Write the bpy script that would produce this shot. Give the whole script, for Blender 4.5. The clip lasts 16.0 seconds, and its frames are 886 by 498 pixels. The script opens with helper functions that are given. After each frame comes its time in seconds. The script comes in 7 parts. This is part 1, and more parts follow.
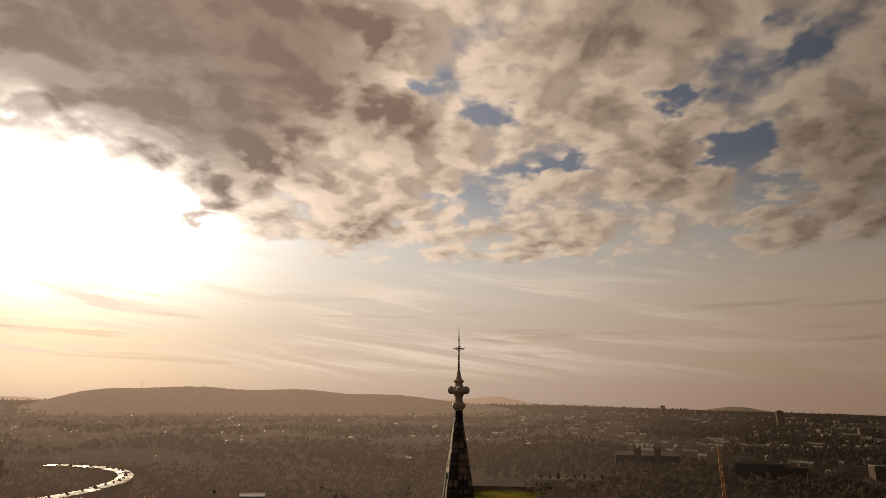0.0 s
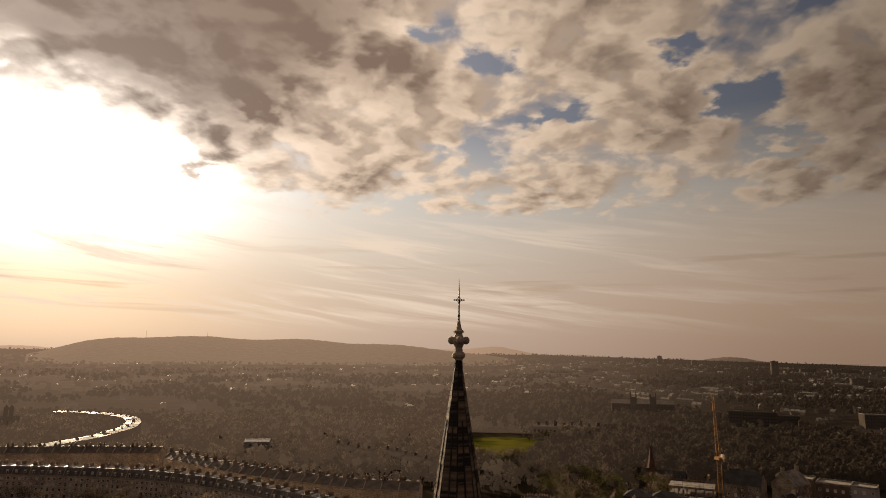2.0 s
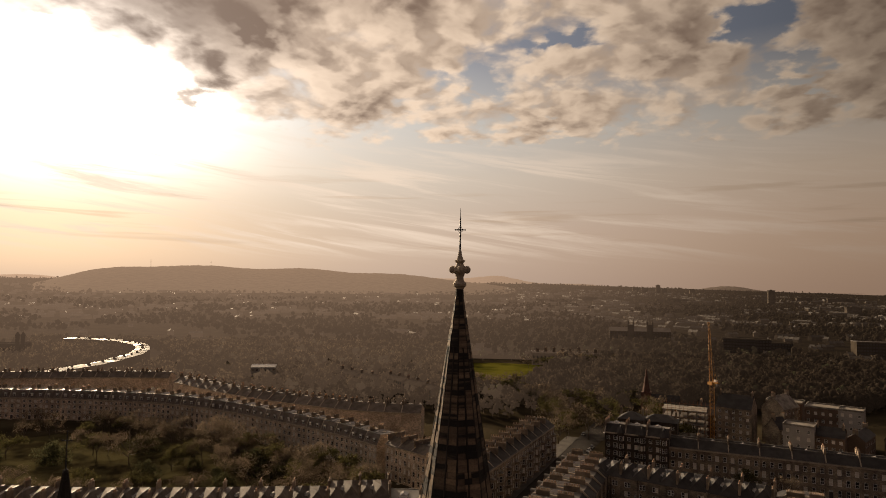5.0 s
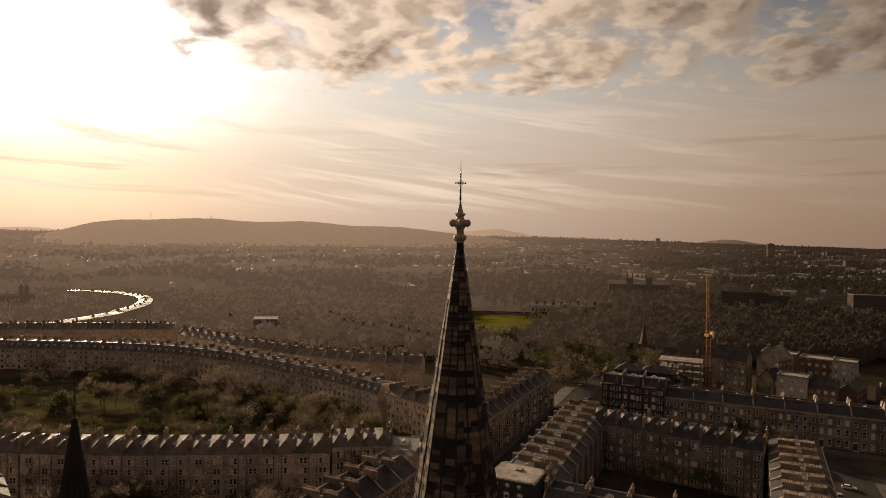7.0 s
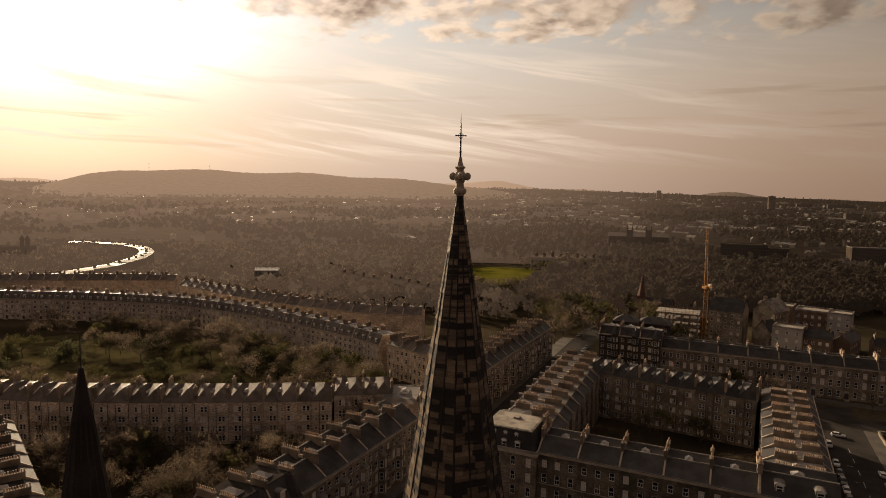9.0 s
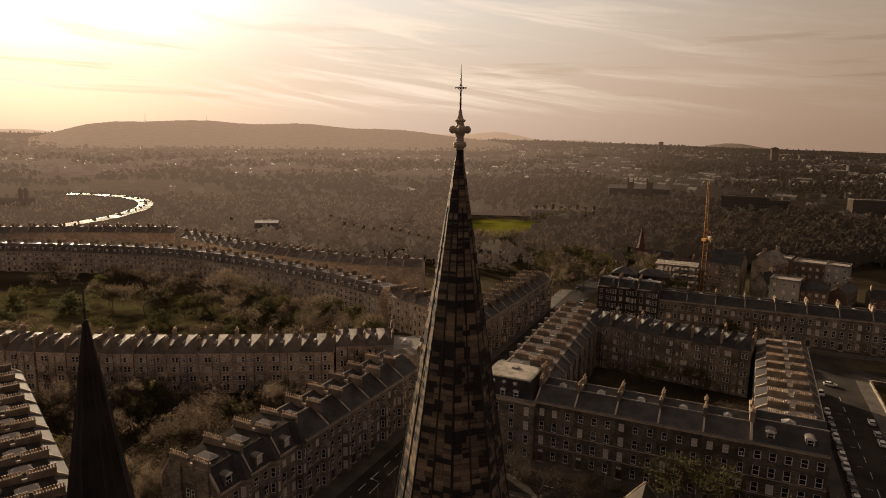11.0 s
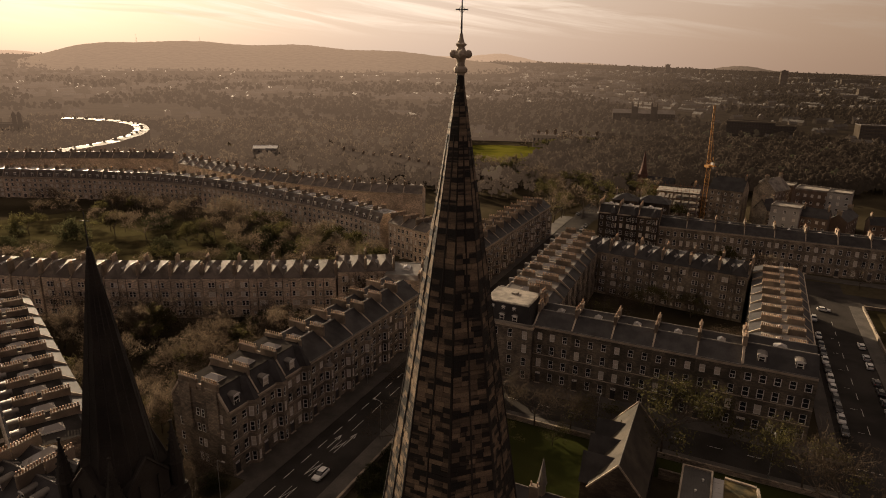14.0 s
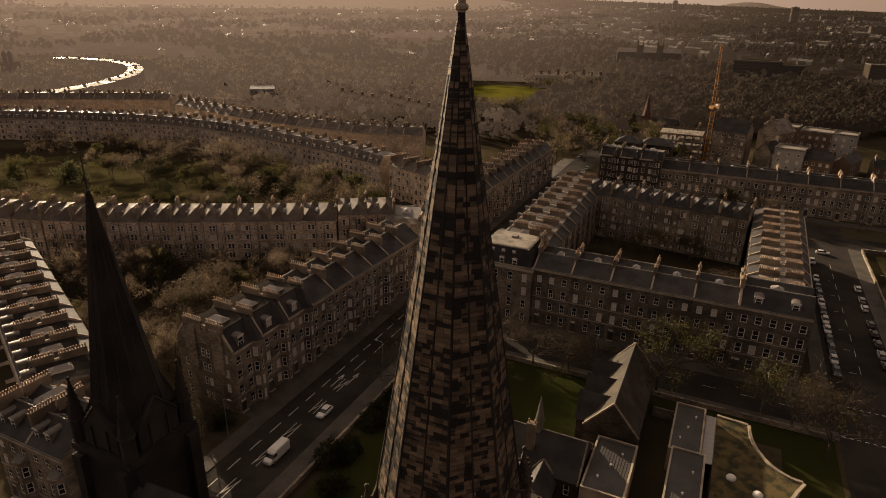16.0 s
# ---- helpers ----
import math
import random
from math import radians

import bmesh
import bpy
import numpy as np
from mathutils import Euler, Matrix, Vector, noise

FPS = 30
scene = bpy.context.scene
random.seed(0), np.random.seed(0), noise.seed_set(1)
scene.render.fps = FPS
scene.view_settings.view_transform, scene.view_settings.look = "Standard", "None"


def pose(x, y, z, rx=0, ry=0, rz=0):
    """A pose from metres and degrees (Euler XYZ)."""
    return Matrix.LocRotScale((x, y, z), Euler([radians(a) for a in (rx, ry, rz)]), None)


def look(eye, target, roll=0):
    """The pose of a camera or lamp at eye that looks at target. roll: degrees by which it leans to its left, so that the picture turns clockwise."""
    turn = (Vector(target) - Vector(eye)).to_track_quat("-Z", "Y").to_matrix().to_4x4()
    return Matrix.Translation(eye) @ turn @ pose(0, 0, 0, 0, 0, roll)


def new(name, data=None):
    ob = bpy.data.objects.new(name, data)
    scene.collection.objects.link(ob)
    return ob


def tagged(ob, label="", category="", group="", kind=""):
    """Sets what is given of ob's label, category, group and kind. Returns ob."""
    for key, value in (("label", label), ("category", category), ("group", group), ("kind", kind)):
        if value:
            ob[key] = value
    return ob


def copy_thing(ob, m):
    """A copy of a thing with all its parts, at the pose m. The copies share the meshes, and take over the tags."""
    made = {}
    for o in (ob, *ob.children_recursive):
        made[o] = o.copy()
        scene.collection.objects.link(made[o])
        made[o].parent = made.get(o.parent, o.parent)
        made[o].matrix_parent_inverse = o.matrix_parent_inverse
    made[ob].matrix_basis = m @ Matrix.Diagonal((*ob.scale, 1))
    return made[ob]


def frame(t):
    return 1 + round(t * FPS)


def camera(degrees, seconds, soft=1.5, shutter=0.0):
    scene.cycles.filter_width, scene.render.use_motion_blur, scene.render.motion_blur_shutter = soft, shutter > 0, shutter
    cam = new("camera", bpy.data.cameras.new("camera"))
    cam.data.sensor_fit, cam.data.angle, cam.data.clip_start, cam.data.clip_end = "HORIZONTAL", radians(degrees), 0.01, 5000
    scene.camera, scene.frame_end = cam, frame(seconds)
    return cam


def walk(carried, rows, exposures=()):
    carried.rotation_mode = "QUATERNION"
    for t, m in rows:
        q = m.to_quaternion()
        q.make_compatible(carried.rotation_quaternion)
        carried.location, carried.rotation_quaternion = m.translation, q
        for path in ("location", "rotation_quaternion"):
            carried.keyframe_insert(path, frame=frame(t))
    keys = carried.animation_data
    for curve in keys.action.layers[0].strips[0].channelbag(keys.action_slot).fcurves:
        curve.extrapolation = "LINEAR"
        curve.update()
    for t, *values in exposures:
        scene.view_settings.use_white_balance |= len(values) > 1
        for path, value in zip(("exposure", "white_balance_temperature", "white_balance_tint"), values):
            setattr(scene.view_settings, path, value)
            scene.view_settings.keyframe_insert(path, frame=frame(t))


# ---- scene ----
# ---------------------------------------------------------------- camera and walk
cam = camera(70.73, 16.0, soft=1.0)
EYE = 82.0
# seconds, yaw to the left, pitch up, roll clockwise of the picture
ROWS = [
    (0, 0.01, 14.16, 0.64),
    (0.5, 0.01, 13.03, 0.65),
    (1, 0.02, 11.9, 0.73),
    (1.5, 0.01, 10.83, 0.76),
    (2, 0.0, 9.74, 0.77),
    (2.5, 0.02, 8.71, 0.76),
    (3, 0.03, 7.61, 0.77),
    (3.5, 0.03, 6.56, 0.83),
    (4, 0.04, 5.49, 0.78),
    (6.5, 0.02, 0.07, 0.85),
    (7, -0.0, -0.99, 0.86),
    (7.5, -0.01, -2.09, 0.9),
    (8, -0.03, -3.2, 0.9),
    (8.5, -0.06, -4.31, 0.96),
    (9, -0.07, -5.4, 0.97),
    (11.5, -0.16, -10.9, 0.98),
    (12, -0.16, -12.01, 0.98),
    (12.5, -0.19, -13.08, 1.0),
    (13, -0.19, -14.18, 1.05),
    (13.5, -0.2, -15.37, 1.08),
    (14, -0.22, -16.55, 1.06),
    (14.5, -0.22, -17.73, 1.06),
    (15, -0.22, -18.91, 1.03),
    (15.5, -0.24, -20.13, 1.06),
    (16, -0.28, -21.77, 1.08),
]

# the drone hovers and sinks its gaze; it climbs half a metre after the middle
def hover(t):
    k = min(1.0, max(0.0, (t - 6.0) / 9.0))
    return 0.05 * k, -0.1 * k, EYE + 0.45 * k * k * (3 - 2 * k)


walk(cam, [(t, pose(*hover(t), 90 + pitch, 0, yaw) @ pose(0, 0, 0, 0, 0, roll)) for t, yaw, pitch, roll in ROWS],
     exposures=[(0.0, 1.0), (4.0, 1.03), (8.0, 1.22), (12.0, 1.41), (16.0, 1.52)])

# ---------------------------------------------------------------- sky and sun
SUN_AZ, SUN_EL = radians(-33.0), radians(15.5)   # azimuth from +y to +x
SUN_DIR = Vector((math.sin(SUN_AZ) * math.cos(SUN_EL), math.cos(SUN_AZ) * math.cos(SUN_EL), math.sin(SUN_EL)))

sun = new("sun", bpy.data.lights.new("sun", "SUN"))
SKY_STRENGTH, BACK_SKY = 0.5, 0.70
sun.data.energy, sun.data.angle, sun.data.color = 2.9, radians(0.6), (1.0, 0.75, 0.49)
sun.matrix_world = look((0, 0, 300), tuple(Vector((0, 0, 300)) - SUN_DIR))


class Nodes:
    """Small helper to write node trees as expressions."""

    def __init__(self, tree, clear=True):
        self.tree = tree
        if clear:
            tree.nodes.clear()

    def add(self, kind):
        return self.tree.nodes.new(kind)

    def put(self, sock, value):
        if isinstance(value, bpy.types.NodeSocket):
            self.tree.links.new(value, sock)
        elif isinstance(value, (tuple, list)) and len(value) == 3 and len(sock.default_value) == 4:
            sock.default_value = (*value, 1)
        else:
            sock.default_value = value

    def math(self, op, a, b=0.0, c=0.0, clamp=False):
        n = self.add("ShaderNodeMath")
        n.operation, n.use_clamp = op, clamp
        for i, v in enumerate((a, b, c)):
            self.put(n.inputs[i], v)
        return n.outputs[0]

    def vec(self, op, a, b=(0, 0, 0), scale=1.0):
        n = self.add("ShaderNodeVectorMath")
        n.operation = op
        self.put(n.inputs[0], a)
        self.put(n.inputs[1], b)
        if op == "SCALE":
            self.put(n.inputs[3], scale)
        return n.outputs["Value"] if op in ("DOT_PRODUCT", "LENGTH", "DISTANCE") else n.outputs[0]

    def mix(self, f, a, b, blend="MIX"):
        n = self.add("ShaderNodeMix")
        n.data_type, n.blend_type = "RGBA", blend
        self.put(n.inputs[0], f)
        self.put(n.inputs[6], a)
        self.put(n.inputs[7], b)
        return n.outputs[2]

    def noise(self, vector, scale, detail=4.0, rough=0.55, distort=0.0, dims="3D"):
        n = self.add("ShaderNodeTexNoise")
        n.noise_dimensions = dims
        if vector is not None:
            self.put(n.inputs["Vector"], vector)
        for k, v in (("Scale", scale), ("Detail", detail), ("Roughness", rough), ("Distortion", distort)):
            self.put(n.inputs[k], v)
        return n.outputs[0]

    def smooth(self, v, lo, hi, to_lo=0.0, to_hi=1.0):
        n = self.add("ShaderNodeMapRange")
        n.interpolation_type = "SMOOTHSTEP"
        for i, x in enumerate((v, lo, hi, to_lo, to_hi)):
            self.put(n.inputs[i], x)
        return n.outputs[0]

    def ramp(self, f, stops):
        n = self.add("ShaderNodeValToRGB")
        e = n.color_ramp.elements
        while len(e) < len(stops):
            e.new(0.5)
        for el, (p, c) in zip(e, stops):
            el.position, el.color = p, (*c, 1)
        self.put(n.inputs[0], f)
        return n.outputs[0]

    def xyz(self, v):
        n = self.add("ShaderNodeSeparateXYZ")
        self.put(n.inputs[0], v)
        return n.outputs

    def join(self, x, y, z):
        n = self.add("ShaderNodeCombineXYZ")
        for i, v in enumerate((x, y, z)):
            self.put(n.inputs[i], v)
        return n.outputs[0]


# where the clouds gather and where they part: bearing, height, half width, half height in degrees, weight
CLOUD_CLUMPS = [
    (-31, 29.5, 17, 8.5, 1.05), (-15, 32, 9, 6, 0.60), (-20, 22.5, 7, 3.0, 0.42), (-3.8, 25.9, 4.2, 2.4, 0.42),
    (-0.5, 20.6, 3.0, 1.6, 0.22), (17.8, 33, 8, 4, 0.48), (15, 26, 4.5, 2.2, 0.30), (21.5, 21.2, 4.0, 2.6, 0.42),
    (9.3, 14.8, 3.6, 1.0, 0.42), (34.5, 20, 5, 2.8, 0.40), (33.5, 14.6, 4.5, 1.7, 0.36), (-7.2, 15.8, 2.6, 1.0, 0.34),
    (-20.4, 17.8, 2.2, 1.3, 0.52), (-23.2, 15.3, 2.6, 0.9, 0.62), (-28, 10.1, 1.6, 0.8, 0.62), (-23.8, 10.4, 1.5, 0.4, 0.5)]
CLOUD_GAPS = [
    (-2.7, 29.1, 2.2, 1.3, -0.42), (4.1, 26.2, 2.4, 1.2, -0.45), (21.9, 26.6, 2.6, 0.9, -0.42), (27.5, 21.6, 3.0, 1.5, -0.60),
    (29.5, 16.8, 2.6, 1.0, -0.42), (10.9, 21.4, 2.8, 0.7, -0.38), (33, 28.5, 2.0, 1.6, -0.36), (-33, 14, 7, 5, -0.55), (2.5, 18.3, 4.0, 1.2, -0.28)]


def build_sky():
    world = bpy.data.worlds.new("sky")
    scene.world = world
    world.use_nodes = True
    n = Nodes(world.node_tree)
    d = n.vec("NORMALIZE", n.add("ShaderNodeTexCoord").outputs["Generated"])
    x, y, z = n.xyz(d)
    z0 = n.math("MAXIMUM", z, 0.0)
    sky = n.add("ShaderNodeTexSky")
    sky.sky_type, sky.sun_disc, sky.sun_elevation, sky.sun_rotation = "NISHITA", False, SUN_EL, SUN_AZ
    sky.altitude, sky.air_density, sky.dust_density, sky.ozone_density = 90, 1.4, 3.0, 1.0
    clear = n.vec("SCALE", sky.outputs[0], scale=0.008)
    side = n.vec("DOT_PRODUCT", d, tuple(SUN_DIR))
    side0 = n.math("MAXIMUM", side, 0.0)
    toward = n.smooth(side, 0.30, 1.0)
    # evening haze near the horizon
    haze = n.ramp(z0, [(0.0, (0.60, 0.425, 0.325)), (0.09, (0.66, 0.48, 0.375)), (0.17, (0.66, 0.52, 0.41)), (0.25, (0.50, 0.45, 0.40)), (0.36, (0.13, 0.145, 0.195)), (0.7, (0.08, 0.09, 0.14))])
    haze = n.vec("SCALE", haze, scale=n.math("MULTIPLY_ADD", toward, 0.44, 0.38))
    haze = n.vec("MULTIPLY", haze, n.mix(toward, (1.10, 1.0, 0.90), (0.97, 1.04, 1.10)))
    glow1 = n.math("MULTIPLY", n.math("POWER", side0, 5.5), 0.33)
    glow2 = n.math("MULTIPLY", n.math("POWER", side0, 50.0), 1.9)
    glow = n.vec("ADD", n.vec("SCALE", (1.0, 0.88, 0.80), scale=glow1), n.vec("SCALE", (1.0, 0.97, 0.93), scale=glow2))
    glow = n.vec("SCALE", glow, scale=n.smooth(z0, 0.08, 0.26, 0.10, 1.0))
    base = n.vec("ADD", n.vec("ADD", clear, haze), glow)
    # cloud deck, seen in perspective on a flat layer
    inv = n.math("DIVIDE", 1.0, n.math("ADD", z0, 0.26))
    deck = n.join(n.math("MULTIPLY", x, inv), n.math("MULTIPLY", y, inv), 2.3)
    k = 1.0 / (SUN_DIR.z + 0.26)
    to_sun = n.vec("NORMALIZE", n.vec("SUBTRACT", (SUN_DIR.x * k, SUN_DIR.y * k, 2.3), deck))
    az = n.math("MULTIPLY", n.math("ARCTAN2", x, y), 57.3)
    el = n.math("MULTIPLY", n.math("ARCSINE", z), 57.3)
    drift = n.add("ShaderNodeTexNoise")
    n.put(drift.inputs["Vector"], deck)
    drift.inputs["Scale"].default_value, drift.inputs["Detail"].default_value = 11.0, 6.0
    wander = n.vec("SCALE", n.vec("SUBTRACT", drift.outputs["Color"], (0.5, 0.5, 0.5)), scale=9.0)
    spot = n.vec("ADD", n.join(az, el, 0.0), n.vec("MULTIPLY", wander, (1, 0.75, 0)))

    def blobs(rows):
        """Soft patches (bearing, height, half width, half height in degrees, weight) added up."""
        total = None
        for a0, e0, ra, re, weight in rows:
            q = n.vec("MULTIPLY", n.vec("SUBTRACT", spot, (a0, e0, 0)), (1 / ra, 1 / re, 0))
            v = n.math("MULTIPLY", n.math("POWER", 2.718, n.math("MULTIPLY", n.vec("DOT_PRODUCT", q, q), -1.0)), weight)
            total = v if total is None else n.math("ADD", total, v)
        return total

    clumps = blobs(CLOUD_CLUMPS)
    mass = n.math("ADD", clumps, blobs(CLOUD_GAPS))

    def puffs(q):
        warp = n.add("ShaderNodeTexNoise")
        n.put(warp.inputs["Vector"], q)
        warp.inputs["Scale"].default_value, warp.inputs["Detail"].default_value = 6.0, 4.0
        q2 = n.vec("ADD", q, n.vec("SCALE", n.vec("SUBTRACT", warp.outputs["Color"], (0.5, 0.5, 0.5)), scale=0.12))
        cell = n.add("ShaderNodeTexVoronoi")
        cell.feature = "SMOOTH_F1"
        n.put(cell.inputs["Vector"], q2)
        for key, value in (("Scale", 7.5), ("Detail", 3.0), ("Roughness", 0.5), ("Smoothness", 0.7)):
            cell.inputs[key].default_value = value
        lump = n.math("SUBTRACT", 0.62, cell.outputs["Distance"])
        fine = n.math("SUBTRACT", n.noise(q2, 8.0, 5.0, 0.5), 0.5)
        return n.math("ADD", n.math("MULTIPLY", lump, 0.42), n.math("MULTIPLY", fine, 0.56))

    here = puffs(deck)
    there = puffs(n.vec("ADD", deck, n.vec("SCALE", to_sun, scale=0.05)))
    # the broken field above, the clear band below; the edge lies lower away from the sun
    edge = n.math("ADD", el, n.smooth(az, -34.0, -11.0, -7.5, 0.0))
    field = n.smooth(n.math("ADD", edge, n.math("MULTIPLY", n.xyz(wander)[2], 0.8)), 9.0, 15.5, -0.46, 0.25)
    calm = n.math("MULTIPLY_ADD", n.smooth(clumps, 0.30, 0.75), -0.62, 1.0)
    dens = n.math("ADD", n.math("MULTIPLY", here, calm), n.math("ADD", field, mass))
    cover = n.smooth(dens, -0.11, 0.20)
    thick = n.smooth(dens, -0.05, 0.80)
    relief = n.smooth(n.math("SUBTRACT", here, there), -0.13, 0.14)
    relief = n.math("MULTIPLY_ADD", n.math("SUBTRACT", relief, 0.5), calm, 0.5)
    shade = n.math("ADD", n.math("MULTIPLY_ADD", n.math("SUBTRACT", 1.0, thick), 0.72, 0.14), n.math("MULTIPLY", n.math("SUBTRACT", relief, 0.56), 0.56), clamp=True)
    shade = n.math("MULTIPLY", shade, n.smooth(clumps, 0.45, 1.0, 1.0, 0.5))
    lit = n.vec("ADD", n.vec("SCALE", (0.78, 0.59, 0.43), scale=n.math("MULTIPLY_ADD", toward, 0.78, 0.335)), n.vec("SCALE", glow, scale=0.45))
    dark = n.vec("SCALE", (0.215, 0.145, 0.105), scale=n.math("MULTIPLY_ADD", toward, 0.60, 0.44))
    dark = n.vec("ADD", dark, n.vec("SCALE", glow, scale=0.06))
    cloud = n.mix(shade, dark, lit)
    col = n.mix(cover, base, cloud)
    # thin streaks of high cloud low over the horizon
    a = n.math("ARCTAN2", x, y)
    slant = n.math("ADD", z0, n.math("MULTIPLY", a, 0.13))
    st = n.join(n.math("MULTIPLY", a, 1.6), n.math("MULTIPLY", slant, 24.0), 1.0)
    streak = n.smooth(n.noise(st, 1.9, 8.0, 0.62, 0.6), 0.45, 0.66)
    streak = n.math("MULTIPLY", streak, n.smooth(z0, 0.27, 0.15))
    streak = n.math("MULTIPLY", streak, n.smooth(z0, 0.03, 0.07))
    col = n.mix(n.math("MULTIPLY", streak, n.math("MULTIPLY_ADD", toward, 0.6, 0.28)), col, n.vec("SCALE", (0.98, 0.78, 0.61), scale=n.math("MULTIPLY_ADD", toward, 0.60, 0.34)))
    bars = n.join(n.math("MULTIPLY", a, 3.2), n.math("MULTIPLY", z0, 60.0), 7.0)
    bar = n.math("MULTIPLY", n.smooth(n.noise(bars, 1.0, 5.0, 0.55, 0.3), 0.56, 0.70), n.math("MULTIPLY", n.smooth(z0, 0.21, 0.12), n.smooth(z0, 0.035, 0.08)))
    col = n.mix(n.math("MULTIPLY", bar, 0.40), col, n.vec("SCALE", (0.40, 0.27, 0.17), scale=n.math("MULTIPLY_ADD", toward, 0.9, 0.4)))
    # the sky darkens away from the sun
    away = n.smooth(side, -0.55, 0.42)
    tint = n.mix(away, (0.95 * BACK_SKY, 0.91 * BACK_SKY, 1.10 * BACK_SKY), (1.0, 1.0, 1.0))
    col = n.vec("MULTIPLY", col, tint)
    bg = n.add("ShaderNodeBackground")
    n.put(bg.inputs[0], col)
    bg.inputs[1].default_value = SKY_STRENGTH
    n.tree.links.new(bg.outputs[0], n.add("ShaderNodeOutputWorld").inputs[0])


build_sky()

# ---------------------------------------------------------------- materials
def surface(name, colour, rough=0.8, vary=0.35, scale=1.0, fine=12.0, other=None, bump=0.25, metal=0.0, spec=0.4, sheen=0.0,
            island=0.0, each=0.0, stretch=(1, 1, 1), coat=0.0, through_light=0.0, course=0.0):
    """A weathered surface: two scales of variation in colour and roughness, and fine relief. other: the stain's colour."""
    m = bpy.data.materials.new(name)
    m.use_nodes = True
    n = Nodes(m.node_tree)
    pos = n.add("ShaderNodeTexCoord").outputs["Object"]
    pos = n.vec("MULTIPLY", pos, stretch)
    if each:
        rnd = n.add("ShaderNodeObjectInfo").outputs["Random"]
        pos = n.vec("ADD", pos, n.join(n.math("MULTIPLY", rnd, 91.0), n.math("MULTIPLY", rnd, 37.0), 0.0))
    wide = n.noise(pos, scale * 0.25, 3.0)
    grain = n.noise(pos, fine, 5.0, 0.6)
    dark = tuple(c * (1 - vary) for c in (other or colour))
    light = tuple(min(1.0, c * (1 + 0.6 * vary)) for c in colour)
    col = n.mix(n.smooth(wide, 0.35, 0.68), light, dark)
    col = n.mix(n.math("MULTIPLY", n.smooth(grain, 0.35, 0.75), 0.5), col, tuple(c * 0.62 for c in colour))
    if course:
        brick = n.add("ShaderNodeTexBrick")
        flat = n.xyz(n.add("ShaderNodeTexCoord").outputs["Object"])
        n.put(brick.inputs["Vector"], n.join(n.math("ADD", flat[0], flat[1]), flat[2], 0.0))
        for key, value in (("Scale", 1.0), ("Mortar Size", course * 0.05), ("Brick Width", course * 2.3), ("Row Height", course), ("Bias", 0.0)):
            brick.inputs[key].default_value = value
        brick.inputs["Color1"].default_value = (1.25, 1.22, 1.18, 1)
        brick.inputs["Color2"].default_value = (0.62, 0.63, 0.65, 1)
        brick.inputs["Mortar"].default_value = (0.55, 0.52, 0.5, 1)
        col = n.vec("MULTIPLY", col, brick.outputs[0])
    if island:
        r = n.add("ShaderNodeNewGeometry").outputs["Random Per Island"]
        col = n.vec("SCALE", col, scale=n.math("MULTIPLY_ADD", r, island * 2, 1 - island))
    if each:
        r = n.add("ShaderNodeObjectInfo").outputs["Random"]
        col = n.vec("SCALE", col, scale=n.math("MULTIPLY_ADD", r, each * 2, 1 - each))
    b = n.add("ShaderNodeBsdfPrincipled")
    n.put(b.inputs["Base Color"], col)
    n.put(b.inputs["Roughness"], n.math("MULTIPLY_ADD", grain, 0.3, rough - 0.15, clamp=True))
    b.inputs["Metallic"].default_value = metal
    b.inputs["Specular IOR Level"].default_value = spec
    b.inputs["Sheen Weight"].default_value = sheen
    b.inputs["Sheen Roughness"].default_value = 0.5
    b.inputs["Coat Weight"].default_value = coat
    if bump:
        k = n.add("ShaderNodeBump")
        k.inputs["Strength"].default_value = bump
        k.inputs["Distance"].default_value = 0.05
        n.put(k.inputs["Height"], grain)
        n.put(b.inputs["Normal"], k.outputs[0])
    shader = b.outputs[0]
    if through_light:
        tl, mx = n.add("ShaderNodeBsdfTranslucent"), n.add("ShaderNodeMixShader")
        n.put(tl.inputs[0], col)
        mx.inputs[0].default_value = through_light
        n.tree.links.new(shader, mx.inputs[1])
        n.tree.links.new(tl.outputs[0], mx.inputs[2])
        shader = mx.outputs[0]
    n.tree.links.new(shader, n.add("ShaderNodeOutputMaterial").inputs[0])
    return m


SANDSTONE = surface("sandstone", (0.28, 0.232, 0.175), 0.85, 0.30, 0.8, 6.0, (0.17, 0.140, 0.108), each=0.16, course=0.34)
# darker copy of the sandstone, for the terrace facing the garden
DARK_SANDSTONE = surface("darker sandstone", (0.165, 0.136, 0.100), 0.85, 0.35, 0.8, 6.0, (0.10, 0.083, 0.062), each=0.16, course=0.34)
SOOTED = surface("sooted stone", (0.070, 0.053, 0.039), 0.85, 0.5, 0.8, 7.0, (0.034, 0.026, 0.021), each=0.1, course=0.34)
# paler sandstone for the crescents: air haze put into the base colour
HAZED_STONE = surface("sandstone paled for haze", (0.62, 0.51, 0.39), 0.85, 0.22, 0.6, 6.0, (0.52, 0.425, 0.325), each=0.12, course=0.34)
BLACK_STONE = surface("soot-black stone", (0.036, 0.031, 0.027), 0.85, 0.4, 0.8, 7.0, each=0.2, spec=0.2)
STACK_STONE = surface("chimney stone", (0.21, 0.165, 0.12), 0.85, 0.45, 1.0, 6.0, each=0.2)
DRESSED = surface("dressed stone", (0.41, 0.34, 0.26), 0.8, 0.35, 1.0, 8.0)
SLATE = surface("slate", (0.050, 0.046, 0.045), 0.62, 0.35, 1.2, 9.0, each=0.2, spec=0.17)
# slate lightened for the crescent roofs; the paleness imitates haze
HAZED_SLATE = surface("slate paled for haze", (0.135, 0.113, 0.095), 0.75, 0.35, 1.2, 9.0, each=0.25, spec=0.2)
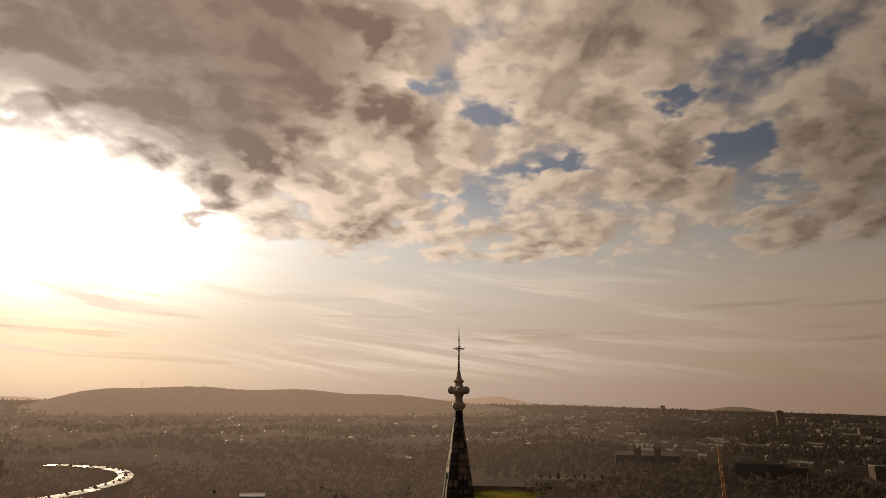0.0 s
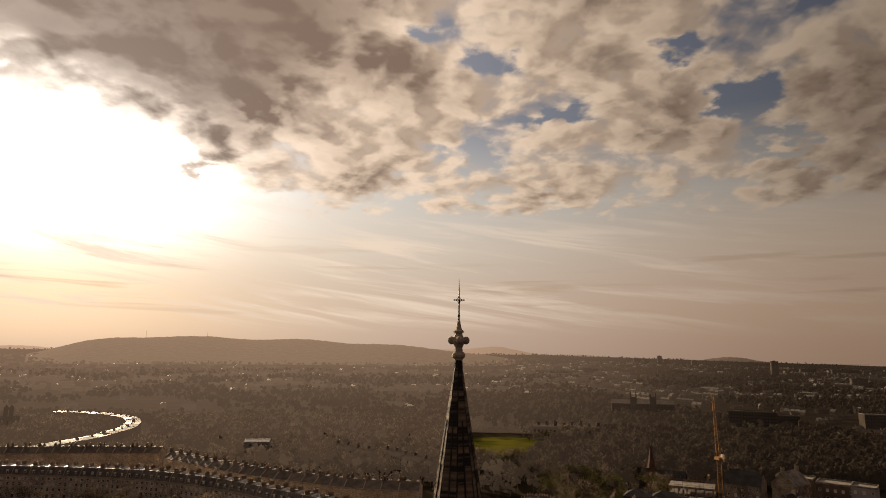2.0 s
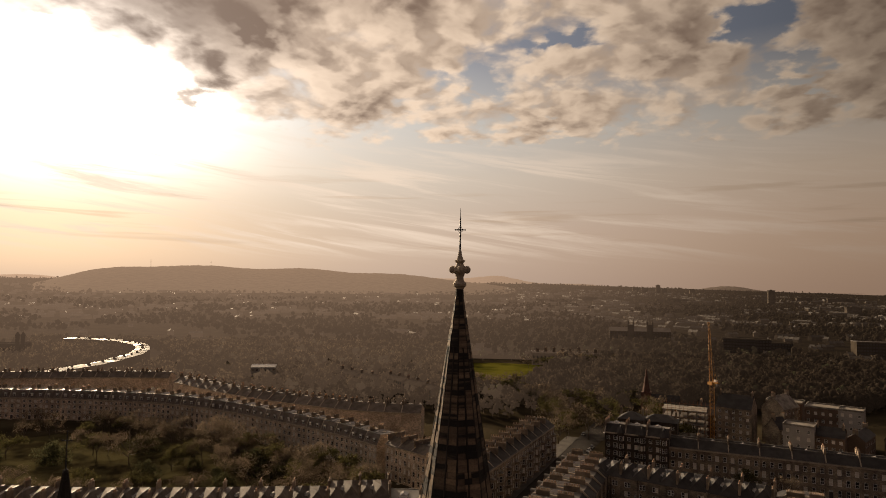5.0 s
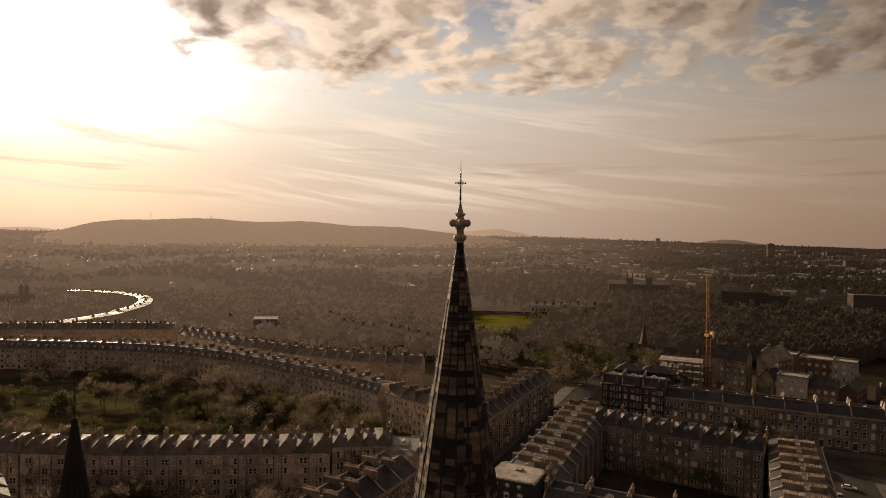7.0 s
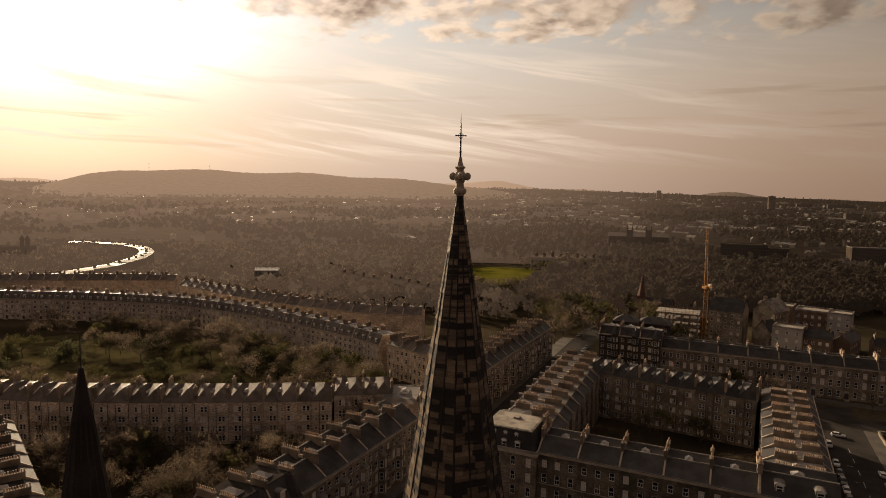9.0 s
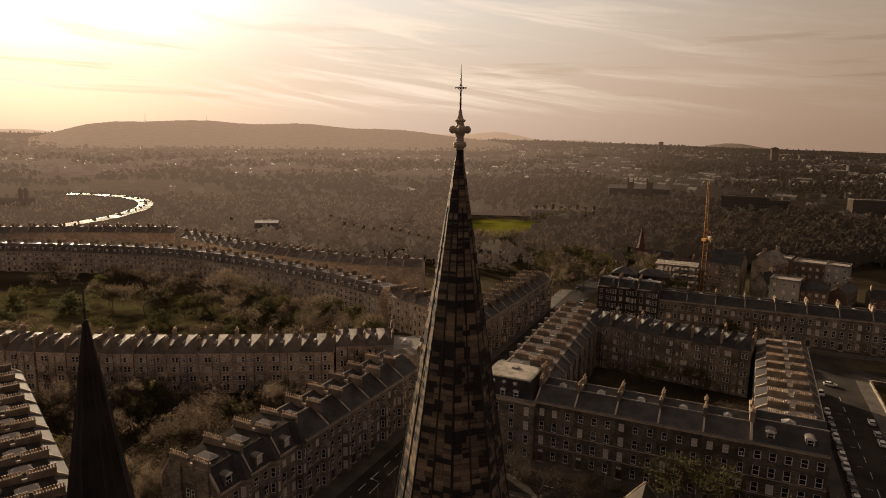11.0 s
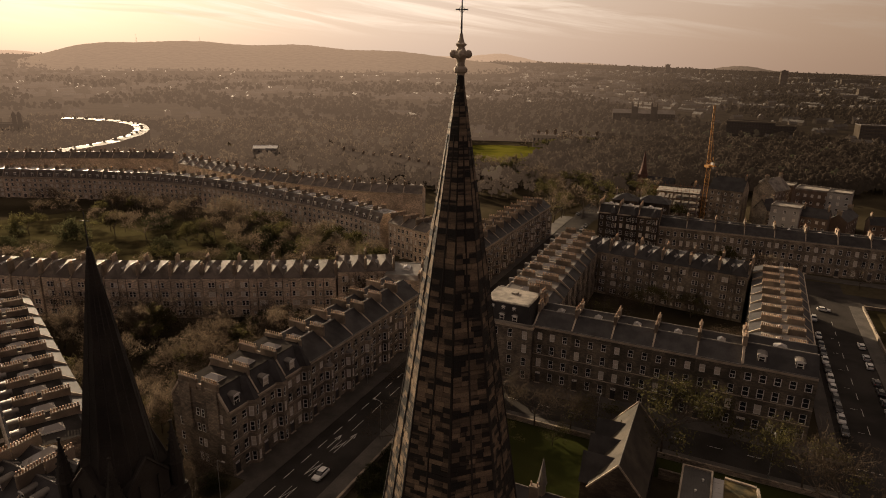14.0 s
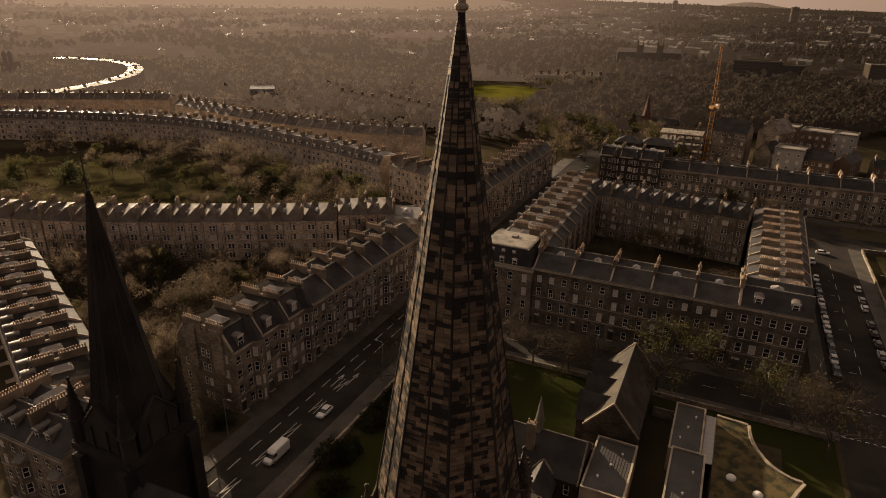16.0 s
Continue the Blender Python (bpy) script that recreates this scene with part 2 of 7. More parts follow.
LEAD = surface("lead and zinc", (0.145, 0.130, 0.115), 0.55, 0.45, 0.8, 5.0, spec=0.3)
FELT = surface("pale roof felt", (0.25, 0.222, 0.185), 0.8, 0.5, 1.2, 5.0)
DARK_FELT = surface("dark roof felt", (0.040, 0.036, 0.033), 0.95, 0.4, 0.8, 5.0, spec=0.0)
POT = surface("clay chimney pot", (0.38, 0.25, 0.16), 0.75, 0.3, 2.0, 9.0, each=0.25)
WHITE = surface("white paint", (0.82, 0.79, 0.73), 0.5, 0.15, 2.0, 9.0, bump=0.05)
DARKWOOD = surface("dark painted wood", (0.05, 0.045, 0.045), 0.5, 0.3, 2.0, 9.0, bump=0.05, each=0.4)
ASPHALT = surface("asphalt", (0.043, 0.038, 0.034), 0.95, 0.35, 0.35, 4.0, spec=0.05)
PAVING = surface("paving", (0.080, 0.069, 0.058), 0.85, 0.35, 0.8, 4.0)
LAWN = surface("grass", (0.027, 0.031, 0.009), 0.95, 0.4, 0.5, 5.0, (0.06, 0.062, 0.02), spec=0.0)
# brighter, yellower copy of the grass, with sunlight put into its colour
SUNLIT_LAWN = surface("sunlit yellow-green grass", (0.105, 0.100, 0.016), 0.95, 0.45, 0.10, 2.0, (0.07, 0.075, 0.014), spec=0.0)
GROUND = surface("winter ground", (0.058, 0.048, 0.030), 1.0, 0.45, 0.06, 0.4, (0.03, 0.024, 0.016), bump=0.1, spec=0.0)
BARK = surface("bark", (0.065, 0.048, 0.034), 0.9, 0.4, 2.0, 14.0)
TWIGS = surface("bare twigs", (0.080, 0.062, 0.045), 0.9, 0.4, 0.6, 8.0, each=0.25, island=0.3, bump=0, through_light=0.4, spec=0.0)
# lighter copy of the bare twigs: haze over farther gardens put into the colour
HAZED_TWIGS = surface("bare twigs lightened for haze", (0.155, 0.120, 0.086), 0.9, 0.4, 0.6, 8.0, each=0.25, island=0.25, bump=0, through_light=0.55, spec=0.0)
BUDS = surface("budding leaves", (0.088, 0.080, 0.034), 0.85, 0.4, 0.6, 8.0, each=0.25, island=0.4, bump=0, through_light=0.5, spec=0.0)
EVERGREEN = surface("evergreen leaves", (0.062, 0.062, 0.032), 0.85, 0.4, 0.6, 8.0, each=0.25, island=0.4, bump=0, through_light=0.5, spec=0.0)
GARDEN = surface("rough garden grass", (0.066, 0.058, 0.028), 1.0, 0.5, 0.25, 3.0, (0.04, 0.032, 0.018), spec=0.0)
LINE = surface("road paint", (0.62, 0.60, 0.55), 0.7, 0.3, 2.0, 12.0)
STEEL = surface("galvanised steel", (0.36, 0.35, 0.33), 0.45, 0.2, 3.0, 12.0, metal=0.7)
IRON = surface("wrought iron", (0.035, 0.032, 0.03), 0.5, 0.3, 3.0, 12.0, metal=0.4)
YELLOW = surface("yellow crane paint", (0.42, 0.20, 0.035), 0.5, 0.25, 2.0, 9.0)


def glazing(name, colour=(0.02, 0.022, 0.025), blinds=0.0, rough=0.08):
    """Window glass before a dark room; in a share of the windows a pale blind is drawn."""
    m = bpy.data.materials.new(name)
    m.use_nodes = True
    n = Nodes(m.node_tree)
    b = n.add("ShaderNodeBsdfPrincipled")
    r = n.add("ShaderNodeObjectInfo").outputs["Random"]
    drawn = n.math("LESS_THAN", r, blinds)
    n.put(b.inputs["Base Color"], n.mix(drawn, colour, (0.62, 0.56, 0.47)))
    b.inputs["Roughness"].default_value = rough
    b.inputs["Specular IOR Level"].default_value = 0.6
    n.tree.links.new(b.outputs[0], n.add("ShaderNodeOutputMaterial").inputs[0])
    return m


GLASS = glazing("window glass", blinds=0.28)
SKYLIGHT = glazing("skylight glass", (0.26, 0.24, 0.22), rough=0.2)

# ---------------------------------------------------------------- geometry helpers
TURN = radians(24.9)      # the street grid is turned against the line of sight
CG, SG = math.cos(TURN), math.sin(TURN)


def at(s, r, z=0.0):
    """Grid metres (s across to the right, r away along the main road) to the world."""
    return Vector((s * CG + r * SG, -s * SG + r * CG, z))


def facing(ox, oy):
    """The turn about z, in degrees, that makes a front (local -y) look along (ox, oy)."""
    return math.degrees(math.atan2(ox, -oy))


TO_RIGHT, TO_NEAR, TO_LEFT, TO_FAR = facing(CG, -SG), facing(-SG, -CG), facing(-CG, SG), facing(SG, CG)


def mesh_of(name, bm, *mats):
    me = bpy.data.meshes.new(name)
    bm.to_mesh(me)
    bm.free()
    for m in mats:
        me.materials.append(m)
    return me


def part(name, data, mats, parent, label="", at_=None, kind=""):
    """Links a bmesh or a mesh as one object under its thing."""
    if isinstance(data, bmesh.types.BMesh):
        data = mesh_of(name, data, *(mats if isinstance(mats, (tuple, list)) else (mats,)))
    ob = new(name, data)
    ob.parent = parent
    if at_ is not None:
        ob.matrix_basis = at_
    return tagged(ob, label, kind=kind)


def thing(name, m=None, label="", category="", group="", kind=""):
    ob = new(name)
    ob.empty_display_size = 0.2
    if m is not None:
        ob.matrix_basis = m
    return tagged(ob, label, category, group, kind)


def solid(name, bm, mats, m=None, label="", category="", group="", kind=""):
    ob = new(name, mesh_of(name, bm, *(mats if isinstance(mats, (tuple, list)) else (mats,))))
    if m is not None:
        ob.matrix_basis = m
    return tagged(ob, label, category, group, kind)


def poly(bm, pts, mat=0):
    f = bm.faces.new([bm.verts.new(p) for p in pts])
    f.material_index = mat
    return f


def box(bm, x0, y0, z0, x1, y1, z1, mat=0, top=0.0):
    """A box; top: how far the top is drawn in."""
    a = [bm.verts.new(p) for p in ((x0, y0, z0), (x1, y0, z0), (x1, y1, z0), (x0, y1, z0))]
    b = [bm.verts.new(p) for p in ((x0 + top, y0 + top, z1), (x1 - top, y0 + top, z1), (x1 - top, y1 - top, z1), (x0 + top, y1 - top, z1))]
    fs = [bm.faces.new(a[::-1]), bm.faces.new(b)]
    for i in range(4):
        fs.append(bm.faces.new((a[i], a[(i + 1) % 4], b[(i + 1) % 4], b[i])))
    for f in fs:
        f.material_index = mat
    return bm


def tube(bm, p, q, r0, r1, sides=6, mat=0, caps=True):
    p, q = Vector(p), Vector(q)
    w = (q - p).normalized()
    u = w.orthogonal().normalized()
    v = w.cross(u)
    rings = []
    for c, r in ((p, r0), (q, r1)):
        rings.append([bm.verts.new(c + r * (math.cos(2 * math.pi * i / sides) * u + math.sin(2 * math.pi * i / sides) * v)) for i in range(sides)])
    for i in range(sides):
        f = bm.faces.new((rings[0][i], rings[0][(i + 1) % sides], rings[1][(i + 1) % sides], rings[1][i]))
        f.material_index = mat
    if caps:
        bm.faces.new(rings[0][::-1]).material_index = mat
        bm.faces.new(rings[1]).material_index = mat
    return bm


def lathe(bm, profile, sides=8, turn=0.0, mat=0, centre=(0, 0)):
    """Rings of (radius, height) about the z axis."""
    last = None
    for r, z in profile:
        ring = [bm.verts.new((centre[0] + r * math.cos(turn + 2 * math.pi * i / sides), centre[1] + r * math.sin(turn + 2 * math.pi * i / sides), z)) for i in range(sides)]
        if last:
            for i in range(sides):
                bm.faces.new((last[i], last[(i + 1) % sides], ring[(i + 1) % sides], ring[i])).material_index = mat
        else:
            bm.faces.new(ring[::-1]).material_index = mat
        last = ring
    bm.faces.new(last).material_index = mat
    return bm


def folded(bm, w, line, ends=None):
    """A sheet folded along (y, z, material of the strip that follows) and drawn out over the width w, closed at both ends in the material given."""
    a, b = ([bm.verts.new((x, y, z)) for y, z, _ in line] for x in (0, w))
    for i in range(len(line) - 1):
        bm.faces.new((a[i], b[i], b[i + 1], a[i + 1])).material_index = line[i][2]
    if ends is not None:
        bm.faces.new(a).material_index = ends
        bm.faces.new(b[::-1]).material_index = ends
    return bm


def pierced(bm, width, z0, z1, holes, depth=0.22, y=0.0, flip=False, x_off=0.0, mat=0):
    """A wall in the plane y with rectangular openings (x0, z0, x1, z1) and their reveals, looking to -y (flip: to +y)."""
    xs = sorted({0.0, width, *(h[0] for h in holes), *(h[2] for h in holes)})
    zs = sorted({z0, z1, *(h[1] for h in holes), *(h[3] for h in holes)})
    k = 1 if not flip else -1
    for i in range(len(xs) - 1):
        for j in range(len(zs) - 1):
            cx, cz = (xs[i] + xs[i + 1]) / 2, (zs[j] + zs[j + 1]) / 2
            if any(h[0] < cx < h[2] and h[1] < cz < h[3] for h in holes):
                continue
            q = [(xs[i] + x_off, y, zs[j]), (xs[i + 1] + x_off, y, zs[j]), (xs[i + 1] + x_off, y, zs[j + 1]), (xs[i] + x_off, y, zs[j + 1])]
            poly(bm, q if k > 0 else q[::-1], mat)
    for a, b, c, d in holes:
        a, c = a + x_off, c + x_off
        yi = y + k * depth
        for q in (((a, y, b), (a, yi, b), (a, yi, d), (a, y, d)), ((c, y, d), (c, yi, d), (c, yi, b), (c, y, b)),
                  ((a, y, d), (a, yi, d), (c, yi, d), (c, y, d)), ((c, y, b), (c, yi, b), (a, yi, b), (a, y, b))):
            poly(bm, q if k > 0 else q[::-1], mat)
    return bm


WINDOW_MESHES = {}


def sash(w, h, glazed=True):
    """A sash window, its foot at the origin, looking to -y: one frame with glazing bars, and the pane behind it."""
    key = (round(w, 2), round(h, 2), glazed)
    if key not in WINDOW_MESHES:
        bm = bmesh.new()
        t = 0.13
        lights = [(t, t, w - t, h / 2 - 0.05), (t, h / 2 + 0.05, w - t, h - t)]
        if w > 1.25:
            lights = [(t, t, w / 2 - 0.03, h / 2 - 0.05), (w / 2 + 0.03, t, w - t, h / 2 - 0.05), lights[1]]
        pierced(bm, w, 0, h, lights, 0.06, -0.06, False, -w / 2)
        bmesh.ops.remove_doubles(bm, verts=bm.verts, dist=0.001)
        if glazed:
            poly(bm, ((-w / 2, 0, 0), (w / 2, 0, 0), (w / 2, 0, h), (-w / 2, 0, h)), 1)
        WINDOW_MESHES[key] = mesh_of("window", bm, WHITE, GLASS)
    return WINDOW_MESHES[key]


PANES = {}


def pane_mesh(w, h):
    key = (round(w, 2), round(h, 2))
    if key not in PANES:
        bm = bmesh.new()
        poly(bm, ((-w / 2, 0, 0), (w / 2, 0, 0), (w / 2, 0, h), (-w / 2, 0, h)))
        PANES[key] = mesh_of("pane", bm, GLASS)
    return PANES[key]


def window(parent, x, y, z, w, h, rz=0, pane=False):
    f = part("window", sash(w, h, not pane), None, parent, at_=pose(x, y, z, 0, 0, rz))
    if pane:
        part("pane", pane_mesh(w, h), None, f)
    return f


POT_MESH = None


def pot_mesh():
    global POT_MESH
    if POT_MESH is None:
        POT_MESH = mesh_of("chimney_pot", lathe(bmesh.new(), [(0.17, 0), (0.15, 0.1), (0.13, 0.55), (0.17, 0.6), (0.15, 0.72)], 7), POT)
    return POT_MESH


STACKS = {}


def chimney(parent, x, y, z0, z1, length, pots, along="y", thick=0.75, single=True):
    """A stone stack with a cope and a row of clay pots."""
    key = (round(z1 - z0, 2), length, pots, along, thick, single)
    if key not in STACKS:
        bm = bmesh.new()
        h = z1 - z0
        a, b = (thick / 2, length / 2) if along == "y" else (length / 2, thick / 2)
        box(bm, -a, -b, 0, a, b, h)
        box(bm, -a - 0.09, -b - 0.09, h, a + 0.09, b + 0.09, h + 0.18, 0, 0.05)
        if not single:
            for i in range(pots):
                o = (i - (pots - 1) / 2) * (length - 0.4) / max(1, pots - 1)
                lathe(bm, [(0.17, h + 0.18), (0.13, h + 0.75), (0.17, h + 0.9)], 5, 0, 1, (0, o) if along == "y" else (o, 0))
        STACKS[key] = mesh_of("chimney", bm, STACK_STONE, POT)
    c = part("chimney", STACKS[key], None, parent, at_=pose(x, y, z0))
    if single:
        for i in range(pots):
            o = (i - (pots - 1) / 2) * (length - 0.4) / max(1, pots - 1)
            part("chimney_pot", pot_mesh(), None, c, at_=pose(0 if along == "y" else o, o if along == "y" else 0, z1 - z0 + 0.17))
    return c


DORMERS = {}


def dormer(parent, x, y, z, w=1.5, h=1.9, depth=2.2):
    """A timber dormer with a rounded lead roof and a white sash."""
    if (w, h, depth) not in DORMERS:
        bm = bmesh.new()
        for sx in (-1, 1):
            box(bm, min(sx * w / 2, sx * (w / 2 - 0.16)), 0, 0, max(sx * w / 2, sx * (w / 2 - 0.16)), depth, h, 1)
        box(bm, -w / 2 + 0.16, 0, h - 0.2, w / 2 - 0.16, depth, h, 0)
        arc = [(w / 2 + 0.1) * math.cos(math.pi * i / 6) for i in range(7)]
        up = [h + 0.45 * math.sin(math.pi * i / 6) for i in range(7)]
        for i in range(6):
            poly(bm, ((arc[i], -0.12, up[i]), (arc[i], depth, up[i]), (arc[i + 1], depth, up[i + 1]), (arc[i + 1], -0.12, up[i + 1])), 1)
        poly(bm, [(arc[i], -0.12, up[i]) for i in range(6, -1, -1)], 0)
        DORMERS[(w, h, depth)] = mesh_of("dormer", bm, WHITE, LEAD)
    d = part("dormer", DORMERS[(w, h, depth)], None, parent, "white dormer with a lead roof", at_=pose(x, y, z))
    part("window", sash(w - 0.34, h - 0.3), None, d, at_=pose(0, 0.1, 0.1))
    return d


SKY_MESHES = {}


def skylight(parent, x, y, z, w=2.2, l=3.2, tilt=0, peak=0.7):
    """A glazed cupola light with bars, hipped."""
    if (w, l, peak) not in SKY_MESHES:
        bm = bmesh.new()
        long, short = max(w, l), min(w, l)
        k, cuts = short * 0.42, 3
        low, up = [], []
        for sx, sy in ((-1, -1), (1, -1), (1, 1), (-1, 1)):
            low.append(bm.verts.new((sx * short / 2, sy * long / 2, -0.4)))
            up.append(bm.verts.new((sx * short / 2, sy * long / 2, 0.25)))
        right = [up[1]] + [bm.verts.new((short / 2, -long / 2 + long * i / cuts, 0.25)) for i in range(1, cuts)] + [up[2]]
        left = [up[0]] + [bm.verts.new((-short / 2, -long / 2 + long * i / cuts, 0.25)) for i in range(1, cuts)] + [up[3]]
        ridge = [bm.verts.new((0, -long / 2 + k + (long - 2 * k) * i / cuts, 0.25 + peak)) for i in range(cuts + 1)]
        bm.faces.new((low[0], low[1], up[1], up[0]))
        bm.faces.new((low[2], low[3], up[3], up[2]))
        bm.faces.new((low[1], low[2], *right[::-1]))
        bm.faces.new((low[3], low[0], *left))
        glass = [bm.faces.new((up[0], up[1], ridge[0])), bm.faces.new((up[2], up[3], ridge[-1]))]
        for i in range(cuts):
            glass.append(bm.faces.new((right[i], right[i + 1], ridge[i + 1], ridge[i])))
            glass.append(bm.faces.new((left[i + 1], left[i], ridge[i], ridge[i + 1])))
        bmesh.ops.inset_individual(bm, faces=glass, thickness=0.06, depth=-0.015)
        for f in glass:
            f.material_index = 1
        if w > l:
            bm.transform(Matrix.Rotation(math.pi / 2, 4, "Z"))
        SKY_MESHES[(w, l, peak)] = mesh_of("skylight", bm, WHITE, SKYLIGHT)
    return part("skylight", SKY_MESHES[(w, l, peak)], None, parent, "glazed roof light", at_=pose(x, y, z, 0, 0, tilt))


def roof_window(parent, x, y, z, slope, w=0.8, l=1.1):
    key = ("flat", w, l)
    if key not in SKY_MESHES:
        bm = bmesh.new()
        box(bm, -w / 2, -l / 2, 0, w / 2, l / 2, 0.08, 0)
        poly(bm, ((-w / 2 + 0.07, -l / 2 + 0.07, 0.086), (w / 2 - 0.07, -l / 2 + 0.07, 0.086), (w / 2 - 0.07, l / 2 - 0.07, 0.086), (-w / 2 + 0.07, l / 2 - 0.07, 0.086)), 1)
        SKY_MESHES[key] = mesh_of("roof_window", bm, STEEL, SKYLIGHT)
    return part("roof_window", SKY_MESHES[key], None, parent, at_=pose(x, y, z, slope, 0, 0))


# ---------------------------------------------------------------- terraced houses
def house(label, group, w, d, eave, floors=4, bays=3, roof="pitched", ridge=4.5, bay_window=False, stone=SANDSTONE, rear=True,
          stack="party", dormers=0, pots=6, detail=True, light=True, flat=None, front=True, panes=False, rear_from=0, loose_pots=True):
    """One house of a terrace: front in the plane y = 0 looking to -y, party walls at x = 0 and x = w."""
    h = thing("terraced_house", None, label, "house", group)
    step = (eave - 0.8) / floors
    win_w = min(1.35, w / bays * 0.50)
    holes, wins, door = [], [], None
    canted = 0.36 * w
    tall_bay = roof == "mansard"
    rise = 3.0 if bay_window else 2.2
    for f in range(floors if front else 0):
        z = 0.9 + f * step
        wh = step * (0.62 if f < floors - 1 else 0.52)
        for b in range(bays):
            x = (b + 0.5) * w / bays
            if bay_window and f < floors - (0 if tall_bay else 1) and x > w - canted - 0.3:
                continue
            if f == 0 and b == 0:
                holes.append((x - 0.7, z - 0.75, x + 0.7, z + wh))
                door = (x, z - 0.75, wh + 0.75)
                continue
            holes.append((x - win_w / 2, z, x + win_w / 2, z + wh))
            wins.append((x, z, wh))
    bm = bmesh.new()
    pierced(bm, w, 0, eave, holes)
    # party walls and rear
    poly(bm, ((0, d, 0), (0, 0, 0), (0, 0, eave), (0, d, eave)))
    poly(bm, ((w, 0, 0), (w, d, 0), (w, d, eave), (w, 0, eave)))
    back, bwins = [], []
    if rear:
        for f in range(rear_from, floors):
            z = 0.9 + f * step
            for k, (x, ww, wh) in enumerate(((w * 0.20 - 0.52, 0.95, 0.58), (w * 0.20 + 0.52, 0.95, 0.58), (w * 0.46, 0.7, 0.36), (w * 0.74 - 0.52, 0.95, 0.58), (w * 0.74 + 0.52, 0.95, 0.58))):
                if (f * 5 + k * 3) % 11 == 4:
                    continue
                back.append((x - ww / 2, z, x + ww / 2, z + step * wh))
                bwins.append((x, z, ww, step * wh))
    pierced(bm, w, 0, eave, back, y=d, flip=True)
    part("wall", bm, stone, h)
    for x, z, wh in wins:
        window(h, x, 0.2, z, win_w, wh, 0, panes)
    for x, z, ww, wh in bwins:
        window(h, x, d - 0.2, z, ww, wh, 180)
    if door:
        bm = bmesh.new()
        x, z, dh = door
        box(bm, x - 0.68, 0.14, z, x + 0.68, 0.2, z + dh * 0.76)
        for i in range(2):
            for j in range(2):
                box(bm, x - 0.52 + i * 0.56, 0.11, z + 0.3 + j * 1.1, x - 0.04 + i * 0.56, 0.14, z + 1.2 + j * 1.0)
        dd = part("door", bm, DARKWOOD, h, "dark panelled front door")
        window(h, x, 0.2, z + dh * 0.78, 1.3, dh * 0.2)
        bm = bmesh.new()
        for i in range(4):
            box(bm, x - 0.9, -0.45 * (4 - i), 0, x + 0.9, -0.45 * (3 - i), (z) * (i + 1) / 4)
        part("doorstep", bm, DRESSED, h)
    # cornice and string courses
    bm = bmesh.new()
    prof = [(-0.003, eave - 0.65), (-0.2, eave - 0.6), (-0.22, eave - 0.38), (-0.38, eave - 0.3), (-0.38, eave - 0.02), (-0.003, eave)]
    ends = [[bm.verts.new((x, y, z)) for y, z in prof] for x in (0, w)]
    for i in range(len(prof)):
        j = (i + 1) % len(prof)
        bm.faces.new((ends[0][i], ends[0][j], ends[1][j], ends[1][i]))
    bm.faces.new(ends[0][::-1])
    bm.faces.new(ends[1])
    bmesh.ops.recalc_face_normals(bm, faces=bm.faces)
    part("cornice", bm, DRESSED, h)
    for f in (1, 2) if detail and front else ():
        z = 0.55 + f * step
        bm = bmesh.new()
        box(bm, 0, -0.12, z, w - (canted if bay_window else 0), -0.003, z + 0.2)
        part("string_course", bm, DRESSED, h)
    if bay_window:
        # canted bay through the lower storeys
        bm = bmesh.new()
        x1, x0 = w - 0.4, w - 0.4 - canted
        top = eave + 0.25 if tall_bay else 0.6 + (floors - 1) * step
        p = ((x0, 0), (x0 + 0.85, -1.4), (x1 - 0.85, -1.4), (x1, 0))
        faces = []
        for i in range(3):
            a, b = Vector((*p[i], 0)), Vector((*p[i + 1], 0))
            ln = (b - a).length
            ang = math.degrees(math.atan2(b.y - a.y, b.x - a.x))
            m = Matrix.Translation(a) @ pose(0, 0, 0, 0, 0, ang)
            hs = []
            ww = ln - (0.5 if i == 1 else 0.42)
            nw = 2 if i == 1 and ww > 2.0 else 1
            for f in range(floors if tall_bay else floors - 1):
                z = 0.9 + f * step
                for k in range(nw):
                    cx = ln / 2 + (k - (nw - 1) / 2) * (ww / nw)
                    hs.append((cx - ww / nw / 2 + 0.1, z, cx + ww / nw / 2 - 0.1, z + step * 0.64))
                    faces.append((m @ pose(cx, 0.12, z), ww / nw - 0.2, step * 0.64))
            sub = bmesh.new()
            pierced(sub, ln, 0, top, hs, 0.14)
            sub.transform(m)
            tmp = bpy.data.meshes.new("tmp")
            sub.to_mesh(tmp)
            sub.free()
            bm.from_mesh(tmp)
            bpy.data.meshes.remove(tmp)
        lid = [(*q, top) for q in p]
        hi0, hi1 = (x0 + 0.5, 0.02, top + 0.75), (x1 - 0.5, 0.02, top + 0.75)
        if tall_bay:        # a hipped slate roof of its own over the bay
            hi0 = hi1 = ((x0 + x1) / 2, 1.5, eave + ridge + 0.3)
            for q, e in ((lid[0], 1), (lid[3], -1)):
                f = (q, hi0, (hi0[0], 3.4, hi0[2]), (q[0], 1.6, q[2] + 1.6))
                poly(bm, f if e < 0 else f[::-1], 2)
        for f in ((lid[0], lid[1], hi0), (lid[1], lid[2], hi1) if tall_bay else (lid[1], lid[2], hi1, hi0), (lid[2], lid[3], hi1)):
            poly(bm, f, 2 if tall_bay else 1)
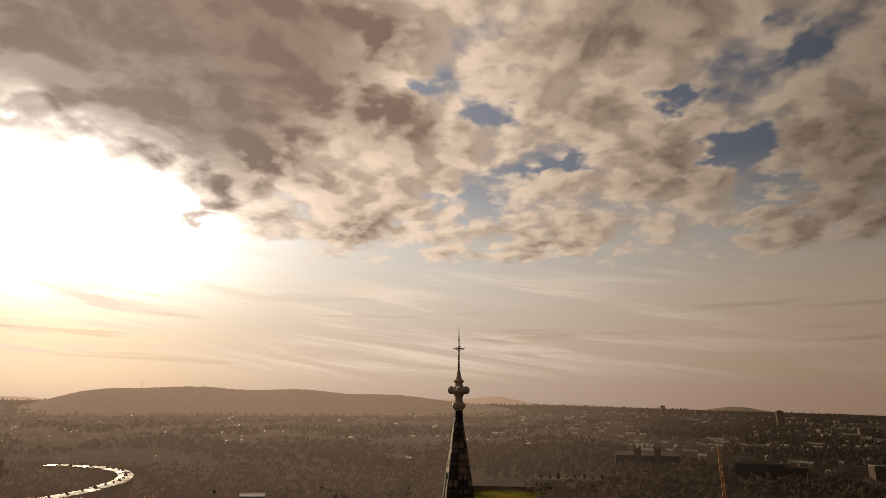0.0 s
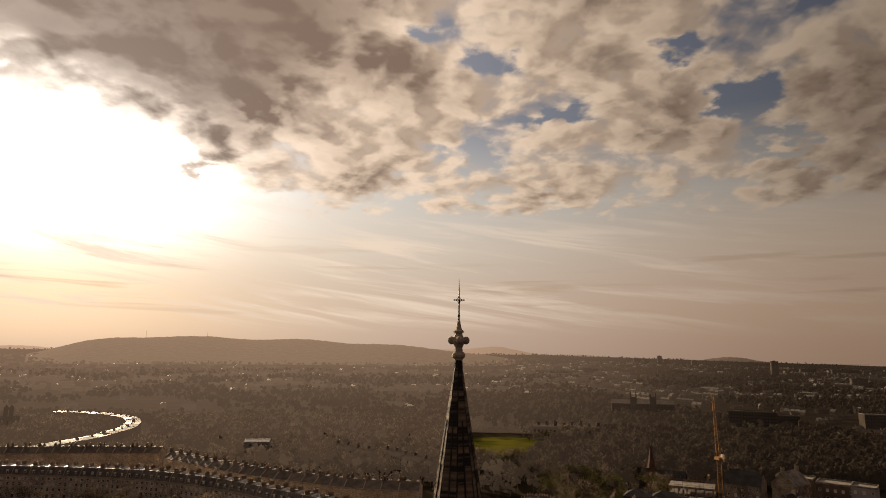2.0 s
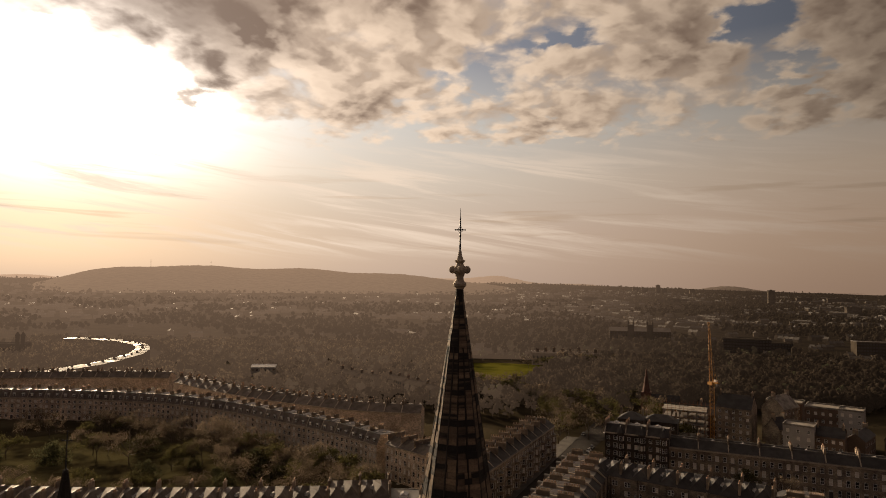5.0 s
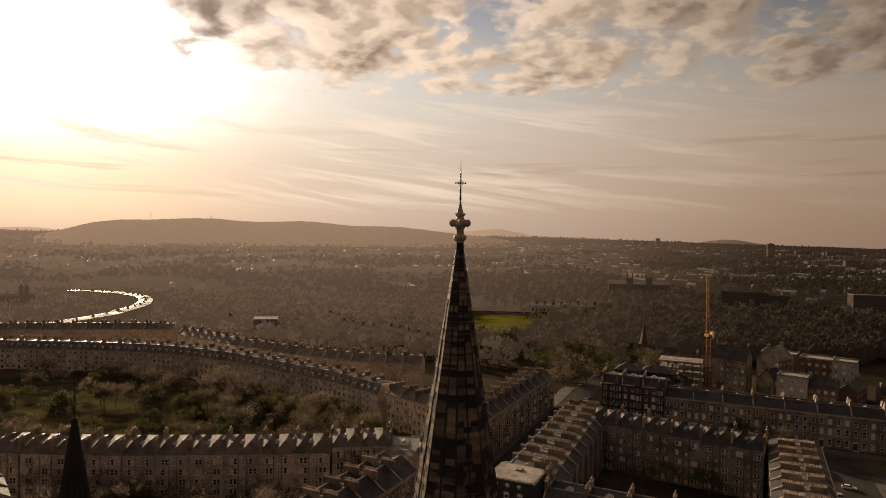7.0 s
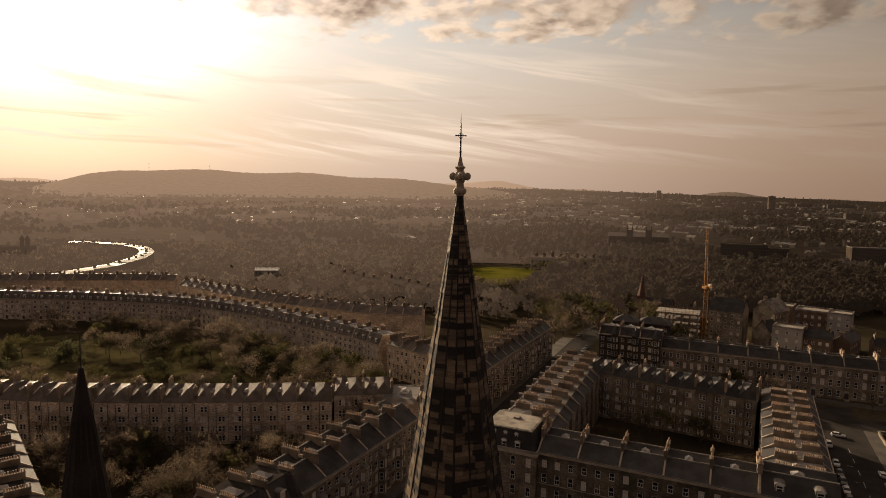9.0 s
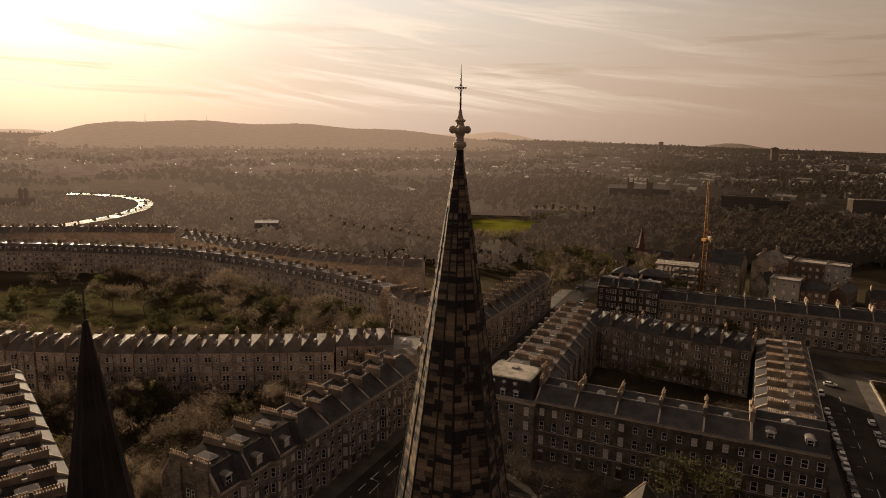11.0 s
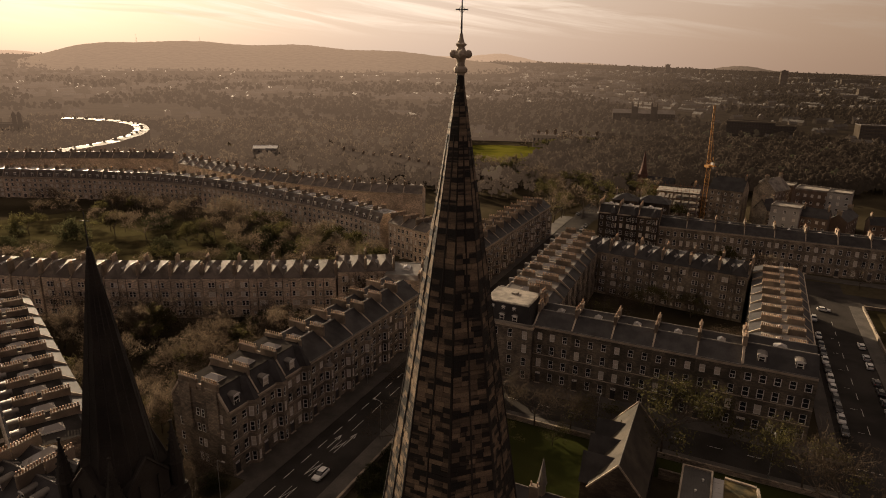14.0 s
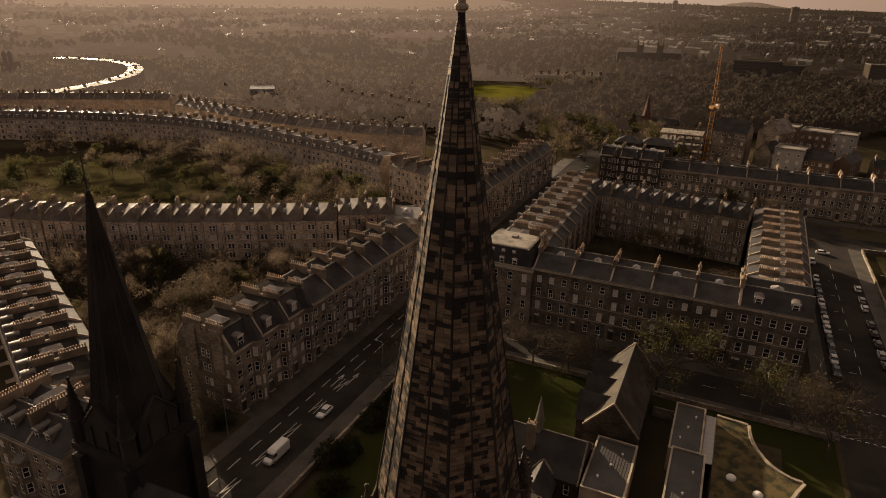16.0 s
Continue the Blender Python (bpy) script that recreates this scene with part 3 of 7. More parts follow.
        for f in range(1, floors):
            z = 0.5 + f * step
            vs = [(x0 - 0.1, -0.01), (x0 + 0.8, -1.53), (x1 - 0.8, -1.53), (x1 + 0.1, -0.01)]
            for i in range(3):
                poly(bm, ((*vs[i], z), (*vs[i + 1], z), (*vs[i + 1], z + 0.22), (*vs[i], z + 0.22)))
            poly(bm, [(*q, z + 0.22) for q in vs])
            poly(bm, [(*q, z) for q in vs[::-1]])
        bay = part("bay_window", bm, (stone, LEAD, SLATE), h)
        for m, ww, wh in faces:
            part("window", sash(ww, wh), None, bay, at_=m)
    for x in (w * 0.36, w * 0.60) if rear and not front and detail else ():
        part("downpipe", tube(bmesh.new(), (x, d + 0.1, 0.2), (x, d + 0.1, eave), 0.07, 0.07, 6), IRON, h)
    # roof
    bm = bmesh.new()
    t = eave + ridge
    if roof == "pitched":       # slate front slope, valley with a low back slope, gutter and capped ridges
        f1, f2 = d * 0.34, d * 0.70
        folded(bm, w, [(0, eave - 0.1, 1), (-0.30, eave, 1), (-0.30, eave + 0.2, 1), (-0.06, eave + 0.2, 0), (f1 - 0.2, t - 0.12, 1), (f1 - 0.13, t + 0.1, 1), (f1 + 0.13, t + 0.1, 1),
                       (f1 + 0.2, t - 0.1, 0), (d * 0.5, t - 1.3, 0), (f2 - 0.2, t - 0.1, 1), (f2 - 0.13, t + 0.1, 1), (f2 + 0.13, t + 0.1, 1), (f2 + 0.2, t - 0.12, 0),
                       (d + 0.2, eave + 0.05, 1), (d, eave - 0.1, 1)], 2)
    elif roof == "mansard":     # steep slate front, flat lead top with falls
        f1 = rise
        folded(bm, w, [(0, eave - 0.1, 1), (-0.1, eave, 0), (f1 - 0.15, t - 0.05, 1), (f1 - 0.15, t + 0.14, 1), (f1 + 0.15, t + 0.14, 1), (f1 + 0.15, t - 0.03, 1),
                       (d - 3.0, t - 0.5, 0), (d, eave, 1), (d - 0.01, eave - 0.1, 1)], 2)
    elif roof == "gables":      # a front slope, and a gable across to the back
        f1 = d * 0.40
        poly(bm, ((0, -0.1, eave), (w, -0.1, eave), (w, f1, t), (0, f1, t)), 0)
        low = eave + 0.1
        for a, b in ((0.0, w * 0.56), (w * 0.56, w)):
            m0 = a + (b - a) * 0.5
            poly(bm, ((a, f1, t), (m0, f1, t), (m0, d - 2.6, t), (a, d - 0.2, low + 0.6), (a, f1 + 1.5, t - 1.6)), 0)
            poly(bm, ((m0, f1, t), (b, f1, t), (b, f1 + 1.5, t - 1.6), (b, d - 0.2, low + 0.6), (m0, d - 2.6, t)), 0)
            poly(bm, ((a, d - 0.2, low + 0.6), (m0, d - 2.6, t), (b, d - 0.2, low + 0.6), (b, d + 0.1, low), (a, d + 0.1, low)), 0)
            if detail:
                part("ridge_tile", tube(bmesh.new(), (m0, f1, t), (m0, d - 2.6, t), 0.13, 0.13, 4), LEAD, h)
        for x in (0, w):
            poly(bm, [(x, y, z) for y, z in ((0, eave), (f1, t), (d, low), (d, eave))], 2)
    elif roof == "ridged":      # ridge across from front to back, hipped, as on narrow houses
        m0 = w * 0.5
        poly(bm, ((0, -0.1, eave), (w, -0.1, eave), (m0, 2.6, t)), 0)
        poly(bm, ((0, d, eave), (0, -0.1, eave), (m0, 2.6, t), (m0, d - 2.6, t)), 0)
        poly(bm, ((w, -0.1, eave), (w, d, eave), (m0, d - 2.6, t), (m0, 2.6, t)), 0)
        poly(bm, ((w, d, eave), (0, d, eave), (m0, d - 2.6, t)), 0)
        box(bm, m0 - 0.15, 2.6, t - 0.05, m0 + 0.15, d - 2.6, t + 0.1, 1)
    bmesh.ops.remove_doubles(bm, verts=bm.verts, dist=0.004)
    part("roof", bm, (HAZED_SLATE if stone is HAZED_STONE else SLATE, flat or LEAD, stone), h)
    # party wall with skews and stacks
    bm = bmesh.new()
    if roof in ("pitched", "mansard", "gables"):
        sk = {"pitched": [(0, eave), (d * 0.34, t), (d * 0.70, t), (d, eave)], "mansard": [(0, eave), (rise, t), (d - 3, t), (d, eave)],
              "gables": [(0, eave), (d * 0.4, t), (d, eave)]}[roof]
        lo = [(-0.2, y, z - 0.4) for y, z in sk] + [(-0.2, y, z + 0.32) for y, z in sk[::-1]]
        hi = [(0.2, y, z) for _, y, z in lo]
        va, vb = [bm.verts.new(p) for p in lo], [bm.verts.new(p) for p in hi]
        k = len(sk)
        for i in range(k - 1):
            bm.faces.new((va[i], va[i + 1], va[2 * k - 2 - i], va[2 * k - 1 - i]))
            bm.faces.new((vb[2 * k - 1 - i], vb[2 * k - 2 - i], vb[i + 1], vb[i]))
        for i in range(2 * k):
            j = (i + 1) % (2 * k)
            bm.faces.new((va[j], va[i], vb[i], vb[j]))
        part("skew", bm, DRESSED, h)
    if stack == "party":
        chimney(h, 0, d * 0.34, t - 0.6, t + 1.7, 2.6, pots, single=detail and loose_pots)
        chimney(h, 0, d * 0.70, t - 0.6, t + 1.5, 2.6, pots, single=detail and loose_pots)
    elif stack == "long":
        chimney(h, 0, d * 0.28, t - 1.0, t + 1.25, 4.2, pots, thick=0.65, single=detail and loose_pots)
        chimney(h, 0, d * 0.66, t - 1.0, t + 1.05, 5.0, pots + 1, thick=0.65, single=detail and loose_pots)
    elif stack == "rear":
        chimney(h, 0, d * 0.40, t - 0.6, t + 1.6, 2.2, pots, single=detail and loose_pots)
        chimney(h, 0, d - 1.4, eave - 0.2, t + 0.8, 1.8, 4, single=detail and loose_pots)
    for i in range(dormers):
        x = (i + 0.5) * (w - canted if bay_window else w) / dormers
        if roof == "pitched":
            dormer(h, x, 1.2, eave + ridge / (d * 0.34 + 0.2) * 1.4 - 0.15, 1.4, 1.7, 2.6)
        else:
            dormer(h, x, 0.3, eave + 0.35, 1.9 if bay_window else 1.5, 2.2 if bay_window else 1.9, 2.4)
    if light:
        if roof == "pitched":
            skylight(h, w * 0.5, d * 0.5, t - 0.75, 2.0, 2.6)
            roof_window(h, w * 0.25, d * 0.42, t - 0.62, -math.degrees(math.atan(1.3 / (d * 0.16))))
        elif roof == "mansard":
            skylight(h, w * 0.45, d * 0.45, t - 0.1, 2.4, 4.0)
        elif roof == "gables":
            skylight(h, w * 0.56, d * 0.60, t - 1.5, 1.6, 2.4, 0, 0.5)
    return h


def terrace(h, p0, p1, w):
    """Copies of house h side by side from p0 to p1, the fronts to the right of the way when seen from above."""
    p0, p1 = Vector(p0).to_3d(), Vector(p1).to_3d()
    run = p1 - p0
    n = max(1, round(run.length / w))
    u = run.normalized()
    rz = math.degrees(math.atan2(u.y, u.x))
    made = []
    for i in range(n):
        c = copy_thing(h, Matrix.Translation(p0 + run * (i / n)) @ pose(0, 0, 0, 0, 0, rz))
        c.scale = (run.length / n / w, 1, 1)
        made.append(c)
    return made


def drop(h):
    """Removes a pattern house after its copies are made."""
    for o in (*h.children_recursive, h):
        bpy.data.objects.remove(o)

# ---------------------------------------------------------------- land
def bump(v, c, w):
    return math.exp(-((v - c) / w) ** 2)


def land(x, y):
    """Height of the open land: level round the streets, rising far off."""
    d = math.hypot(x, y)
    az = math.degrees(math.atan2(x, y))
    k = min(1.0, max(0.0, (d - 1100) / 3700))
    far = 100 - 1.7 * max(0.0, abs(az) - 9) * (1 if az > 0 else 0.2)
    return max(20.0, far) * k * k * (3 - 2 * k)


def build_ground():
    bm = bmesh.new()
    radii = [0.0] + [12 * 1.085 ** i for i in range(74)]
    n = 240
    last = None
    for r in radii:
        r = min(r, 4930)
        if r == 0:
            ring = [bm.verts.new((0, 0, 0))] * n
        else:
            ring = [bm.verts.new((r * math.sin(2 * math.pi * i / n), r * math.cos(2 * math.pi * i / n),
                                  land(r * math.sin(2 * math.pi * i / n), r * math.cos(2 * math.pi * i / n)) - 5 * min(1, max(0, (r - 705) / 400)))) for i in range(n)]
        if last:
            for i in range(n):
                j = (i + 1) % n
                q = [last[i], last[j], ring[j], ring[i]]
                q = list(dict.fromkeys(q))
                bm.faces.new(q[::-1])
        last = ring
        if r >= 4930:
            break
    solid("ground", bm, GROUND, None, "brown winter ground reaching to the horizon", "ground", kind="structure")


build_ground()


def hill(name, dist, depth, bumps, rough, material, label, az0, az1, base):
    """A wooded ridge: a relief in bearing and distance, its crest the sum of a few swells and the trees' unevenness."""
    bm = bmesh.new()
    nu, nv = int((az1 - az0) / 0.14), 16
    rows = []
    for j in range(nv):
        v = j / (nv - 1)
        row = []
        for i in range(nu):
            az = az0 + (az1 - az0) * i / (nu - 1)
            edge = min(1.0, (az - az0) / 3, (az1 - az) / 3)
            crest = sum(h * bump(az, c, w) for c, w, h in bumps) * max(0.0, edge)
            d = dist + depth * (v - 0.7)
            p = math.sin(min(1.0, v / 0.7) * math.pi / 2) if v < 0.7 else math.cos((v - 0.7) / 0.3 * math.pi / 2 * 0.8)
            a = radians(az)
            x, y = d * math.sin(a), d * math.cos(a)
            tex = rough * (noise.fractal(Vector((x / 70, y / 70, 3.1)), 1.0, 2.0, 4) + 1.1 * noise.noise(Vector((x / 13, y / 13, 1.7))))
            row.append(bm.verts.new((x, y, base + (crest) * p + tex * min(1, crest / 25))))
        rows.append(row)
    for j in range(nv - 1):
        for i in range(nu - 1):
            bm.faces.new((rows[j][i], rows[j][i + 1], rows[j + 1][i + 1], rows[j + 1][i]))
    for f in bm.faces:
        f.smooth = True
    return solid(name, bm, material, None, label, "hill", kind="structure")


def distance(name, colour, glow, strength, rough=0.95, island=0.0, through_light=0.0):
    """Far land as a backdrop with evening haze put into its emission, more of it towards the sun and farther off."""
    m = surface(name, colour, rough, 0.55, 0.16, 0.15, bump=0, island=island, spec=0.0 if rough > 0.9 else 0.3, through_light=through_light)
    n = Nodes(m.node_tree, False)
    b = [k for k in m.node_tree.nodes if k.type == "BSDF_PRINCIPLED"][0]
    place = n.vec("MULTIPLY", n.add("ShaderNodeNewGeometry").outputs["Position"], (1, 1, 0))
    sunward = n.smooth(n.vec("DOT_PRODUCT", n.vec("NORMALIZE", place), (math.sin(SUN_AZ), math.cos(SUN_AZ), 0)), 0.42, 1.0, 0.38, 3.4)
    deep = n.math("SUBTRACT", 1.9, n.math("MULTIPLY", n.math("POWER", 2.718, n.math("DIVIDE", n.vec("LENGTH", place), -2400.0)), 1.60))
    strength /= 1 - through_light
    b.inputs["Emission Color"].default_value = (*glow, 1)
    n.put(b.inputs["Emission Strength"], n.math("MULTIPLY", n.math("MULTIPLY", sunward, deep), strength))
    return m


# tint of the haze that the far materials give off as emission
HAZE_GLOW = (1.0, 0.64, 0.41)
HILL_NEAR = distance("wooded hill with haze glow", (0.05, 0.04, 0.028), HAZE_GLOW, 0.0275)
HILL_FAR = distance("far hills with haze glow", (0.05, 0.042, 0.034), HAZE_GLOW, 0.048)
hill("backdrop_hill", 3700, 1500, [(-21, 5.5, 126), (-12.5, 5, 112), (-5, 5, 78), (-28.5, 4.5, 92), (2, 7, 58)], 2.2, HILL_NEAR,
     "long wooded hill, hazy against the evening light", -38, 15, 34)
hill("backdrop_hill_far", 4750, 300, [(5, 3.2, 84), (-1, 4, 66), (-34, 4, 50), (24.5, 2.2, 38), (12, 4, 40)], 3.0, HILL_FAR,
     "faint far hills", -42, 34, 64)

def far_land():
    """The far land under woods and houses, lying on the ground sheet."""
    bm = bmesh.new()
    last = None
    for j in range(26):
        d = 705 * 1.079 ** j
        ring = []
        for i in range(90):
            a = radians(-58 + 116 * i / 89)
            x, y = d * math.sin(a), d * math.cos(a)
            ring.append(bm.verts.new((x, y, land(x, y) + 0.6 + 2.0 * noise.noise(Vector((x / 160, y / 160, 0))) * min(1, (d - 705) / 300))))
        if last:
            for i in range(89):
                bm.faces.new((last[i], last[i + 1], ring[i + 1], ring[i]))
        last = ring
    bmesh.ops.recalc_face_normals(bm, faces=bm.faces)
    # the land's emission stands in for haze lying over it
    solid("backdrop_land", bm, distance("far fields with haze glow", (0.015, 0.012, 0.008), HAZE_GLOW, 0.019), None, "far brown land in evening haze", "land", kind="structure")


far_land()

# ---------------------------------------------------------------- streets
def sheet(name, corners, z, material, label, category, thick=0.12):
    """A slab on the ground, its edge a real step."""
    bm = bmesh.new()
    top = [bm.verts.new((p.x, p.y, z)) for p in corners]
    low = [bm.verts.new((p.x, p.y, z - thick)) for p in corners]
    f = bm.faces.new(top)
    if f.normal.z < 0:
        f.normal_flip()
    for i in range(len(top)):
        j = (i + 1) % len(top)
        bm.faces.new((top[i], top[j], low[j], low[i]))
    bmesh.ops.recalc_face_normals(bm, faces=bm.faces)
    return solid(name, bm, material, None, label, category, kind="structure")


def grid_slab(name, s0, r0, s1, r1, z, material, label, category, thick=0.12):
    return sheet(name, [at(s0, r0), at(s1, r0), at(s1, r1), at(s0, r1)], z, material, label, category, thick)


grid_slab("road_main", -77.5, -40, -65, 345, 0.03, ASPHALT, "worn asphalt main road with white markings", "road", 0.03)
grid_slab("road_cross", -65, 132, 31, 143.5, 0.034, ASPHALT, "asphalt side street before the terrace", "road", 0.03)
grid_slab("road_right", 31, 60, 46, 282, 0.038, ASPHALT, "asphalt street lined with parked cars", "road", 0.03)
grid_slab("road_back", -65, 256, 160, 270, 0.034, ASPHALT, "asphalt street between the terraces", "road", 0.03)
grid_slab("road_far", -77.5, 345, -64, 520, 0.034, ASPHALT, "asphalt road leading away between trees", "road", 0.03)
grid_slab("pavement_9", -81, 0, -77.5, 82, 0.14, PAVING, "stone paved footway beside the main road", "pavement", 0.14)
grid_slab("pavement_1", -84, 82, -77.5, 345, 0.14, PAVING, "stone paved footway beside the main road", "pavement", 0.14)
grid_slab("pavement_2", -65, 0, -61, 132, 0.14, PAVING, "stone paved footway beside the main road", "pavement", 0.14)
grid_slab("pavement_3", -65, 143.5, 31, 150, 0.14, PAVING, "stone paved footway before the terrace", "pavement", 0.14)
grid_slab("pavement_4", -61, 129, 31, 132, 0.14, PAVING, "stone paved footway along the garden", "pavement", 0.14)
grid_slab("pavement_5", 27.5, 150, 31, 256, 0.14, PAVING, "stone paved footway before the terrace", "pavement", 0.14)
grid_slab("pavement_6", 46, 60, 50, 256, 0.14, PAVING, "stone paved footway with a low wall", "pavement", 0.14)
grid_slab("pavement_7", -65, 150, -61, 256, 0.14, PAVING, "stone paved footway before the terrace", "pavement", 0.14)
grid_slab("pavement_8", -65, 284, 160, 290, 0.14, PAVING, "stone paved footway before the terrace", "pavement", 0.14)
grid_slab("lawn_1", -58, 60, -16, 128.5, 0.05, LAWN, "green lawn beside the church hall", "lawn", 0.05)
grid_slab("lawn_2", -6, 121, 30, 128.5, 0.05, LAWN, "strip of grass along the street", "lawn", 0.05)
grid_slab("lawn_3", 20, 80, 30, 121, 0.05, LAWN, "shaded grass under street trees", "lawn", 0.05)
grid_slab("lawn_4", 50, 150, 140, 256, 0.05, GARDEN, "garden lawn behind a low wall", "lawn", 0.05)
sheet("lawn_5", [Vector(p) for p in ((-260, 290, 0), (-210, 250, 0), (-120, 235, 0), (-60, 240, 0), (-70, 275, 0), (-130, 320, 0), (-200, 340, 0))], 0.05, GARDEN,
      "shared garden lawn within the crescent", "lawn", 0.05)
sheet("lawn_6", [Vector(p) for p in ((20, 500, 0), (67, 497, 0), (88, 540, 0), (104, 590, 0), (118, 625, 0), (120, 645, 0), (96, 660, 0), (60, 672, 0), (28, 668, 0))], 0.06, SUNLIT_LAWN,
      "bright green lawn before the gallery", "lawn", 0.06)

# ---------------------------------------------------------------- terraces
SIDE = house("stone terraced house with canted bay and slate mansard roof", "terrace along the main road", 8.5, 16, 15, 4, 3, "mansard", 4.2, True,
             stack="long", dormers=1, pots=7, rear=False, panes=True, flat=DARK_FELT)
SIDE_LOW = house("stone terraced house with canted bay and slate roof", "terrace along the main road", 8.5, 16, 14.6, 4, 3, "pitched", 3.8, True,
                 stack="long", pots=7, rear=False, panes=True)
end = terrace(SIDE, at(-84, 82), at(-83.2, 107.5), 8.5)[0]
for y, z0 in ((4.0, 9.0), (11.5, 9.0)):
    bm = bmesh.new()
    box(bm, -0.45, y - 1.5, z0, -0.003, y + 1.5, 19.0, 0, 0.0)
    box(bm, -0.6, y - 1.65, 19.0, 0.2, y + 1.65, 19.3, 0, 0.06)
    part("chimney_breast", bm, SANDSTONE, end)
for y in (2.2, 7.2, 8.6, 13.6):
    for f in range(4):
        if (y > 13 and f == 3) or (y < 3 and f == 0):
            continue
        window(end, -0.01, y, 1.4 + 3.5 * f, 0.95, 1.9, -90)
terrace(SIDE_LOW, at(-83.2, 107.5), at(-81.5, 160), 8.5)
FRONT = house("stone terraced house with slate roof and tall chimneys", "terrace facing the garden", 10.5, 15, 16.5, 4, 3, "pitched", 2.8, stack="party", pots=5, rear=False, panes=True, stone=DARK_SANDSTONE)
terrace(FRONT, at(-41.4, 149), at(8.7, 149), 10.5)
END = house("stone end terrace house with slate roof and white dormers", "terrace facing the garden", 11, 15, 16.8, 4, 5, "pitched", 3.6, stack="party", pots=5, dormers=2, rear=False, panes=True, stone=DARK_SANDSTONE)
terrace(END, at(8.7, 148.7), at(24.2, 148.7), 11)
CLOSE = house("narrow terraced house with long chimney stacks and lead roof", "terraces round the court", 8.6, 18.5, 16, 4, 3, "mansard", 2.6, stack="long", pots=9, dormers=1, front=False, rear_from=2, loose_pots=False)
terrace(CLOSE, at(-59.5, 240), at(-58, 164), 8.6)
FLATS = house("narrow terraced house with pale flat roof and long chimney stacks", "terraces round the court", 8.4, 15.5, 15, 4, 3, "mansard", 1.8, stack="long", pots=9, flat=FELT, front=False, rear_from=4, loose_pots=False)
terrace(FLATS, at(25.4, 165), at(27.6, 238), 8.4)
COURT = house("stone terraced house seen from its rear court", "terraces round the court", 9.4, 13, 16, 5, 3, "gables", 3.6, stack="rear", pots=5, front=False, loose_pots=False)
terrace(COURT, at(12, 233.5), at(-44, 241), 9.4)
REAR = house("stone terraced house with gabled slate roof at the rear", "terrace backing on gardens", 9.2, 14, 13.5, 4, 3, "gables", 3.8, stack="rear", pots=6, front=False, stone=HAZED_STONE)
def crescent(h, pts, w):
    """A terrace along the smooth curve through pts."""
    pts = [Vector(p).to_3d() for p in pts]
    line = []
    for i in range(len(pts) - 1):
        p0, p1, p2, p3 = pts[max(0, i - 1)], pts[i], pts[i + 1], pts[min(len(pts) - 1, i + 2)]
        for k in range(20):
            t = k / 20
            line.append(0.5 * ((2 * p1) + (p2 - p0) * t + (2 * p0 - 5 * p1 + 4 * p2 - p3) * t * t + (3 * p1 - p0 - 3 * p2 + p3) * t ** 3))
    line.append(pts[-1])
    cut, acc = [line[0]], 0.0
    for a, b in zip(line, line[1:]):
        acc += (b - a).length
        if acc >= w:
            cut.append(b)
            acc = 0.0
    for a, b in zip(cut, cut[1:]):
        terrace(h, a, b, w)


END_REAR = house("tall stone corner tenement with hipped lead roofs", "terrace backing on gardens", 9.0, 14, 15.2, 4, 3, "gables", 3.4, stack="rear", pots=6, front=False, stone=HAZED_STONE)
terrace(END_REAR, (-17.5, 213), (-36, 210.5), 9.0)
END_FLAT = house("stone corner tenement with flat lead roof", "terrace backing on gardens", 11.5, 17, 14.4, 4, 3, "mansard", 1.2, stack="rear", pots=6, front=False, stone=HAZED_STONE)
terrace(END_FLAT, (-5.5, 209), (-17.2, 210), 11.5)
crescent(REAR, [(-36, 210), (-83, 206), (-115, 205), (-143, 207), (-175, 214), (-205, 226)], 9.2)
ARC = house("stone crescent house with slate mansard and chimneys", "garden crescent", 8.8, 14, 12.6, 4, 3, "mansard", 4.2, stack="party", pots=5, dormers=2, detail=False, rear=False, stone=HAZED_STONE)
crescent(ARC, [(-275, 372), (-229, 371), (-195, 368), (-159, 361), (-120, 344), (-84, 320), (-51, 296), (-24, 270)], 8.8)
CORNER = house("pale stone corner tenement with slate roof and long stacks", "garden crescent", 9.0, 13, 14.2, 4, 3, "pitched", 2.6, stack="long", pots=6, detail=False, rear=False, stone=HAZED_STONE)
terrace(CORNER, (-23.4, 269.4), (-6, 252.6), 9.0)
BACK = house("stone terraced house with ridged slate roof", "terraces behind the crescent", 8.8, 13, 14.5, 4, 3, "gables", 3.6, stack="rear", pots=5, detail=False, front=False, stone=HAZED_STONE, rear_from=2)
crescent(BACK, [(-180, 424), (-133, 386), (-100, 364), (-72, 350), (-45, 338), (-5, 332)], 8.8)
crescent(BACK, [(-320, 425), (-290, 432), (-230, 440), (-185, 441)], 8.8)
FAR_SIDE = house("stone terraced house with bay windows", "terrace along the main road", 9.0, 14, 14.5, 4, 3, "pitched", 3.6, True, stack="long", pots=6, detail=False, rear=False)
terrace(FAR_SIDE, at(-82, 196), at(-79.5, 302), 9.0)
LONG = house("long low stone terrace house with slate roof", "terrace across the far street", 11.5, 12, 13.5, 3, 4, "pitched", 3.4, stack="party", pots=4, detail=False, rear=False)
terrace(LONG, at(-26, 291), at(150, 296), 11.5)
TALL = house("tall dark stone corner tenement", "terrace across the far street", 9.0, 13, 17.5, 5, 3, "mansard", 3.2, True, stack="long", pots=6, stone=SOOTED, detail=False, rear=False)
terrace(TALL, at(-53, 289), at(-26, 289), 9.0)
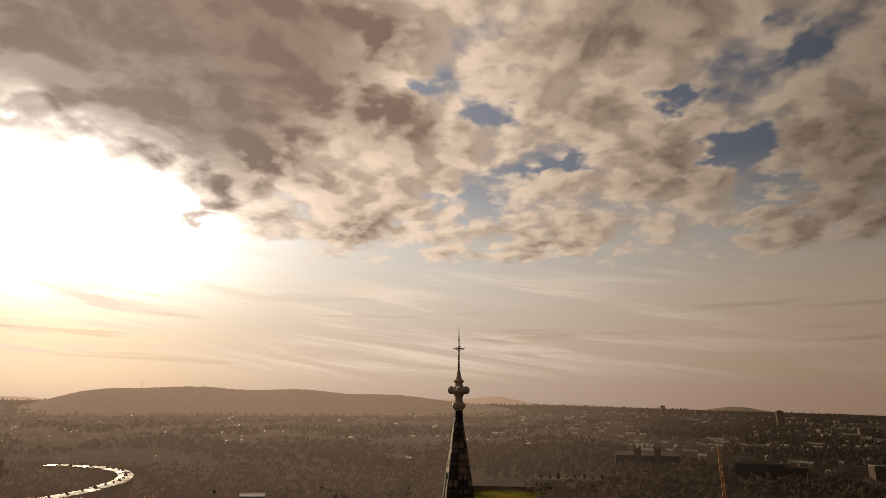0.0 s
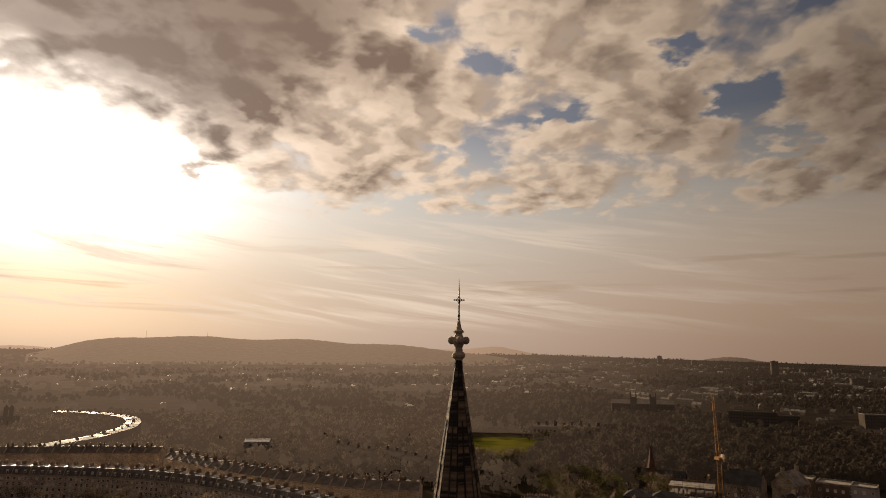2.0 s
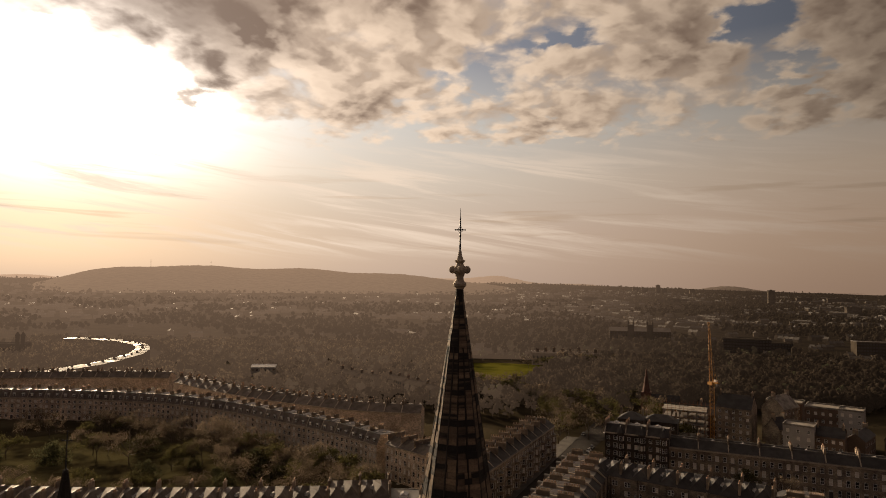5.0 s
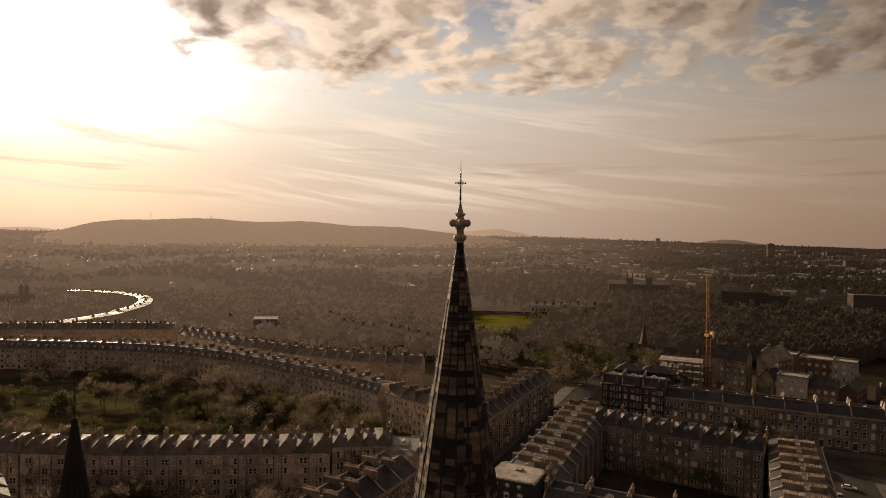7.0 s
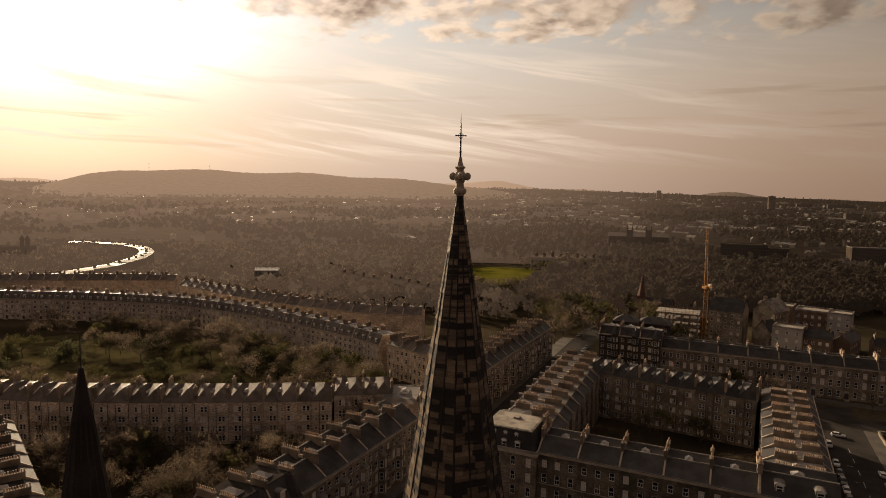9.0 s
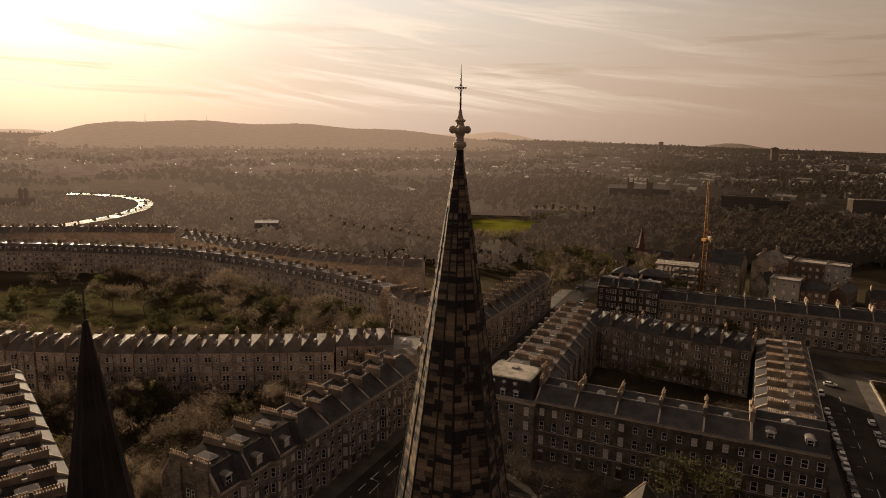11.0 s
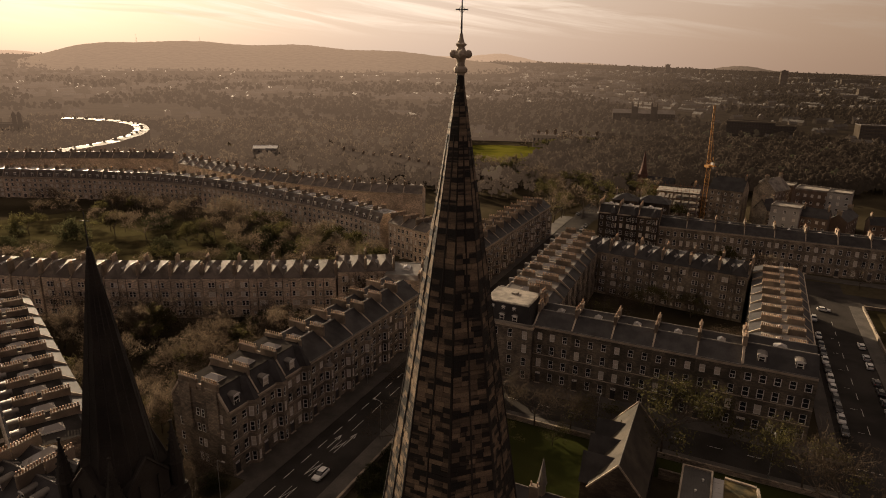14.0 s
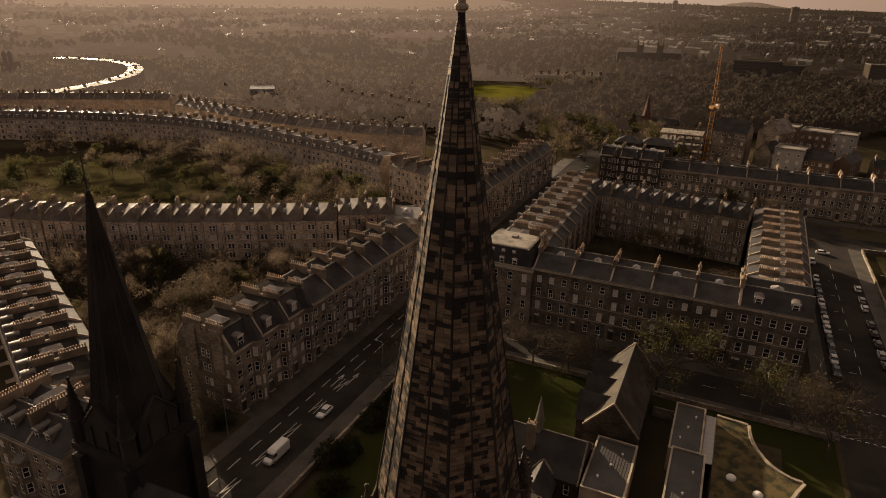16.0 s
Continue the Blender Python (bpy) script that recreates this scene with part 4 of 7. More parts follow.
ROOFS = house("terraced house with dark flat roof and long chimney stacks", "terraces by the second spire", 9.0, 14.5, 13.5, 4, 3, "mansard", 1.9, stack="long", pots=9, dormers=2, rear_from=2, flat=DARK_FELT)
FACING = house("stone corner house with bay windows, dormers and long stacks", "terraces by the second spire", 8.8, 13, 14, 4, 3, "pitched", 3.6, True, stack="long", pots=9, dormers=2, rear=False)
corner_houses = terrace(FACING, at(-104, 46.5), at(-86.5, 46.5), 8.8)
skylight(corner_houses[0], 5.2, 8.6, 16.9, 4.6, 5.4, 0, 1.5)
terrace(ROOFS, at(-190, 93), at(-107, 54.5), 9.0)
for h in (CORNER, END_REAR, END_FLAT, FACING, SIDE, SIDE_LOW, FRONT, END, FLATS, CLOSE, COURT, REAR, ARC, BACK, FAR_SIDE, LONG, TALL, ROOFS):
    drop(h)

# ---------------------------------------------------------------- spires


def patchy_stone():
    """Sooted and clean blocks side by side: each block its own tone, soot gathering in broad drifts."""
    m = bpy.data.materials.new("patchwork spire stone")
    m.use_nodes = True
    n = Nodes(m.node_tree)
    geo = n.add("ShaderNodeNewGeometry")
    own = n.math("ADD", geo.outputs["Random Per Island"], n.math("MULTIPLY", n.add("ShaderNodeObjectInfo").outputs["Random"], 1.0))
    own = n.math("FRACT", own)
    pos = n.add("ShaderNodeTexCoord").outputs["Object"]
    drift = n.noise(n.vec("MULTIPLY", pos, (0.18, 0.18, 1.3)), 0.9, 4.0)
    grain = n.noise(pos, 9.0, 5.0, 0.6)
    v = n.math("ADD", n.math("MULTIPLY", own, 0.40), n.math("MULTIPLY", drift, 0.95))
    col = n.ramp(v, [(0.48, (0.010, 0.009, 0.008)), (0.61, (0.016, 0.013, 0.011)), (0.65, (0.085, 0.062, 0.042)), (0.98, (0.27, 0.195, 0.125))])
    col = n.mix(n.math("MULTIPLY", n.smooth(grain, 0.4, 0.75), 0.55), col, (0.03, 0.022, 0.016))
    b = n.add("ShaderNodeBsdfPrincipled")
    n.put(b.inputs["Base Color"], col)
    b.inputs["Roughness"].default_value = 0.72
    b.inputs["Specular IOR Level"].default_value = 0.35
    k = n.add("ShaderNodeBump")
    k.inputs["Strength"].default_value = 0.5
    k.inputs["Distance"].default_value = 0.04
    n.put(k.inputs["Height"], grain)
    n.put(b.inputs["Normal"], k.outputs[0])
    n.tree.links.new(b.outputs[0], n.add("ShaderNodeOutputMaterial").inputs[0])
    return m


PATCHY = patchy_stone()


def stone_spire(c, top, base, slope, r_top, course, width, singles_above, mat, label, rib):
    """An eight-sided spire of coursed blocks with ribs on its edges. c: its axis."""
    t = thing("cathedral_spire", pose(c[0], c[1], 0, 0, 0, -math.degrees(TURN) + 22.5), label, "spire")
    radius = lambda z: r_top + slope * (top - z)
    bm = bmesh.new()
    lathe(bm, [(radius(base) - 0.16, base), (max(0.05, radius(top) - 0.1), top)], 8, 0)
    part("core", bm, SOOTED, t)
    unit = bmesh.new()
    box(unit, -0.5, -0.5, -0.5, 0.5, 0.5, 0.5)
    unit = mesh_of("stone", unit, mat)
    verts, faces = [], []
    rnd = random.Random(5)
    lean = math.atan(slope * math.cos(math.pi / 8))
    z = base
    while z < top - 0.05:
        h = course * rnd.uniform(0.85, 1.15)
        h = min(h, top - z)
        zc = z + h / 2
        ap, side = radius(zc) * math.cos(math.pi / 8), 2 * radius(zc) * math.sin(math.pi / 8)
        for f in range(8):
            a = math.pi / 8 + f * math.pi / 4
            n = max(1, round(side / width + rnd.uniform(-0.4, 0.4)))
            cuts = [0.0] + sorted((i + 1 + rnd.uniform(-0.22, 0.22)) / n for i in range(n - 1)) + [1.0]
            for i in range(n):
                x0, x1 = (cuts[i] - 0.5) * side + 0.008, (cuts[i + 1] - 0.5) * side - 0.008
                m = Matrix.Rotation(a + math.pi / 2, 4, "Z") @ Matrix.Translation((0, -ap + 0.06 + rnd.uniform(-0.022, 0.014), zc)) @ Matrix.Rotation(-lean, 4, "X")
                m = m @ Matrix.Translation(((x0 + x1) / 2, 0, 0)) @ Matrix.Diagonal((x1 - x0, 0.26, h - 0.016, 1))
                if z > singles_above:
                    part("stone", unit, None, t, at_=m)
                else:
                    k = len(verts)
                    verts += [m @ Vector(q) for q in ((-.5, -.5, -.5), (.5, -.5, -.5), (.5, .5, -.5), (-.5, .5, -.5), (-.5, -.5, .5), (.5, -.5, .5), (.5, .5, .5), (-.5, .5, .5))]
                    faces += [(k, k + 1, k + 5, k + 4), (k + 1, k + 2, k + 6, k + 5), (k + 3, k, k + 4, k + 7), (k + 4, k + 5, k + 6, k + 7), (k + 3, k + 2, k + 1, k)]
        z += h
    me = bpy.data.meshes.new("masonry")
    me.from_pydata([tuple(v) for v in verts], [], faces)
    me.materials.append(mat)
    part("masonry", me, None, t, "coursed blocks, some sooted and some clean", kind="stuff")
    for f in range(8):
        a = f * math.pi / 4
        bm = bmesh.new()
        p = lambda z, k=0.0: ((radius(z) + k) * math.cos(a), (radius(z) + k) * math.sin(a), z)
        tube(bm, p(base, 0.02), p(top, 0.02), 0.16, 0.04, 6)
        part("rib", bm, rib, t)
        bm = bmesh.new()
        a = a + math.pi / 8
        ca = math.cos(math.pi / 8)
        tube(bm, ((radius(base) * ca + 0.06) * math.cos(a), (radius(base) * ca + 0.06) * math.sin(a), base),
             ((radius(top - 4) * ca + 0.06) * math.cos(a), (radius(top - 4) * ca + 0.06) * math.sin(a), top - 4), 0.09, 0.06, 5)
        part("face_roll", bm, rib, t)
    return t


MAIN = (1.10, 41.0)
spire = stone_spire(MAIN, 82.0, 43.5, 0.156, 0.09, 0.38, 0.62, 73.5, PATCHY,
                    "tall stone spire of sooted and clean blocks with iron cross", BLACK_STONE)
# finial: neck ring, carved knop with four scrolls, cup and iron cross
bm = bmesh.new()
lathe(bm, [(0.27, 81.75), (0.30, 81.85), (0.42, 81.95), (0.45, 82.1), (0.38, 82.22), (0.27, 82.3), (0.25, 82.55), (0.33, 82.75), (0.45, 82.95), (0.42, 83.15), (0.28, 83.3),
           (0.23, 83.45), (0.33, 83.55), (0.36, 83.62), (0.22, 83.7), (0.14, 83.95), (0.10, 84.25)], 10)
part("finial", bm, DRESSED, spire, "pale carved stone finial")
part("neck", lathe(bmesh.new(), [(0.36, 80.0), (0.29, 81.0), (0.26, 81.74)], 8), BLACK_STONE, spire, "dark stone neck below the finial")
for i in range(4):
    a = i * math.pi / 2 + math.radians(2.4)
    bm = bmesh.new()
    bmesh.ops.create_icosphere(bm, subdivisions=2, radius=0.25, matrix=Matrix.Translation((0.47 * math.cos(a), 0.47 * math.sin(a), 83.02)) @ Matrix.Rotation(a, 4, "Z") @ Matrix.Diagonal((1, 0.8, 1.05, 1)))
    part("knob", bm, DRESSED, spire)
bm = bmesh.new()
tube(bm, (0, 0, 84.0), (0, 0, 86.45), 0.07, 0.04, 6)
tube(bm, (0, 0, 86.4), (0, 0, 87.1), 0.03, 0.008, 5)
for dx in (-1, 1):
    for z in (85.65,):
        tube(bm, (0, 0, z), (dx * 0.30, 0, z), 0.045, 0.035, 5)
        bmesh.ops.create_icosphere(bm, subdivisions=1, radius=0.06, matrix=Matrix.Translation((dx * 0.32, 0, z)))
    tube(bm, (dx * 0.02, 0, 85.65 + 0.2), (dx * 0.2, 0, 85.65), 0.018, 0.018, 4)
    tube(bm, (dx * 0.02, 0, 85.65 - 0.2), (dx * 0.2, 0, 85.65), 0.018, 0.018, 4)
for z, r in ((84.6, 0.09), (85.2, 0.07), (85.65, 0.08), (86.2, 0.06)):
    bmesh.ops.create_icosphere(bm, subdivisions=1, radius=r, matrix=Matrix.Translation((0, 0, z)))
part("cross", bm, IRON, spire, "wrought iron cross", at_=pose(0, 0, 0, 0, 0, math.degrees(TURN) - 22.5))


def pinnacle(parent, stone, x, y, z0, z1, r, crockets=True):
    """An eight-sided shaft with a crocketed spirelet."""
    bm = bmesh.new()
    zm = z0 + (z1 - z0) * 0.4
    lathe(bm, [(r, z0), (r, zm), (r * 1.25, zm + 0.15), (r * 1.05, zm + 0.4), (0.1, z1 - 0.5), (0.22, z1 - 0.3), (0.22, z1 - 0.12), (0.08, z1)], 8, 0.2, 0, (x, y))
    if crockets:
        for k in range(5):
            z = zm + 0.6 + k * (z1 - zm - 1.4) / 5
            rr = r * 1.05 * (1 - (z - zm) / (z1 - zm)) + 0.1
            for i in range(4):
                a = i * math.pi / 2 + 0.6
                bmesh.ops.create_icosphere(bm, subdivisions=1, radius=0.16, matrix=Matrix.Translation((x + rr * math.cos(a), y + rr * math.sin(a), z)))
    return part("pinnacle", bm, stone, parent)


def tower(c, half, top, label, pin_top, gable, spire_r, pin, stone=SOOTED):
    t = thing("cathedral_tower", pose(c[0], c[1], 0, 0, 0, -math.degrees(TURN)), label, "tower")
    part("wall", box(bmesh.new(), -half, -half, 0, half, half, top), stone, t)
    for i in range(4):
        turn = Matrix.Rotation(i * math.pi / 2, 4, "Z")
        for sx in (-1, 1):
            bm = box(bmesh.new(), sx * half * 0.78 - 0.7, -half - 0.9, 0, sx * half * 0.78 + 0.7, -half + 0.1, top - 1.5)
            bm.transform(turn)
            part("buttress", bm, stone, t)
        bm = box(bmesh.new(), -half - 0.2, -half - 0.3, top - 1.2, half + 0.2, -half + 0.05, top - 0.3)
        bm.transform(turn)
        part("cornice", bm, stone, t)
    for i in range(4):
        a = i * math.pi / 2
        bm = bmesh.new()
        w, h = spire_r * 0.62, gable
        y = -spire_r * 0.98
        f = [(-w, y, top), (w, y, top), (w, y, top + h * 0.45), (0, y, top + h), (-w, y, top + h * 0.45)]
        b = [(x * 0.9, y + spire_r * 0.8, z) for x, _, z in f]
        poly(bm, f)
        for p in range(5):
            q = (p + 1) % 5
            poly(bm, (f[q], f[p], b[p], b[q]))
        for p, q in ((f[2], f[3]), (f[4], f[3])):
            tube(bm, p, q, 0.2, 0.2, 5)
        for sx in (-0.45, 0.45):
            box(bm, sx * w - 0.12, y - 0.25, top, sx * w + 0.12, y - 0.01, top + h * 0.5)
        bm.transform(Matrix.Rotation(a, 4, "Z"))
        part("lucarne", bm, stone, t)
        pinnacle(t, stone, pin * (1 if i in (0, 1) else -1), pin * (1 if i in (0, 3) else -1), top - 1, pin_top, 0.85)
    return t


tower(MAIN, 6.2, 41.0, "massive dark stone crossing tower", 47.0, 5.5, 5.6, 4.9)
W2 = (73.0 * math.sin(radians(-30.5)), 73.0 * math.cos(radians(-30.5)))
spire2 = stone_spire(W2, 63.0, 33.0, 0.150, 0.2, 0.45, 0.8, 70, BLACK_STONE, "dark slender stone spire with an iron cross", BLACK_STONE)
bm = bmesh.new()
tube(bm, (0, 0, 62.8), (0, 0, 67.0), 0.09, 0.05, 6)
tube(bm, (-0.45, 0, 66.1), (0.45, 0, 66.1), 0.045, 0.045, 5)
for q in ((0, 0, 63.1, 0.3), (0, 0, 67.0, 0.1), (-0.45, 0, 66.1, 0.1), (0.45, 0, 66.1, 0.1)):
    bmesh.ops.create_icosphere(bm, subdivisions=1, radius=q[3], matrix=Matrix.Translation(q[:3]))
part("cross", bm, IRON, spire2, "wrought iron cross", at_=pose(0, 0, 0, 0, 0, math.degrees(TURN) - 22.5))
tower(W2, 4.7, 33.0, "dark stone west tower with pinnacles", 41.5, 6.0, 4.5, 4.1, BLACK_STONE)
bm = bmesh.new()
for s0, s1, hw, e, rd in ((-56, -22, 7, 21, 30), (-10, 22, 7, 21, 30)):
    a = [at(s0, 37.6 - hw), at(s1, 37.6 - hw), at(s1, 37.6 + hw), at(s0, 37.6 + hw)]
    lo = [bm.verts.new((p.x, p.y, 0)) for p in a]
    up = [bm.verts.new((p.x, p.y, e)) for p in a]
    rg = [bm.verts.new((*at(s0, 37.6).xy, rd)), bm.verts.new((*at(s1, 37.6).xy, rd))]
    for i in range(4):
        bm.faces.new((lo[i], lo[(i + 1) % 4], up[(i + 1) % 4], up[i]))
    for q in ((up[0], up[1], rg[1], rg[0]), (up[2], up[3], rg[0], rg[1])):
        bm.faces.new(q).material_index = 1
    bm.faces.new((up[1], up[2], rg[1]))
    bm.faces.new((up[3], up[0], rg[0]))
solid("cathedral_nave", bm, (SOOTED, SLATE), None, "dark stone nave with steep slate roof", "church")

# ---------------------------------------------------------------- trees
def branches(rnd, height, spread, levels=4, trunk=0.25):
    """Segments (p, q, r0, r1, level) of a tree's limbs."""
    segs, ends = [], []

    def grow(p, d, ln, r, lv):
        q = p + d * ln
        segs.append((p, q, r, r * 0.66, lv))
        if lv >= levels:
            ends.append(q)
            return
        for i in range(rnd.choice((2, 3, 3)) if lv else 5):
            u = Vector((rnd.gauss(0, 1), rnd.gauss(0, 1), rnd.gauss(0.15, 0.5))).normalized()
            e = (d * (0.75 if lv else 0.6) + u * spread * (1.25 if lv < 2 else 1.0) + Vector((0, 0, 0.12))).normalized()
            grow(p + d * ln * rnd.uniform(0.6, 1.0), e, ln * rnd.uniform(0.62, 0.9), r * 0.58, lv + 1)

    grow(Vector((0, 0, 0)), Vector((rnd.gauss(0, 0.04), rnd.gauss(0, 0.04), 1)).normalized(), height * 0.24, trunk, 0)
    return segs, ends


def leaf_mesh(points, n, size, spread, rnd, mat, name="crown", thin=0.45):
    verts, faces = [], []
    for p in points:
        for _ in range(n):
            c = p + Vector((rnd.gauss(0, spread), rnd.gauss(0, spread), rnd.gauss(0, spread * 0.8)))
            u = Vector((rnd.gauss(0, 1), rnd.gauss(0, 1), rnd.gauss(0, 1))).normalized()
            v = u.orthogonal().normalized()
            a = size * rnd.uniform(0.5, 1.3)
            b = a * rnd.uniform(0.5, 1.5) * thin
            k = len(verts)
            verts += [tuple(c - u * a), tuple(c + v * b), tuple(c + u * a), tuple(c - v * b)]
            faces.append((k, k + 1, k + 2, k + 3))
    me = bpy.data.meshes.new(name)
    me.from_pydata(verts, [], faces)
    me.materials.append(mat)
    return me


def tree(seed, height, spread, mat, label, density=5, size=0.16, levels=4, group="trees", thin=0.3):
    rnd = random.Random(seed)
    t = thing("tree", None, label, "tree", group)
    segs, ends = branches(rnd, height, spread, levels)
    k = height / max(e.z for e in ends)
    wide = Matrix.Diagonal((k * 1.3, k * 1.3, k))
    segs = [(wide @ p, wide @ q, r0, r1, lv) for p, q, r0, r1, lv in segs]
    ends = [wide @ e for e in ends]
    bm = bmesh.new()
    for p, q, r0, r1, lv in segs:
        tube(bm, p, q, max(r0, 0.02), max(r1, 0.012), 6 if lv < 2 else 3, caps=False)
    part("trunk", bm, BARK, t)
    mids = [p.lerp(q, 0.5) for p, q, _, _, lv in segs if lv >= levels - 1]
    part("crown", leaf_mesh(ends + mids, density, size, height * 0.05, rnd, mat, thin=thin), None, t)
    return t


def bush(seed, radius, mat, label):
    rnd = random.Random(seed)
    t = thing("bush", None, label, "bush", "garden bushes")
    pts = []
    for i in range(130):
        u = Vector((rnd.gauss(0, 1), rnd.gauss(0, 1), rnd.gauss(0, 1))).normalized()
        u.z = abs(u.z)
        k = 1 + 0.35 * noise.noise(u * 1.7 + Vector((seed, 0, 0)))
        pts.append(Vector((u.x * radius * k, u.y * radius * k, u.z * radius * 1.25 * k)) * rnd.uniform(0.7, 1.0))
    bm = bmesh.new()
    for i in range(6):
        tube(bm, (0, 0, 0), pts[i * 7] * 0.8, 0.08, 0.02, 4, caps=False)
    part("stem", bm, BARK, t)
    part("crown", leaf_mesh(pts, 16, 0.30, radius * 0.12, rnd, mat), None, t)
    return t


BARE = [tree(s, 15, 0.62, TWIGS, "bare winter tree with fine brown twigs", 4, 0.50, 5, thin=0.075) for s in (1, 2, 3)]
BUDDING = [tree(s, 13, 0.68, BUDS, "tree coming into yellow-green leaf", 5, 0.24, 5, thin=0.5) for s in (11, 12)]
FAR_BARE = [tree(s, 15, 0.60, HAZED_TWIGS, "bare winter tree in the shared garden", 7, 0.62, 4, thin=0.10) for s in (4, 5, 6)]
FAR_BUDDING = [tree(s, 13, 0.62, BUDS, "garden tree coming into olive-green leaf", 8, 0.40, 4, thin=0.5) for s in (13, 14)]
GREEN = [bush(s, 4.0, EVERGREEN, "rounded evergreen bush in the garden") for s in (21, 22)]


def plant(pool, x, y, scale=1.0, turn=0.0, z=None):
    p = pool[int(abs(x * 7 + y * 13)) % len(pool)]
    c = copy_thing(p, pose(x, y, land(x, y) if z is None else z, 0, 0, turn))
    c.scale = (scale, scale, scale * (0.9 + 0.2 * ((int(x * 3) % 7) / 7)))
    return c


def scatter(rnd, n, region, pool_fn, smin, smax):
    for _ in range(n):
        x, y = region(rnd)
        plant(pool_fn(rnd), x, y, rnd.uniform(smin, smax), rnd.uniform(0, 360))


def quad_region(s0, r0, s1, r1):
    def f(rnd):
        p = at(rnd.uniform(s0, s1), rnd.uniform(r0, r1))
        return p.x, p.y
    return f


def world_region(x0, y0, x1, y1):
    return lambda rnd: (rnd.uniform(x0, x1), rnd.uniform(y0, y1))


def along(pts, near, far):
    """Beside a line of points, between near and far metres towards the viewer."""
    def f(rnd):
        k = rnd.randrange(len(pts) - 1)
        u = rnd.random()
        x, y = (pts[k][i] + (pts[k + 1][i] - pts[k][i]) * u for i in (0, 1))
        d = 1 - rnd.uniform(near, far) / math.hypot(x, y)
        return x * d, y * d
    return f


RND = random.Random(77)
mixed = lambda r: BARE if r.random() < 0.70 else (BUDDING if r.random() < 0.6 else GREEN)
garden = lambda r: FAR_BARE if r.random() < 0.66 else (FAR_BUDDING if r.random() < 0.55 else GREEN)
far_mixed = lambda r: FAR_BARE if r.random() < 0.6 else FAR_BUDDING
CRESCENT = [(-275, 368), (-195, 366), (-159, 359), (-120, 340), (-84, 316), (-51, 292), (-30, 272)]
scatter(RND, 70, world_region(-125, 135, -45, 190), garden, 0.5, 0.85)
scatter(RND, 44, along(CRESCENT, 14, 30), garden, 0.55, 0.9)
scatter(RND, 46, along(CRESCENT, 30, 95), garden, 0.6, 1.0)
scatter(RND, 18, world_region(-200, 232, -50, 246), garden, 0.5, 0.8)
# rounded evergreens that stand out in the shared garden
for x, y, k in ((-174, 285, 1.7), (-142, 305, 1.8), (-122, 262, 1.5), (-80, 272, 1.9), (-86, 252, 1.3), (-66, 262, 1.2), (-98, 246, 1.1), (-190, 262, 1.3), (-55, 248, 1.0)):
    plant(GREEN, x, y, k, x)
scatter(RND, 16, quad_region(-60, 66, -53, 126), lambda r: GREEN if r.random() < 0.6 else BARE, 0.5, 0.9)
scatter(RND, 24, world_region(60, 325, 135, 430), far_mixed, 0.9, 1.3)
scatter(RND, 14, quad_region(-100, 50, -84, 78), lambda r: GREEN if r.random() < 0.4 else BARE, 0.5, 0.8)
scatter(RND, 9, quad_region(-40, 180, 5, 222), lambda r: BARE if r.random() < 0.5 else BUDDING, 0.6, 0.9)
scatter(RND, 14, quad_region(-40, 272, 120, 284), far_mixed, 0.45, 0.7)
scatter(RND, 44, quad_region(-128, 84, -102, 150), garden, 0.45, 0.8)
scatter(RND, 10, quad_region(56, 160, 90, 250), mixed, 0.5, 0.8)
scatter(RND, 12, lambda r: (r.uniform(28, 70), r.uniform(470, 500)), far_mixed, 0.7, 1.1)
scatter(RND, 16, lambda r: (r.uniform(86, 180), r.uniform(632, 648)), far_mixed, 0.7, 1.1)
# street and garden trees that stand out
for s, r, k, pool in ((-5.5, 130.5, 1.35, BUDDING), (-19, 131, 0.75, BUDDING), (-34, 128, 0.8, BARE), (-54, 130.5, 0.9, BARE), (-26, 130.5, 0.8, BARE), (-49, 126, 0.7, BUDDING), (-44, 131, 0.7, BARE), (22, 129, 1.0, BUDDING), (28, 121, 1.1, BARE),
                      (-28, 122, 0.45, BUDDING), (-38, 118, 0.45, BUDDING), (-62.5, 126, 0.8, BARE), (52, 118, 0.9, BARE)):
    p = at(s, r)
    plant(pool, p.x, p.y, k, s * 17)
for h in (*BARE, *BUDDING, *FAR_BARE, *FAR_BUDDING, *GREEN):
    drop(h)


def clearing(x, y):
    """Open ground: the lawn before the gallery and the view on to it, the curved terrace, the pale hall, the office lawns."""
    lawn = 0.03 < x / y < 0.185 and 500 < y < 672 and x < 118 - max(0, 625 - y) * 0.38
    ring = ((x + 437) / 176) ** 2 + ((y - 540) / 222) ** 2 < 1 < ((x + 437) / 138) ** 2 + ((y - 540) / 185) ** 2 and y > 420
    rows = False
    for a0, a1, y0, y1 in ((-0.165, -0.09, 529, 486), (-0.086, -0.003, 500, 446)):
        u = (x / y - a0) / (a1 - a0)
        rows = rows or (0 < u < 1 and -18 < y - (y0 + (y1 - y0) * u) < 13)
    return lawn or ring or rows or (abs(x / y + 0.281) < 0.026 and 505 < y < 572)


def lump():
    """An even twelve-cornered body, the start of a clump of twigs."""
    bm = bmesh.new()
    bmesh.ops.create_icosphere(bm, subdivisions=1, radius=1.0)
    v, f = np.array([q.co[:] for q in bm.verts]), np.array([[q.index for q in k.verts] for k in bm.faces])
    bm.free()
    return v, f


LUMP_V, LUMP_F = lump()


